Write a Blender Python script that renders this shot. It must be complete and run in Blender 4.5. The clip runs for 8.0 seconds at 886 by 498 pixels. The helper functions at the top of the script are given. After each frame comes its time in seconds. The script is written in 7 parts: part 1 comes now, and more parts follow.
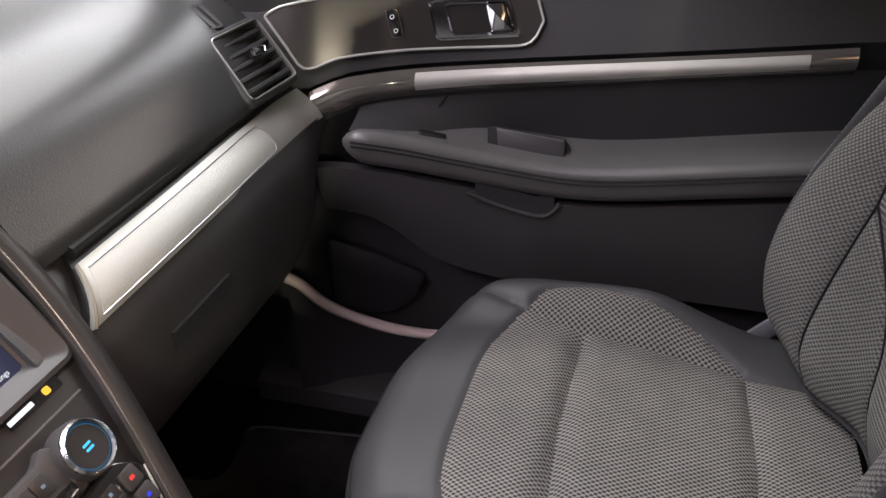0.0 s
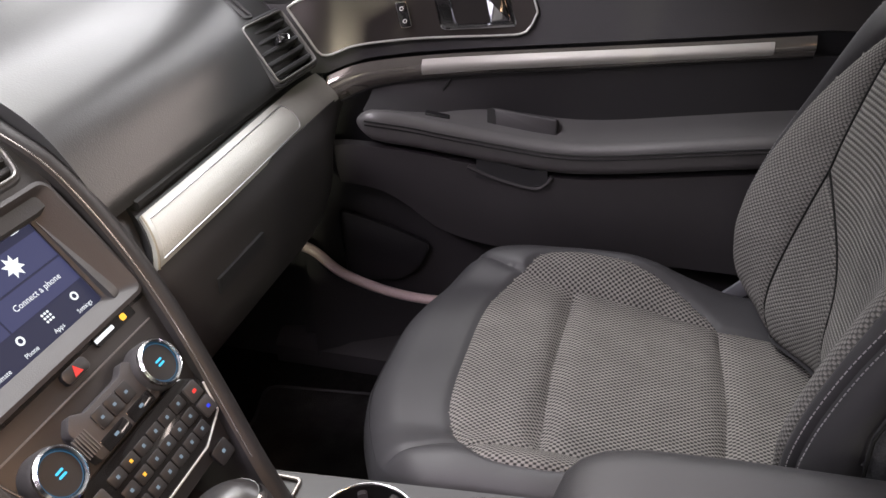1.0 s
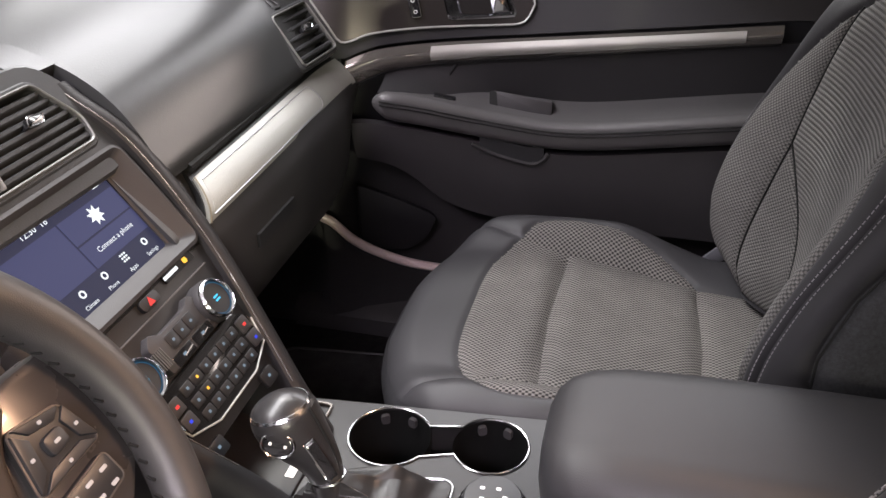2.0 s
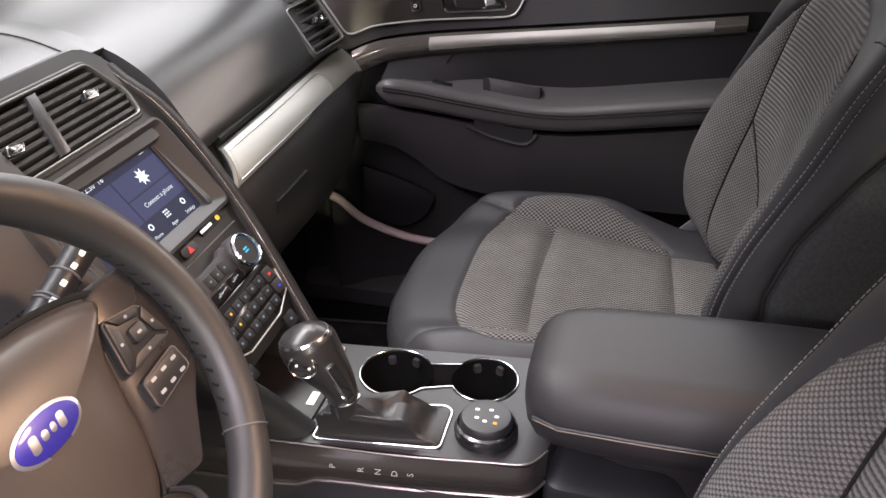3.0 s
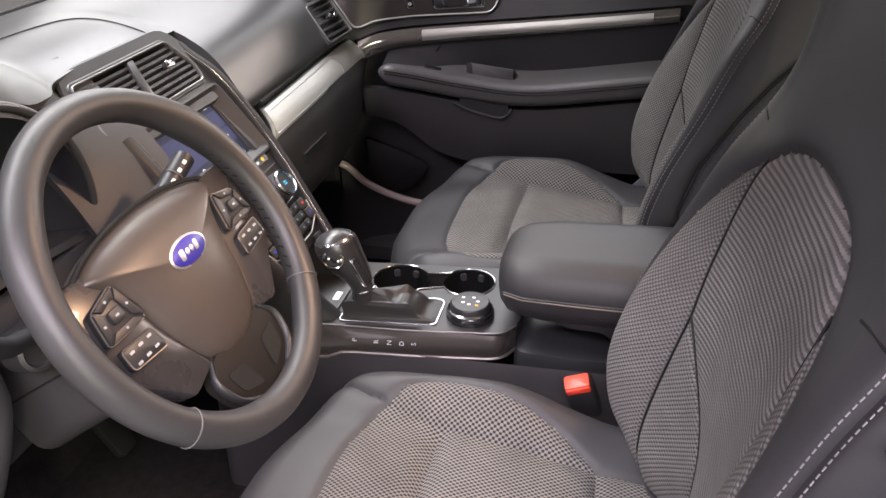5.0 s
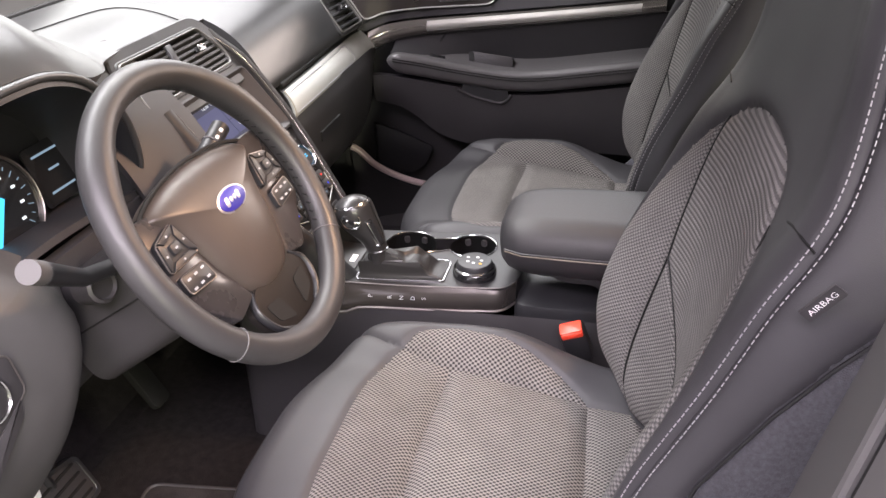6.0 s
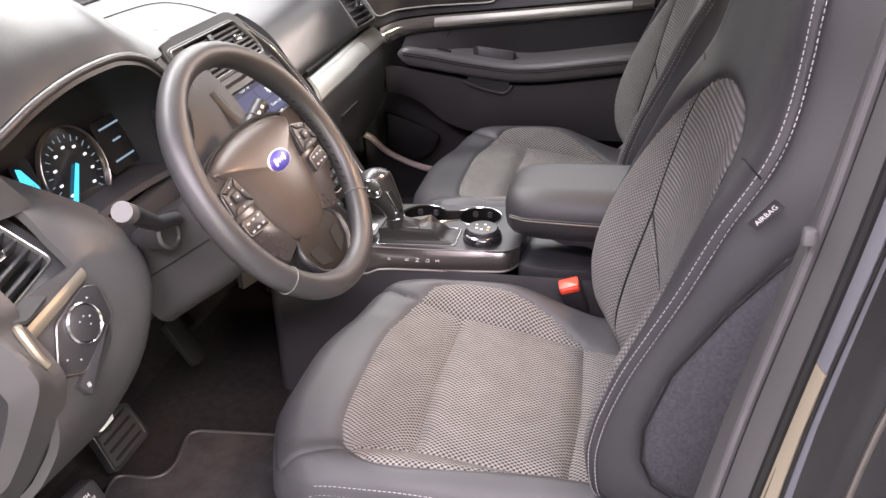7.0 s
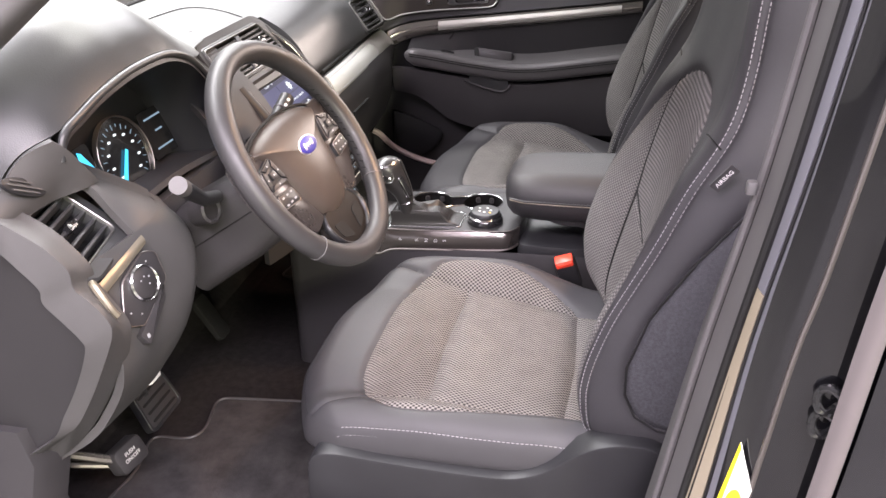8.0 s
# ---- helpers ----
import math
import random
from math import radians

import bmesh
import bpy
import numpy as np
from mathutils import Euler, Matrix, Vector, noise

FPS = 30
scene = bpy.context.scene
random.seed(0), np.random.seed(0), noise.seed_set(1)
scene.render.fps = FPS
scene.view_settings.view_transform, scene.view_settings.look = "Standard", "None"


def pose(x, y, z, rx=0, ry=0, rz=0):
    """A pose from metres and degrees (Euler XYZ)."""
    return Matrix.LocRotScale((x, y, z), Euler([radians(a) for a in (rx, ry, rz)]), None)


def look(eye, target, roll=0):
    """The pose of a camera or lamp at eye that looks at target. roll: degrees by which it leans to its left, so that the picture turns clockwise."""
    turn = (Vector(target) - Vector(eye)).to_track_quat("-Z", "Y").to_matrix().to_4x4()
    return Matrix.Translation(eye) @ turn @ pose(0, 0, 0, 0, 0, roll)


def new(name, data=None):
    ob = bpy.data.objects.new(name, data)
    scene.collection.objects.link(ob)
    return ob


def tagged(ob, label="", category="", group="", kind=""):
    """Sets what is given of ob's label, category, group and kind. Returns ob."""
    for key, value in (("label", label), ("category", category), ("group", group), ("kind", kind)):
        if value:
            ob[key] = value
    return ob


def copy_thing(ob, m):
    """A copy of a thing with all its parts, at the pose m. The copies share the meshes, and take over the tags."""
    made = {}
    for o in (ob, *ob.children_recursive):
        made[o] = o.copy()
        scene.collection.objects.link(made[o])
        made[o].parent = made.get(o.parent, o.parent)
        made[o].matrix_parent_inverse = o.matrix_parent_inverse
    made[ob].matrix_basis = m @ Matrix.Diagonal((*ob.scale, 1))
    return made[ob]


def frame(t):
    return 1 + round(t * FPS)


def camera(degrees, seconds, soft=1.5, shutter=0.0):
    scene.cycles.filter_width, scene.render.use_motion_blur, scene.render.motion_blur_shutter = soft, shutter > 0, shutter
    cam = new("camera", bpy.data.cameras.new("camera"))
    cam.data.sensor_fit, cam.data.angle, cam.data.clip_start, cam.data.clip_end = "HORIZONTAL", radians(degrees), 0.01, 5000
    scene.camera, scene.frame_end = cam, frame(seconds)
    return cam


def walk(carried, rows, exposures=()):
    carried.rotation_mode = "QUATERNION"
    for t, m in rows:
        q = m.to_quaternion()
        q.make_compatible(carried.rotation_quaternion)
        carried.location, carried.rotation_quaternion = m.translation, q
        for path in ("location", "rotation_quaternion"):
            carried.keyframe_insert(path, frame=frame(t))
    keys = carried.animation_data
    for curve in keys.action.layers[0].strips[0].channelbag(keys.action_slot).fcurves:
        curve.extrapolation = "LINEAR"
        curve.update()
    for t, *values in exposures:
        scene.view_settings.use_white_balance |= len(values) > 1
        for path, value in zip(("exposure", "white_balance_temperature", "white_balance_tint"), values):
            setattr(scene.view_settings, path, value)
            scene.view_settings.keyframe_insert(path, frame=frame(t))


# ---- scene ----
cam = camera(56.5, 8.0)
PATH = [
    (0, (0.067, 0.086, 1.435), (-0.412, 1.752, 0.437), -1.3),
    (0.5, (0.084, 0.022, 1.45), (-0.388, 1.689, 0.45), -1.2),
    (1, (0.083, -0.045, 1.455), (-0.376, 1.627, 0.459), -1.1),
    (1.5, (0.093, -0.114, 1.47), (-0.36, 1.555, 0.465), -0.9),
    (2.8, (0.118, -0.297, 1.495), (-0.314, 1.382, 0.498), -0.9),
    (3, (0.131, -0.324, 1.499), (-0.306, 1.355, 0.504), -1.0),
    (3.5, (0.153, -0.393, 1.51), (-0.282, 1.288, 0.517), -1.1),
    (4, (0.179, -0.471, 1.518), (-0.253, 1.216, 0.535), -1.3),
    (4.5, (0.201, -0.555, 1.527), (-0.229, 1.139, 0.554), -1.4),
    (4.7, (0.204, -0.596, 1.531), (-0.219, 1.103, 0.564), -1.3),
    (5.8, (0.229, -0.768, 1.537), (-0.192, 0.941, 0.587), -1.7),
    (6, (0.234, -0.797, 1.539), (-0.19, 0.911, 0.589), -1.8),
    (6.5, (0.241, -0.896, 1.544), (-0.177, 0.818, 0.602), -1.7),
    (7, (0.246, -0.978, 1.553), (-0.169, 0.741, 0.618), -1.8),
    (7.5, (0.26, -1.062, 1.566), (-0.153, 0.662, 0.638), -1.8),
    (8, (0.263, -1.137, 1.58), (-0.146, 0.59, 0.658), -1.9),
]
walk(cam, [(t, look(eye, target, roll)) for t, eye, target, roll in PATH], [(0, 0.27), (1.5, 0.36), (3.0, 0.3), (3.5, 0.22), (4.5, 0.26), (5.8, 0.62), (6.5, 0.72), (8, 0.78)])

# ---------------------------------------------------------------- light
world = bpy.data.worlds.new("hall_air")
world.use_nodes = True
world.node_tree.nodes["Background"].inputs[0].default_value = (0.93, 0.97, 1.0, 1)
world.node_tree.nodes["Background"].inputs[1].default_value = 0.003
scene.world = world


def hall_lamp(name, place, aim, size_x, size_y, watts, colour=(1.0, 0.96, 0.9)):
    data = bpy.data.lights.new(name, "AREA")
    data.shape, data.size, data.size_y, data.energy, data.color = "RECTANGLE", size_x, size_y, watts, (colour[0], colour[1] * 0.985, colour[2])
    ob = new(name, data)
    ob.matrix_world = look(place, aim)
    return ob


hall_lamp("ceiling_lamp_front", (-2.0, 0.7, 4.5), (-0.6, 0.6, 1.1), 4.5, 0.9, 225, (0.99, 0.99, 1.0))
hall_lamp("ceiling_lamp_door_side", (2.0, -3.2, 4.3), (0.0, 0.0, 0.9), 4.0, 0.8, 350, (0.99, 0.90, 1.0))
hall_lamp("ceiling_lamp_door_front", (-0.9, -3.4, 4.6), (0.1, 0.0, 1.0), 3.0, 0.8, 165, (1.0, 0.87, 1.0))
# No window known here: added broad fill for the door side and chrome.
hall_lamp("broad_south_fill", (-3.0, -8.7, 2.9), (0.0, 0.0, 1.2), 8.0, 3.8, 240, (0.94, 0.88, 1.0))
hall_lamp("ceiling_lamp_far_side", (-0.8, 3.0, 4.6), (-0.5, 0.9, 1.0), 3.0, 0.35, 85, (1.0, 1.0, 0.93))
hall_lamp("ceiling_lamp_far_row", (-0.6, 5.0, 4.5), (-0.3, 0.6, 1.1), 5.0, 1.5, 200, (0.98, 0.98, 1.0))
# Unseen area lamp, added for the bright streaks reflected on the dash top.
hall_lamp("far_sheen_lamp", (-3.9, 7.2, 2.6), (-0.5, 0.7, 1.2), 4.0, 2.6, 80, (0.99, 1.0, 0.97))
# Unseen warm source, added for the copper sheen on the wheel hub.
hall_lamp("warm_sheen_lamp", (2.6, 5.8, 2.4), (-0.3, 0.3, 1.1), 3.6, 1.2, 150, (1.0, 0.86, 0.78))
for place in ((3.85, -7.0, 2.5), (4.45, -7.0, 3.4)):
    hall_lamp("display_spot", place, (-0.36, 1.07, 1.07), 0.13, 0.13, 130, (1.0, 0.97, 0.72))
# Unseen source, added for the warm glow on the wheel hub.
hub_glow_lamp = hall_lamp("hub_glow_lamp", (0.42, 0.40, 1.748), (-0.16, 0.10, 1.08), 0.14, 0.08, 1.9, (1.0, 0.62, 0.38))
hub_glow_lamp.data.spread = radians(75)

# ---------------------------------------------------------------- materials


def material(name, colour, rough=0.5, metal=0.0, coat=0.0, spec=0.5):
    m = bpy.data.materials.new(name)
    m.use_nodes = True
    b = m.node_tree.nodes["Principled BSDF"]
    b.inputs["Base Color"].default_value = (*colour, 1)
    b.inputs["Roughness"].default_value = rough
    b.inputs["Metallic"].default_value = metal
    b.inputs["Coat Weight"].default_value = coat
    b.inputs["Specular IOR Level"].default_value = spec
    return m


def node(m, kind, **values):
    n = m.node_tree.nodes.new(kind)
    for key, value in values.items():
        n.inputs[key].default_value = value
    return n


def link(m, a, b):
    m.node_tree.links.new(a, b)


def shader(m):
    return m.node_tree.nodes["Principled BSDF"]


def vary(m, colour, scale=9.0, amount=0.25, rough=None, rough_amount=0.1):
    """Broad mottling of the colour and the gloss."""
    co = node(m, "ShaderNodeTexCoord")
    tex = node(m, "ShaderNodeTexNoise", Scale=scale, Detail=5.0, Roughness=0.6)
    link(m, co.outputs["Object"], tex.inputs["Vector"])
    ramp = node(m, "ShaderNodeMapRange")
    ramp.inputs["From Min"].default_value, ramp.inputs["From Max"].default_value = 0.3, 0.7
    ramp.inputs["To Min"].default_value, ramp.inputs["To Max"].default_value = 1 - amount, 1 + amount
    link(m, tex.outputs["Fac"], ramp.inputs["Value"])
    mul = node(m, "ShaderNodeVectorMath")
    mul.operation = "SCALE"
    mul.inputs[0].default_value = colour
    link(m, ramp.outputs["Result"], mul.inputs["Scale"])
    link(m, mul.outputs["Vector"], shader(m).inputs["Base Color"])
    if rough is not None:
        r2 = node(m, "ShaderNodeMapRange")
        r2.inputs["To Min"].default_value, r2.inputs["To Max"].default_value = rough - rough_amount, rough + rough_amount
        link(m, tex.outputs["Fac"], r2.inputs["Value"])
        link(m, r2.outputs["Result"], shader(m).inputs["Roughness"])
    return mul


def grain(m, scale=900.0, strength=0.25, distance=0.0006, kind="voronoi"):
    """Fine relief of moulded plastic or hide."""
    co = node(m, "ShaderNodeTexCoord")
    if kind == "voronoi":
        tex = node(m, "ShaderNodeTexVoronoi", Scale=scale)
        out = tex.outputs["Distance"]
    else:
        tex = node(m, "ShaderNodeTexNoise", Scale=scale, Detail=3.0)
        out = tex.outputs["Fac"]
    link(m, co.outputs["Object"], tex.inputs["Vector"])
    bump = node(m, "ShaderNodeBump", Strength=strength, Distance=distance)
    link(m, out, bump.inputs["Height"])
    link(m, bump.outputs["Normal"], shader(m).inputs["Normal"])
    return bump


def scalar(m, op, a, b=0.0, c=0.0):
    n = m.node_tree.nodes.new("ShaderNodeMath")
    n.operation = op
    for i, v in enumerate((a, b, c)):
        if hasattr(v, "is_linked"):
            link(m, v, n.inputs[i])
        else:
            n.inputs[i].default_value = v
    return n.outputs[0]


def weave(name, light, dark, pitch_u, pitch_v, slant=0.0, ribs=0.0, rough=0.85):
    """Open spacer mesh: staggered oval threads over a dark ground, or slanting ribs of them."""
    m = material(name, light, rough, 0.0, 0.0, 0.25)
    uv = node(m, "ShaderNodeUVMap")
    wob = node(m, "ShaderNodeTexNoise", Scale=70.0, Detail=3.0)
    link(m, uv.outputs["UV"], wob.inputs["Vector"])
    mix = node(m, "ShaderNodeVectorMath")
    mix.operation = "MULTIPLY_ADD"
    mix.inputs[1].default_value = (0.0009, 0.0009, 0)
    link(m, wob.outputs["Color"], mix.inputs[0])
    link(m, uv.outputs["UV"], mix.inputs[2])
    sep = node(m, "ShaderNodeSeparateXYZ")
    link(m, mix.outputs["Vector"], sep.inputs[0])
    across = scalar(m, "MULTIPLY_ADD", sep.outputs["X"], slant, sep.outputs["Y"])
    along = scalar(m, "MULTIPLY_ADD", sep.outputs["Y"], -slant, sep.outputs["X"])
    ca = scalar(m, "COSINE", scalar(m, "MULTIPLY", along, 2 * math.pi / pitch_u))
    cb = scalar(m, "COSINE", scalar(m, "MULTIPLY", across, 2 * math.pi / pitch_v))
    both = scalar(m, "MULTIPLY", ca, cb)
    if ribs:
        cr = scalar(m, "COSINE", scalar(m, "MULTIPLY", across, 4 * math.pi / pitch_v))
        both = scalar(m, "ADD", scalar(m, "MULTIPLY", both, 1 - ribs), scalar(m, "MULTIPLY", cr, ribs))
    thread = node(m, "ShaderNodeMapRange")
    thread.interpolation_type = "SMOOTHSTEP"
    thread.inputs["From Min"].default_value, thread.inputs["From Max"].default_value = -0.65, 0.45
    link(m, both, thread.inputs["Value"])
    shade = node(m, "ShaderNodeTexNoise", Scale=24.0, Detail=4.0)
    link(m, uv.outputs["UV"], shade.inputs["Vector"])
    mul = node(m, "ShaderNodeVectorMath")
    mul.operation = "SCALE"
    mul.inputs[0].default_value = light
    link(m, scalar(m, "MULTIPLY_ADD", shade.outputs["Fac"], 0.5, 0.75), mul.inputs["Scale"])
    col = node(m, "ShaderNodeMix")
    col.data_type = "RGBA"
    col.inputs["A"].default_value = (*dark, 1)
    for socket in col.inputs:
        if socket.type == "RGBA" and socket.name == "A":
            socket.default_value = (*dark, 1)
        if socket.type == "RGBA" and socket.name == "B":
            link(m, mul.outputs["Vector"], socket)
    link(m, thread.outputs["Result"], col.inputs["Factor"])
    for socket in col.outputs:
        if socket.type == "RGBA":
            link(m, socket, shader(m).inputs["Base Color"])
    bump = node(m, "ShaderNodeBump", Strength=0.8, Distance=0.0012)
    link(m, thread.outputs["Result"], bump.inputs["Height"])
    link(m, bump.outputs["Normal"], shader(m).inputs["Normal"])
    return m


def glowing(name, colour, strength):
    m = material(name, (0.01, 0.01, 0.012), 0.25)
    shader(m).inputs["Specular IOR Level"].default_value = 0.12
    shader(m).inputs["Roughness"].default_value = 0.45
    shader(m).inputs["Emission Color"].default_value = (*colour, 1)
    shader(m).inputs["Emission Strength"].default_value = strength
    return m


HIDE = material("seat_hide", (0.037, 0.036, 0.039), 0.52, 0.0, 0.0, 0.4)
vary(HIDE, (0.037, 0.036, 0.039), 6.0, 0.12, 0.52, 0.06)
grain(HIDE, 1100, 0.18, 0.0005)
MESH = weave("seat_mesh", (0.185, 0.173, 0.165), (0.019, 0.018, 0.018), 0.0082, 0.0062)
RIBBED = weave("seat_ribbed_mesh", (0.188, 0.18, 0.173), (0.093, 0.089, 0.087), 0.0050, 0.0124, 0.0, 0.7)
WING = weave("seat_wing_mesh", (0.172, 0.164, 0.158), (0.063, 0.061, 0.06), 0.0064, 0.0062, 0.0, 0.2)
SIDE_CLOTH = material("seat_side_cloth", (0.042, 0.042, 0.048), 0.9)
vary(SIDE_CLOTH, (0.042, 0.042, 0.048), 260, 0.3)
grain(SIDE_CLOTH, 700, 0.5, 0.001)
THREAD = material("grey_thread", (0.28, 0.27, 0.28), 0.7)
DASH = material("dash_skin", (0.042, 0.043, 0.045), 0.31, 0.0, 0.0, 0.5)
vary(DASH, (0.042, 0.043, 0.045), 5.0, 0.1, 0.31, 0.04)
grain(DASH, 560, 0.2, 0.0005)
PLASTIC = material("moulded_plastic", (0.034, 0.032, 0.034), 0.5)
vary(PLASTIC, (0.034, 0.032, 0.034), 7.0, 0.12, 0.5, 0.07)
grain(PLASTIC, 800, 0.22, 0.0005)
DARK = material("black_plastic", (0.018, 0.018, 0.02), 0.42)
GLOSS = material("gloss_black", (0.012, 0.012, 0.013), 0.12, 0.0, 0.6)
SMOKED = material("smoked_trim", (0.26, 0.24, 0.225), 0.24, 0.75)
vary(SMOKED, (0.26, 0.24, 0.225), 3.0, 0.2, 0.26, 0.05)
SATIN = material("satin_silver", (0.42, 0.42, 0.395), 0.34, 0.4)
vary(SATIN, (0.42, 0.42, 0.395), 14.0, 0.08, 0.38, 0.05)
DOTTED = material("dotted_silver", (0.46, 0.46, 0.43), 0.4, 0.35)
grain(DOTTED, 520, 0.4, 0.0006)
CHROME = material("chrome", (0.55, 0.55, 0.56), 0.18, 1.0)
# Slight red in the black pile stands for warm light under the dash.
CARPET = material("carpet", (0.014, 0.012, 0.0122), 0.95, 0.0, 0.0, 0.2)
vary(CARPET, (0.014, 0.012, 0.0122), 60, 0.4)
grain(CARPET, 500, 0.9, 0.003, "noise")
MAT = material("mat_pile", (0.045, 0.042, 0.043), 0.95, 0.0, 0.0, 0.15)
vary(MAT, (0.045, 0.042, 0.043), 22, 0.35)
grain(MAT, 420, 0.9, 0.003, "noise")
RUBBER = material("black_rubber", (0.012, 0.012, 0.012), 0.65, 0.0, 0.0, 0.25)
LEATHER = material("rim_leather", (0.034, 0.033, 0.034), 0.43)
vary(LEATHER, (0.034, 0.033, 0.034), 12, 0.12, 0.43, 0.06)
grain(LEATHER, 1300, 0.2, 0.0004)
GRIP = material("grip_leather", (0.024, 0.023, 0.024), 0.3, 0.0, 0.15)
grain(GRIP, 1200, 0.15, 0.0004)
GAITER = material("gaiter_leather", (0.02, 0.019, 0.019), 0.36)
grain(GAITER, 900, 0.3, 0.0005)
PAINT = material("black_paint", (0.005, 0.005, 0.006), 0.08, 0.0, 0.7, 0.5)
SKIN_PAINT = material("black_door_paint", (0.006, 0.006, 0.008), 0.06, 0.0, 1.0)
TRIM_DARK = material("dark_gloss_trim", (0.055, 0.048, 0.045), 0.2, 0.55, 0.4)
DECK = material("console_deck", (0.018, 0.017, 0.018), 0.36, 0.0, 0.0, 0.38)
vary(DECK, (0.018, 0.017, 0.018), 8, 0.1, 0.36, 0.05)
DOOR_SKIN = material("door_skin", (0.024, 0.0232, 0.0248), 0.48, 0.0, 0.0, 0.4)
vary(DOOR_SKIN, (0.024, 0.0232, 0.0248), 6, 0.12, 0.5, 0.06)
grain(DOOR_SKIN, 800, 0.25, 0.0005)
BEIGE = material("waxed_seam", (0.30, 0.26, 0.19), 0.5)
GREY_TRIM = material("pillar_trim", (0.096, 0.092, 0.092), 0.55)
vary(GREY_TRIM, (0.096, 0.092, 0.092), 8, 0.1, 0.55, 0.06)
RED = material("red_plastic", (0.75, 0.06, 0.03), 0.35)
WHITE = material("white_print", (0.8, 0.8, 0.78), 0.5)
GREY_MARK = material("grey_print", (0.35, 0.36, 0.38), 0.5)
# Pale pink carries the highlight along the pocket rim in its colour.
RIM_HIGHLIGHT = material("pocket_rim_highlight", (0.68, 0.55, 0.54), 0.32)
GILT = material("warm_satin_strip", (0.30, 0.27, 0.21), 0.38, 0.6)
DULL_SILVER = material("dull_silver_inlay", (0.43, 0.42, 0.39), 0.4, 0.38)
grain(DULL_SILVER, 520, 0.3, 0.0005)
PRIMER = material("grey_primer", (0.16, 0.16, 0.18), 0.35)
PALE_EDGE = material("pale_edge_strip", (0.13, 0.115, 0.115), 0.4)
VENT_RIM = material("vent_rim", (0.24, 0.24, 0.23), 0.34, 0.7)
BELT = material("belt_gloss", (0.27, 0.25, 0.23), 0.11, 0.75)
vary(BELT, (0.27, 0.25, 0.23), 3.0, 0.15, 0.12, 0.02)
# Brightened base colour stands in for overhead light on the door armrest.
DOOR_PAD = material("door_pad", (0.082, 0.079, 0.080), 0.36)
vary(DOOR_PAD, (0.082, 0.079, 0.080), 12, 0.1, 0.36, 0.05)
grain(DOOR_PAD, 1100, 0.2, 0.0004)
CHEEK_SKIN = material("cheek_skin", (0.022, 0.021, 0.022), 0.46, 0.0, 0.0, 0.38)
vary(CHEEK_SKIN, (0.022, 0.021, 0.022), 9, 0.1, 0.46, 0.05)
grain(CHEEK_SKIN, 700, 0.25, 0.0005)
ARM_PAD = material("armrest_hide", (0.028, 0.027, 0.029), 0.5, 0.0, 0.0, 0.38)
vary(ARM_PAD, (0.028, 0.027, 0.029), 7.0, 0.1, 0.5, 0.05)
grain(ARM_PAD, 1100, 0.18, 0.0005)
HANDLE_CHROME = material("handle_chrome", (0.42, 0.42, 0.44), 0.09, 1.0)
MATTE_BLACK = material("matte_near_black", (0.012, 0.010, 0.009), 0.6, 0.0, 0.0, 0.2)
LIT_RING = glowing("lit_ring", (0.05, 0.32, 0.62), 0.28)
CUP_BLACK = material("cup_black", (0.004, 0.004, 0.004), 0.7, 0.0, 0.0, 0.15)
END_TRIM = material("end_trim", (0.066, 0.064, 0.064), 0.46)
vary(END_TRIM, (0.066, 0.064, 0.064), 9, 0.12, 0.5, 0.06)
grain(END_TRIM, 800, 0.2, 0.0005)
COVER = material("seat_cover_plastic", (0.015, 0.015, 0.017), 0.42)
vary(COVER, (0.015, 0.015, 0.017), 14, 0.15, 0.42, 0.08)
grain(COVER, 900, 0.15, 0.0004)
YELLOW = material("yellow_print", (0.85, 0.72, 0.02), 0.5)
BLUE = material("blue_enamel", (0.025, 0.02, 0.24), 0.4, 0.1, 0.1)
SILVER = material("bright_silver", (0.6, 0.6, 0.63), 0.34, 0.9)
HEADLINER = material("headliner", (0.4, 0.4, 0.39), 0.95)
grain(HEADLINER, 600, 0.4, 0.001, "noise")
SCREEN = glowing("lit_screen", (0.022, 0.025, 0.055), 1.0)
SCREEN_TILE = glowing("lit_screen_tile", (0.045, 0.05, 0.12), 1.0)
LIT = glowing("lit_white", (0.9, 0.95, 1.0), 1.0)
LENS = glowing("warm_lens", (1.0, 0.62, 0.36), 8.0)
LIT_DIM = glowing("lit_dim", (0.4, 0.55, 0.7), 0.45)
LIT_BLUE = glowing("lit_blue", (0.06, 0.55, 0.95), 1.2)
LIT_AMBER = glowing("lit_amber", (1.0, 0.5, 0.05), 1.2)
LIT_RED = glowing("lit_red", (1.0, 0.06, 0.05), 0.9)
LIT_DEEP = glowing("lit_deep_blue", (0.03, 0.06, 0.9), 0.9)
# Copper cast of the warm light is put into this base colour.
PAD = material("airbag_skin_copper_lit", (0.060, 0.048, 0.041), 0.36)
vary(PAD, (0.060, 0.048, 0.041), 10, 0.1, 0.36, 0.04)
grain(PAD, 1000, 0.12, 0.0004)
SPOKE = material("dark_metallic_spoke", (0.055, 0.05, 0.05), 0.27, 0.35, 0.2)
vary(SPOKE, (0.055, 0.05, 0.05), 8, 0.15, 0.28, 0.05)
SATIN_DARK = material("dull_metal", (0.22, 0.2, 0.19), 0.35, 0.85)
HALL_FLOOR = material("hall_floor", (0.18, 0.175, 0.17), 0.35)
vary(HALL_FLOOR, (0.18, 0.175, 0.17), 1.5, 0.15, 0.35, 0.1)
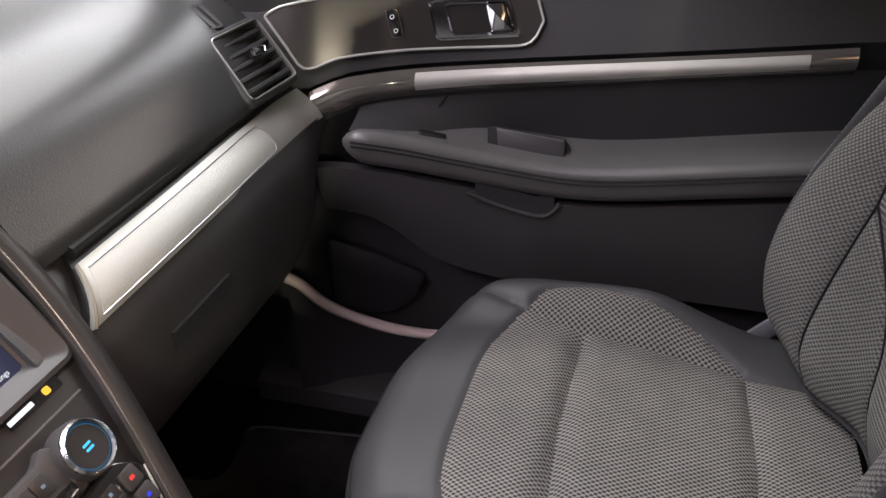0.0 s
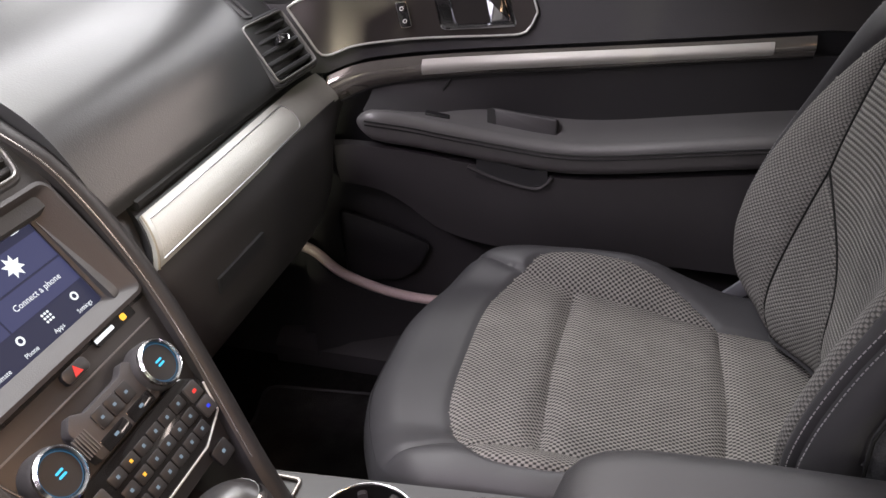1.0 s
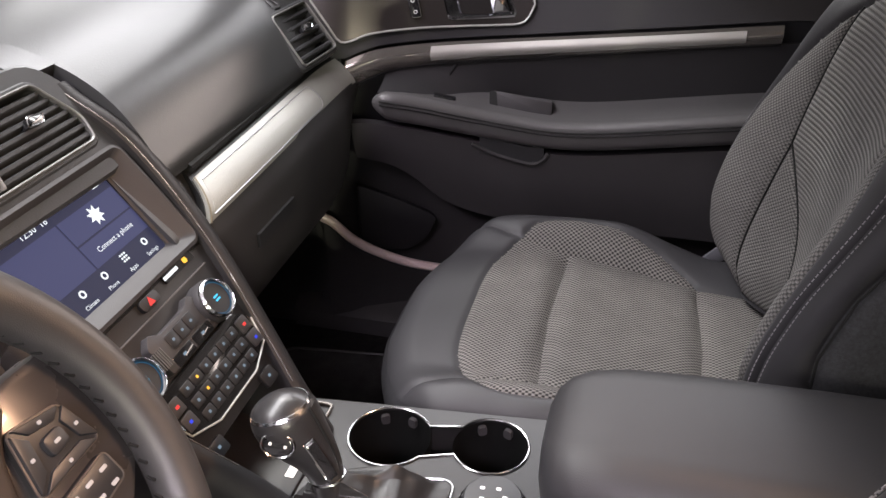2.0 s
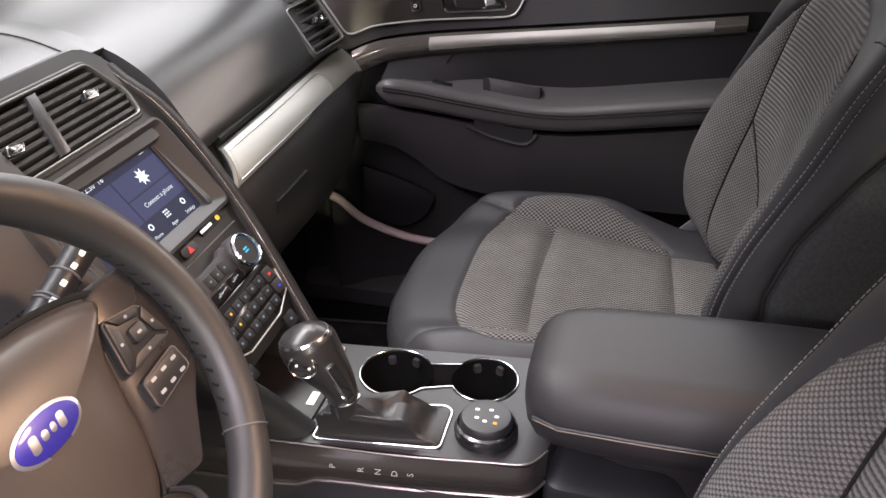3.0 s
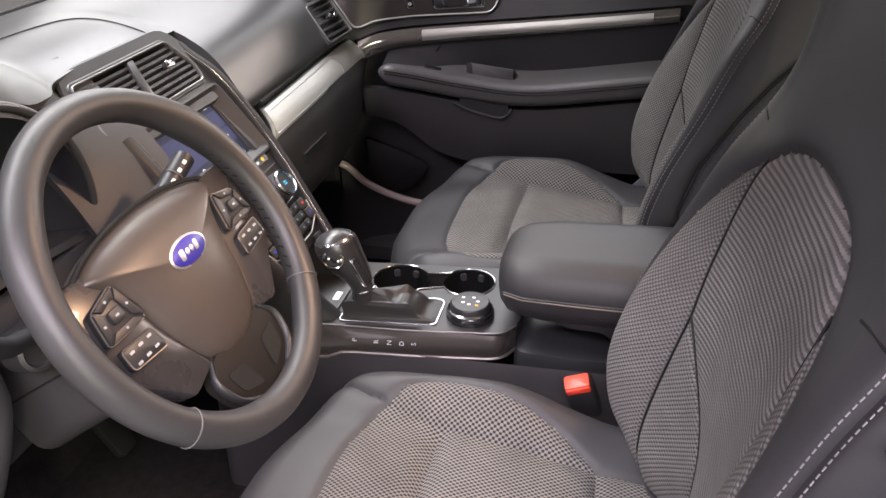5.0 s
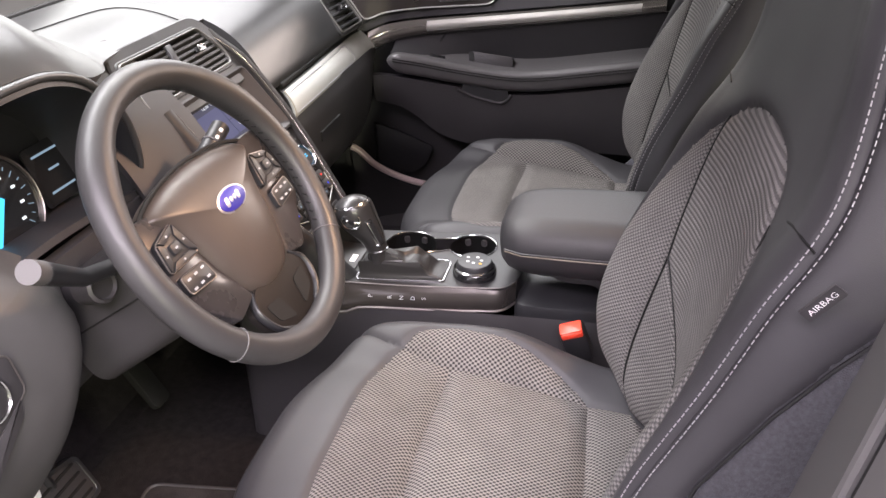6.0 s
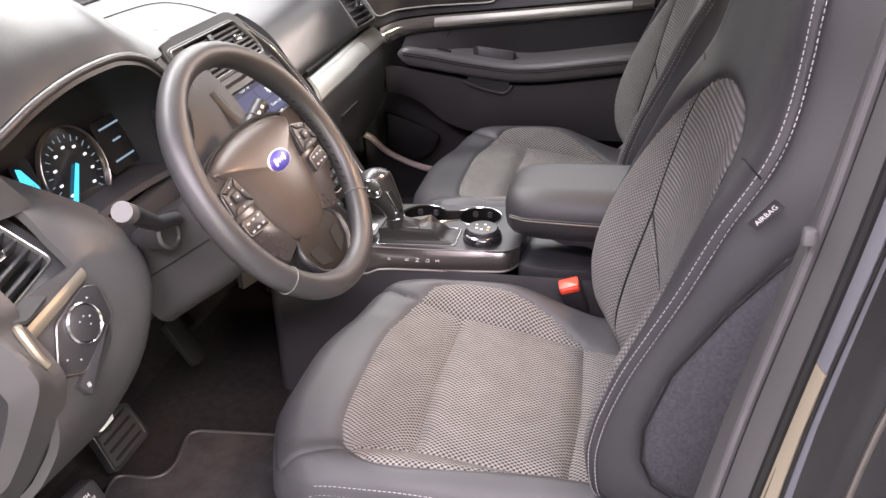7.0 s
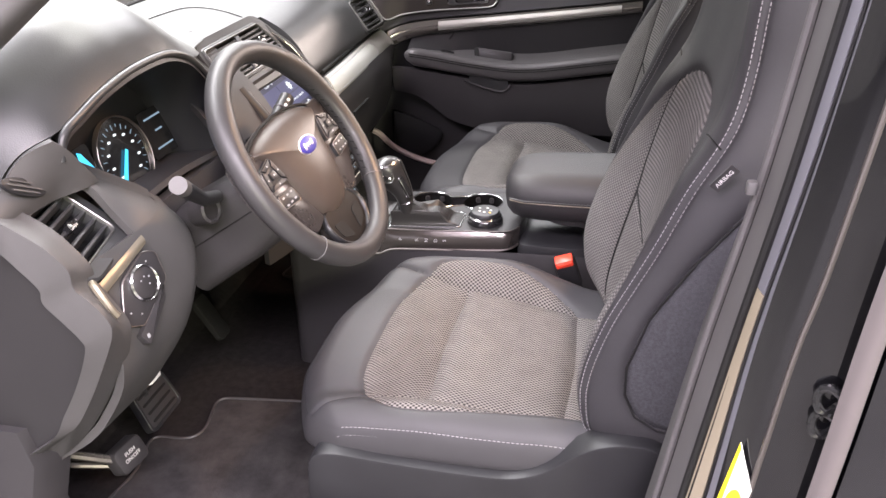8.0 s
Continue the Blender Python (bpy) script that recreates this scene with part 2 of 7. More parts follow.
HALL_WALL = material("hall_wall", (0.5, 0.5, 0.49), 0.8)
vary(HALL_WALL, (0.5, 0.5, 0.49), 0.8, 0.1)

# ---------------------------------------------------------------- mesh helpers
# A shape is a pair (vertices, faces); a plane is (origin, u, v, n).


def join(*shapes):
    verts, faces = [], []
    for v, f in shapes:
        k = len(verts)
        verts += [tuple(p) for p in v]
        faces += [tuple(i + k for i in g) for g in f]
    return verts, faces


def part(name, shape, mat, parent=None, label="", smooth=True, uv=None):
    """Links a shape as one mesh object, under a thing or a part."""
    me = bpy.data.meshes.new(name)
    me.from_pydata([tuple(p) for p in shape[0]], [], shape[1])
    if uv is not None:
        layer = me.uv_layers.new(name="UVMap")
        loops = np.zeros(len(me.loops), dtype=np.int32)
        me.loops.foreach_get("vertex_index", loops)
        layer.data.foreach_set("uv", np.asarray(uv, dtype=np.float32)[loops].ravel())
    bm = bmesh.new()
    bm.from_mesh(me)
    bmesh.ops.recalc_face_normals(bm, faces=bm.faces)
    bm.to_mesh(me)
    bm.free()
    me.materials.append(mat)
    if smooth:
        me.polygons.foreach_set("use_smooth", [True] * len(me.polygons))
        me.set_sharp_from_angle(angle=radians(38))
    ob = new(name, me)
    if parent is not None:
        ob.parent = parent
        if parent.type == "EMPTY":
            ob.matrix_parent_inverse = Matrix.Translation(-parent.location)
    if label:
        ob["label"] = label
    return ob


def thing(name, label, category, place=(0, 0, 0), group="", kind=""):
    ob = new(name)
    ob.location = place
    ob.empty_display_size = 0.05
    return tagged(ob, label, category, group, kind)


def plane(origin, u, v):
    u, v = Vector(u).normalized(), Vector(v).normalized()
    return Vector(origin), u, v, u.cross(v).normalized()


def on(pl, a, b, c=0.0):
    return pl[0] + pl[1] * a + pl[2] * b + pl[3] * c


def spline(points, n, closed=False):
    """Catmull-Rom through the points, n steps a span."""
    pts = [np.array(p, float) for p in points]
    k = len(pts)
    out = []
    for i in range(k if closed else k - 1):
        if closed:
            p0, p1, p2, p3 = pts[i - 1], pts[i], pts[(i + 1) % k], pts[(i + 2) % k]
        else:
            p1, p2 = pts[i], pts[i + 1]
            p0 = pts[i - 1] if i else 2 * p1 - p2
            p3 = pts[i + 2] if i + 2 < k else 2 * p2 - p1
        for j in range(n):
            t = j / n
            out.append(0.5 * (2 * p1 + (p2 - p0) * t + (2 * p0 - 5 * p1 + 4 * p2 - p3) * t * t + (3 * p1 - p0 - 3 * p2 + p3) * t ** 3))
    if not closed:
        out.append(pts[-1])
    return out


def rounded(w, h, r, n=4):
    """Outline of a rectangle with round corners, about the origin."""
    out = []
    for cx, cy, a0 in ((w / 2 - r, h / 2 - r, 0), (-w / 2 + r, h / 2 - r, 90), (-w / 2 + r, -h / 2 + r, 180), (w / 2 - r, -h / 2 + r, 270)):
        for i in range(n + 1):
            a = radians(a0 + 90 * i / n)
            out.append((cx + r * math.cos(a), cy + r * math.sin(a)))
    return out


def circle(r, n=44, a0=0.0, a1=360.0, closed=True):
    k = n if closed else n - 1
    return [(r * math.cos(radians(a0 + (a1 - a0) * i / k)), r * math.sin(radians(a0 + (a1 - a0) * i / k))) for i in range(n)]


def soften(poly, r, n=4):
    """Rounds the corners of a polygon by r."""
    out = []
    k = len(poly)
    for i in range(k):
        p, a, b = Vector(poly[i]), Vector(poly[i - 1]), Vector(poly[(i + 1) % k])
        da, db = (a - p), (b - p)
        ra, rb = min(r, da.length * 0.45), min(r, db.length * 0.45)
        s, e = p + da.normalized() * ra, p + db.normalized() * rb
        for j in range(n + 1):
            t = j / n
            out.append(tuple(s * (1 - t) ** 2 + p * 2 * t * (1 - t) + e * t * t))
    return out


def inset(poly, d):
    k = len(poly)
    area = sum(poly[i - 1][0] * poly[i][1] - poly[i][0] * poly[i - 1][1] for i in range(k))
    sign = 1 if area > 0 else -1
    out = []
    for i in range(k):
        a, p, b = Vector(poly[i - 1]), Vector(poly[i]), Vector(poly[(i + 1) % k])
        e1, e2 = (p - a), (b - p)
        if e1.length < 1e-9 or e2.length < 1e-9:
            out.append(tuple(p))
            continue
        e1.normalize(), e2.normalize()
        n1, n2 = Vector((-e1.y, e1.x)) * sign, Vector((-e2.y, e2.x)) * sign
        m = n1 + n2
        m = m / max(m.length_squared, 0.3) * 2
        out.append((p.x + m.x * d, p.y + m.y * d))
    return out


def slab(poly, pl, low, high, bevel=0.0, back=True):
    """A plate with the given outline on a plane, from low to high along its normal, with an eased front edge."""
    rings = [(poly, low)]
    if bevel > 0:
        rings += [(poly, high - bevel), (inset(poly, bevel * 0.3), high - bevel * 0.3), (inset(poly, bevel), high)]
    else:
        rings += [(poly, high)]
    k = len(poly)
    verts = [on(pl, x, y, z) for ring, z in rings for x, y in ring]
    faces = [(a * k + i, a * k + (i + 1) % k, (a + 1) * k + (i + 1) % k, (a + 1) * k + i) for a in range(len(rings) - 1) for i in range(k)]
    faces.append(tuple(range((len(rings) - 1) * k, len(rings) * k)))
    if back:
        faces.append(tuple(reversed(range(k))))
    return verts, faces


def ring_plate(outer, inner, pl, low, high, bevel=0.001):
    """A frame between two outlines of equal count."""
    k = len(outer)
    rings = [(inner, low), (outer, low), (outer, high - bevel), (inset(outer, bevel), high), (inset(inner, -bevel), high), (inner, high - bevel)]
    verts = [on(pl, x, y, z) for ring, z in rings for x, y in ring]
    m = len(rings)
    faces = [(a * k + i, a * k + (i + 1) % k, ((a + 1) % m) * k + (i + 1) % k, ((a + 1) % m) * k + i) for a in range(m) for i in range(k)]
    return verts, faces


def tube(points, r, n=10, closed=False, flat=1.0):
    """A round bar along a line; r a number or one a point."""
    pts = [Vector(p) for p in points]
    k = len(pts)
    rad = r if isinstance(r, (list, tuple)) else [r] * k
    verts, faces = [], []
    side = None
    for i, p in enumerate(pts):
        a = pts[i - 1] if (i or closed) else p
        b = pts[(i + 1) % k] if (i < k - 1 or closed) else p
        d = (b - a).normalized()
        if side is None:
            side = d.orthogonal().normalized()
        side = (side - d * side.dot(d)).normalized()
        up = d.cross(side)
        for j in range(n):
            t = 2 * math.pi * j / n
            verts.append(p + (side * math.cos(t) + up * math.sin(t) * flat) * rad[i])
    for i in range(k if closed else k - 1):
        for j in range(n):
            a, b = i * n, ((i + 1) % k) * n
            faces.append((a + j, a + (j + 1) % n, b + (j + 1) % n, b + j))
    if not closed:
        faces += [tuple(reversed(range(n))), tuple(range((k - 1) * n, k * n))]
    return verts, faces


def loft(rings, closed=True, caps=True):
    """Skin over rings of equal count."""
    k = len(rings[0])
    verts = [tuple(p) for ring in rings for p in ring]
    faces = []
    for a in range(len(rings) - 1):
        for i in range(k if closed else k - 1):
            faces.append((a * k + i, a * k + (i + 1) % k, (a + 1) * k + (i + 1) % k, (a + 1) * k + i))
    if caps and closed:
        faces += [tuple(reversed(range(k))), tuple(range((len(rings) - 1) * k, len(rings) * k))]
    return verts, faces


def lathe(profile, pl, n=28):
    """Turns (radius, height) pairs about a plane's normal."""
    rings = [[on(pl, r * math.cos(2 * math.pi * i / n), r * math.sin(2 * math.pi * i / n), h) for i in range(n)] for r, h in profile]
    return loft(rings)


def block(low, high, bevel=0.0):
    """An upright box between two corners."""
    (x0, y0, z0), (x1, y1, z1) = low, high
    pl = plane(((x0 + x1) / 2, (y0 + y1) / 2, z0), (1, 0, 0), (0, 1, 0))
    poly = rounded(x1 - x0, y1 - y0, bevel, 3) if bevel else [(-(x1 - x0) / 2, -(y1 - y0) / 2), ((x1 - x0) / 2, -(y1 - y0) / 2), ((x1 - x0) / 2, (y1 - y0) / 2), (-(x1 - x0) / 2, (y1 - y0) / 2)]
    return slab(poly, pl, 0, z1 - z0, bevel)


def sheet(point, us, vs, thick, turn=1):
    """A curved panel: point(u, v) over a grid, given thickness behind."""
    grid = np.array([[point(u, v) for v in vs] for u in us], float)
    du, dv = np.gradient(grid, axis=0), np.gradient(grid, axis=1)
    n = np.cross(du, dv)
    n /= np.linalg.norm(n, axis=2, keepdims=True) + 1e-12
    a, b = len(us), len(vs)
    back = grid - n * thick * turn
    verts = [tuple(p) for p in grid.reshape(-1, 3)] + [tuple(p) for p in back.reshape(-1, 3)]
    m = a * b
    faces = []
    for i in range(a - 1):
        for j in range(b - 1):
            q = (i * b + j, i * b + j + 1, (i + 1) * b + j + 1, (i + 1) * b + j)
            faces += [q, tuple(m + x for x in reversed(q))]
    edge = [i * b for i in range(a)] + [(a - 1) * b + j for j in range(1, b)] + [i * b + b - 1 for i in range(a - 2, -1, -1)] + [j for j in range(b - 2, 0, -1)]
    for i, e in enumerate(edge):
        g = edge[(i + 1) % len(edge)]
        faces.append((e, g, m + g, m + e))
    return verts, faces


def bend(table):
    """A smooth function of one number through (at, value) pairs."""
    xs, ys = [t[0] for t in table], [np.array(t[1:], float) for t in table]

    def value(x):
        x = min(max(x, xs[0]), xs[-1])
        i = min(max(int(np.searchsorted(xs, x)) - 1, 0), len(xs) - 2)
        t = (x - xs[i]) / (xs[i + 1] - xs[i])
        p1, p2 = ys[i], ys[i + 1]
        m1 = (ys[i + 1] - ys[i - 1]) / (xs[i + 1] - xs[i - 1]) * (xs[i + 1] - xs[i]) if i else p2 - p1
        m2 = (ys[i + 2] - ys[i]) / (xs[i + 2] - xs[i]) * (xs[i + 1] - xs[i]) if i + 2 < len(xs) else p2 - p1
        t2, t3 = t * t, t ** 3
        out = p1 * (2 * t3 - 3 * t2 + 1) + m1 * (t3 - 2 * t2 + t) + p2 * (3 * t2 - 2 * t3) + m2 * (t3 - t2)
        return out if len(out) > 1 else float(out[0])

    return value


def lettering(text, pl, height, mat, parent, name="lettering", lift=0.0006, align="CENTER", label=""):
    data = bpy.data.curves.new(name, "FONT")
    data.body, data.size, data.align_x, data.align_y = text, height * 1.35, align, "CENTER"
    data.resolution_u = 2
    tmp = bpy.data.objects.new(name, data)
    me = bpy.data.meshes.new_from_object(tmp)
    verts = [on(pl, v.co.x, v.co.y, lift) for v in me.vertices]
    faces = [tuple(p.vertices) for p in me.polygons]
    bpy.data.objects.remove(tmp)
    return part(name, (verts, faces), mat, parent, label, smooth=False)


def nearest(pts, line, closed):
    """For points in a plane: distance to a polyline and the nearest place on it."""
    line = np.asarray(line, float)
    a, b = (line, np.roll(line, -1, 0)) if closed else (line[:-1], line[1:])
    best, at = np.full(len(pts), 1e9), np.zeros((len(pts), 2))
    for p, q in zip(a, b):
        d = q - p
        t = np.clip(((pts - p) @ d) / max(d @ d, 1e-12), 0, 1)
        c = p + t[:, None] * d
        e = np.hypot(*(pts - c).T)
        hit = e < best
        best[hit], at[hit] = e[hit], c[hit]
    return best, at


def inside(pts, poly):
    poly = np.asarray(poly, float)
    x, y = pts[:, 0], pts[:, 1]
    r = np.zeros(len(pts), bool)
    for (x0, y0), (x1, y1) in zip(poly, np.roll(poly, -1, 0)):
        if y0 == y1:
            continue
        c = ((y0 > y) != (y1 > y)) & (x < (x1 - x0) * (y - y0) / (y1 - y0) + x0)
        r ^= c
    return r


def upholstery(place, us, vs, cell, edge, covers, seams, rest, depth=0.006, width=0.006, side=1):
    """A padded surface cut into covers. place(u, v) gives points; edge, covers and seams are outlines in (u, v).
    Returns name -> (shape, uv), with a groove along every seam."""
    u = np.arange(us[0], us[1] + cell / 2, cell)
    v = np.arange(vs[0], vs[1] + cell / 2, cell)
    g = np.stack(np.meshgrid(u, v, indexing="ij"), -1)
    na, nb = g.shape[:2]
    pts = g.reshape(-1, 2).copy()
    lines = ([(edge, True)] if edge is not None else []) + [(c, True) for _, c in covers] + [(s, False) for s in seams]
    fixed = np.zeros(len(pts), bool)
    for line, closed in lines:
        d, at = nearest(pts, line, closed)
        move = (d < cell * 0.52) & ~fixed
        pts[move] = at[move]
        fixed |= move
    groove = np.full(len(pts), 1e9)
    for line, closed in lines[(1 if edge is not None else 0):]:
        groove = np.minimum(groove, nearest(pts, line, closed)[0])
    e = 0.0008
    base = place(pts[:, 0], pts[:, 1])
    n = np.cross(place(pts[:, 0] + e, pts[:, 1]) - base, place(pts[:, 0], pts[:, 1] + e) - base)
    n *= side / (np.linalg.norm(n, axis=1, keepdims=True) + 1e-12)
    base = base - n * (depth * np.exp(-(groove / width) ** 2) + 0.5 * depth * np.exp(-(groove / (3.2 * width)) ** 2))[:, None]
    idx = np.arange(na * nb).reshape(na, nb)
    quads = np.stack([idx[:-1, :-1], idx[1:, :-1], idx[1:, 1:], idx[:-1, 1:]], -1).reshape(-1, 4)
    mid = pts[quads].mean(1)
    keep = inside(mid, edge) if edge is not None else np.ones(len(quads), bool)
    owner = np.full(len(quads), -1)
    for k, (_, c) in enumerate(covers):
        owner[inside(mid, c) & (owner < 0)] = k
    out = {}
    for k, name in [(-1, rest)] + [(k, n) for k, (n, _) in enumerate(covers)]:
        q = quads[keep & (owner == k)]
        if not len(q):
            continue
        used, back = np.unique(q, return_inverse=True)
        q = back.reshape(-1, 4)
        faces = [tuple(dict.fromkeys(f)) for f in q.tolist()]
        shape = (base[used].tolist(), [f for f in faces if len(f) > 2])
        old = out.get(name)
        if old:
            shape = join(old[0], shape)
            out[name] = (shape, np.concatenate([old[1], pts[used]]))
        else:
            out[name] = (shape, pts[used])
    return out


def stitches(place, line, pitch=0.0065, length=0.0042, r=0.00046, lift=0.0006, side=1):
    """A row of short threads along a line of (u, v) on an upholstered surface."""
    pts = np.array(line, float)
    p = place(pts[:, 0], pts[:, 1])
    e = 0.0008
    n = np.cross(place(pts[:, 0] + e, pts[:, 1]) - p, place(pts[:, 0], pts[:, 1] + e) - p)
    n *= side / (np.linalg.norm(n, axis=1, keepdims=True) + 1e-12)
    p = p + n * lift
    s = np.r_[0, np.cumsum(np.linalg.norm(np.diff(p, axis=0), axis=1))]
    bits = []
    for a in np.arange(0, s[-1] - length, pitch):
        q = [[np.interp(a + f * length, s, p[:, k]) for k in range(3)] for f in (0, 1)]
        bits.append(tube(q, r, 4))
    return join(*bits)


def by_angle(poly, n, c=(0.0, 0.0)):
    """An outline met by n rays from a point inside it."""
    c, out = Vector(c), []
    for i in range(n):
        d = Vector((math.cos(2 * math.pi * i / n), math.sin(2 * math.pi * i / n)))
        best = None
        for a, b in zip(poly, list(poly[1:]) + [poly[0]]):
            e, w = Vector(b) - Vector(a), Vector(a) - c
            den = d.x * e.y - d.y * e.x
            if abs(den) < 1e-12:
                continue
            t, s = (w.x * e.y - w.y * e.x) / den, (w.x * d.y - w.y * d.x) / den
            if t > 0 and -1e-6 <= s <= 1 + 1e-6 and (best is None or t < best):
                best = t
        out.append(tuple(c + d * (best or 0.01)))
    return out


# ---------------------------------------------------------------- hall and car shell
FLOOR_Z = 0.50


def wall_block(name, low, high, mat, label, category):
    return tagged(part(name, block(low, high), mat, None, "", False), label, category, "", "structure")


wall_block("ground", (-9, -9, -0.2), (9, 9, 0.0), HALL_FLOOR, "grey polished concrete showroom floor under the car", "floor")
wall_block("wall_north", (-9, 9, 0), (9, 9.2, 5), HALL_WALL, "plain pale showroom wall beyond the passenger side", "wall")
wall_block("wall_south", (-9, -9.2, 0), (9, -9, 5), HALL_WALL, "plain pale showroom wall behind the viewer", "wall")
wall_block("wall_west", (-9.2, -9, 0), (-9, 9, 5), HALL_WALL, "plain pale showroom wall before the windscreen", "wall")
wall_block("wall_east", (9, -9, 0), (9.2, 9, 5), HALL_WALL, "plain pale showroom wall behind the car", "wall")
wall_block("ceiling", (-9, -9, 5), (9, 9, 5.2), HALL_WALL, "plain pale showroom ceiling above the car", "ceiling")

# floor of the cabin, with a sill on each side
floor = tagged(part("floor", block((-0.95, -0.42, 0.40), (1.6, 1.30, FLOOR_Z)), CARPET, None, "", False), "black loop carpet on the cabin floor", "floor", "", "structure")
part("footwell_slope", sheet(lambda u, v: (u, v, FLOOR_Z + 0.001 + max(0.0, (-0.72 - u)) * 1.6), np.linspace(-1.0, -0.66, 9), np.linspace(-0.40, 1.20, 3), 0.02), CARPET, floor)
# firewall and rear closing wall; unseen closures that keep stray light out
wall_block("firewall", (-1.08, -0.45, 0.40), (-1.02, 1.25, 1.165), DARK, "black panel closing the cabin before the pedals", "panel")
wall_block("cabin_rear", (1.6, -0.45, 0.40), (1.66, 1.25, 1.75), CARPET, "unseen dark panel added to close the cabin behind the seats", "panel")
wall_block("side_near_front", (-1.02, -0.45, 0.40), (-0.62, -0.42, 1.12), DARK, "unseen dark filler for the body side before the open door", "panel")
wall_block("side_far_front", (-1.02, 1.26, 0.40), (-0.40, 1.29, 1.12), DARK, "unseen dark filler for the body side before the passenger door", "panel")
wall_block("side_far_rear", (0.50, 1.20, 0.40), (1.60, 1.25, 1.20), DARK, "unseen dark stand-in for the rear door behind the passenger seat", "panel")
# roof
roof = thing("roof", "pale grey headliner under the black steel roof", "roof", (0.6, 0.4, 1.80), "", "structure")
part("headliner", sheet(lambda u, v: (u, v, 1.80 - 0.10 * ((v - 0.4) / 0.7) ** 4 - 0.12 * max(0, -0.1 - u) ** 1.5), np.linspace(-0.20, 1.7, 14), np.linspace(-0.25, 1.05, 16), 0.03, -1), HEADLINER, roof)
part("roof_skin", sheet(lambda u, v: (u, v, 1.86 - 0.12 * ((v - 0.4) / 0.72) ** 4 - 0.12 * max(0, -0.1 - u) ** 1.5), np.linspace(-0.24, 1.75, 14), np.linspace(-0.40, 1.20, 18), 0.01, -1), PAINT, roof)

# Unseen fixture with a glowing lens, added to match the lamp at the hub.
added_dome_light = thing("added_dome_light", "unseen warm dome light, added on the pale headliner", "ceiling light", (0.42, 0.40, 1.775))
part("housing", slab(rounded(0.20, 0.12, 0.02), plane((0.42, 0.40, 1.768), (1, 0, 0), (0, -1, 0)), -0.004, 0.008, 0.003), GREY_TRIM, added_dome_light)
part("lens", slab(rounded(0.15, 0.08, 0.014), plane((0.42, 0.40, 1.760), (1, 0, 0), (0, -1, 0)), -0.001, 0.003, 0.001), LENS, added_dome_light, "glowing warm lens")


def pillar(name, way, w, d, mat, label):
    rings = []
    for i in range(9):
        t = i / 8
        p = Vector(way[0]).lerp(Vector(way[1]), t * 2) if t < 0.5 else Vector(way[1]).lerp(Vector(way[2]), t * 2 - 1)
        pl = plane(p, (1, 0, 0), (0, 1, 0))
        rings.append([on(pl, x, y) for x, y in rounded(w, d, min(w, d) * 0.35, 4)])
    return tagged(part(name, loft(rings), mat), label, "pillar", "", "structure")


pillar("windscreen_pillar_near", [(-0.79, -0.375, 1.16), (-0.435, -0.325, 1.425), (-0.19, -0.25, 1.76)], 0.15, 0.07, GREY_TRIM, "grey trimmed windscreen pillar beside the open door")
pillar("windscreen_pillar_far", [(-0.79, 1.19, 1.16), (-0.435, 1.13, 1.425), (-0.19, 1.05, 1.76)], 0.13, 0.07, GREY_TRIM, "grey trimmed windscreen pillar beside the passenger door")
pillar("rear_pillar_far", [(0.42, 1.24, 0.5), (0.52, 1.16, 1.15), (0.62, 1.08, 1.80)], 0.14, 0.07, GREY_TRIM, "dark trimmed centre pillar behind the passenger door")

# ---------------------------------------------------------------- seats


def smooth(a, b, x):
    t = np.clip((x - a) / (b - a), 0, 1)
    return t * t * (3 - 2 * t)


def table(pairs):
    f = bend(pairs)
    xs = np.linspace(pairs[0][0], pairs[-1][0], 200)
    ys = np.array([f(x) for x in xs])
    return lambda x: np.interp(x, xs, ys)


CUSHION_Z = table([(-0.23, 0.788), (-0.15, 0.797), (-0.08, 0.802), (0.0, 0.803), (0.1, 0.79), (0.2, 0.777), (0.32, 0.77)])
SIDE_RISE = table([(-0.24, 0.0), (-0.17, 0.018), (-0.094, 0.030), (-0.023, 0.033), (0.057, 0.042), (0.139, 0.054), (0.198, 0.064), (0.32, 0.066)])
HALF, NOSE = 0.268, 0.05


def cushion_front(v):
    return -0.238 + 0.066 * (np.abs(v) / 0.26) ** 3 + 0.018 * smooth(0.06, 0.21, np.abs(v))


def cushion_place(u, v):
    u, v = np.asarray(u, float), np.asarray(v, float)
    rise = SIDE_RISE(u) - np.where(v > 0, 0.055 * smooth(0.06, 0.24, u), 0.0)
    z = CUSHION_Z(u) + rise * smooth(0.15, 0.23, np.abs(v))
    dx, ds = u - cushion_front(v), HALF - np.abs(v)
    q = np.clip(1 - dx / NOSE, 0, 1) ** 2 + np.clip(1 - ds / NOSE, 0, 1) ** 2
    mid = 1 - smooth(0.13, 0.19, np.abs(v))
    z = z - (0.009 * np.exp(-((u + 0.004) / 0.017) ** 2) + 0.005 * np.exp(-((u - 0.208) / 0.016) ** 2)) * mid
    z = z - NOSE * (1 - np.sqrt(np.clip(1 - q, 0.0, 1)))
    return np.stack([u, v, z], -1)


def cushion_edge():
    out = []
    for v in np.linspace(-HALF + NOSE, HALF - NOSE, 25):
        out.append((float(cushion_front(v)), v))
    for i in range(1, 10):
        a = radians(10 * i)
        v = HALF - NOSE + NOSE * math.sin(a)
        out.append((float(cushion_front(v)) + NOSE * (1 - math.cos(a)), v))
    right = [(x, HALF) for x in np.linspace(-0.10, 0.32, 21)]
    half = [p for p in out if p[1] >= 0]
    return [(x, -y) for x, y in reversed(half) if y > 0] + half + right, [(x, -HALF) for x, _ in reversed(right)]


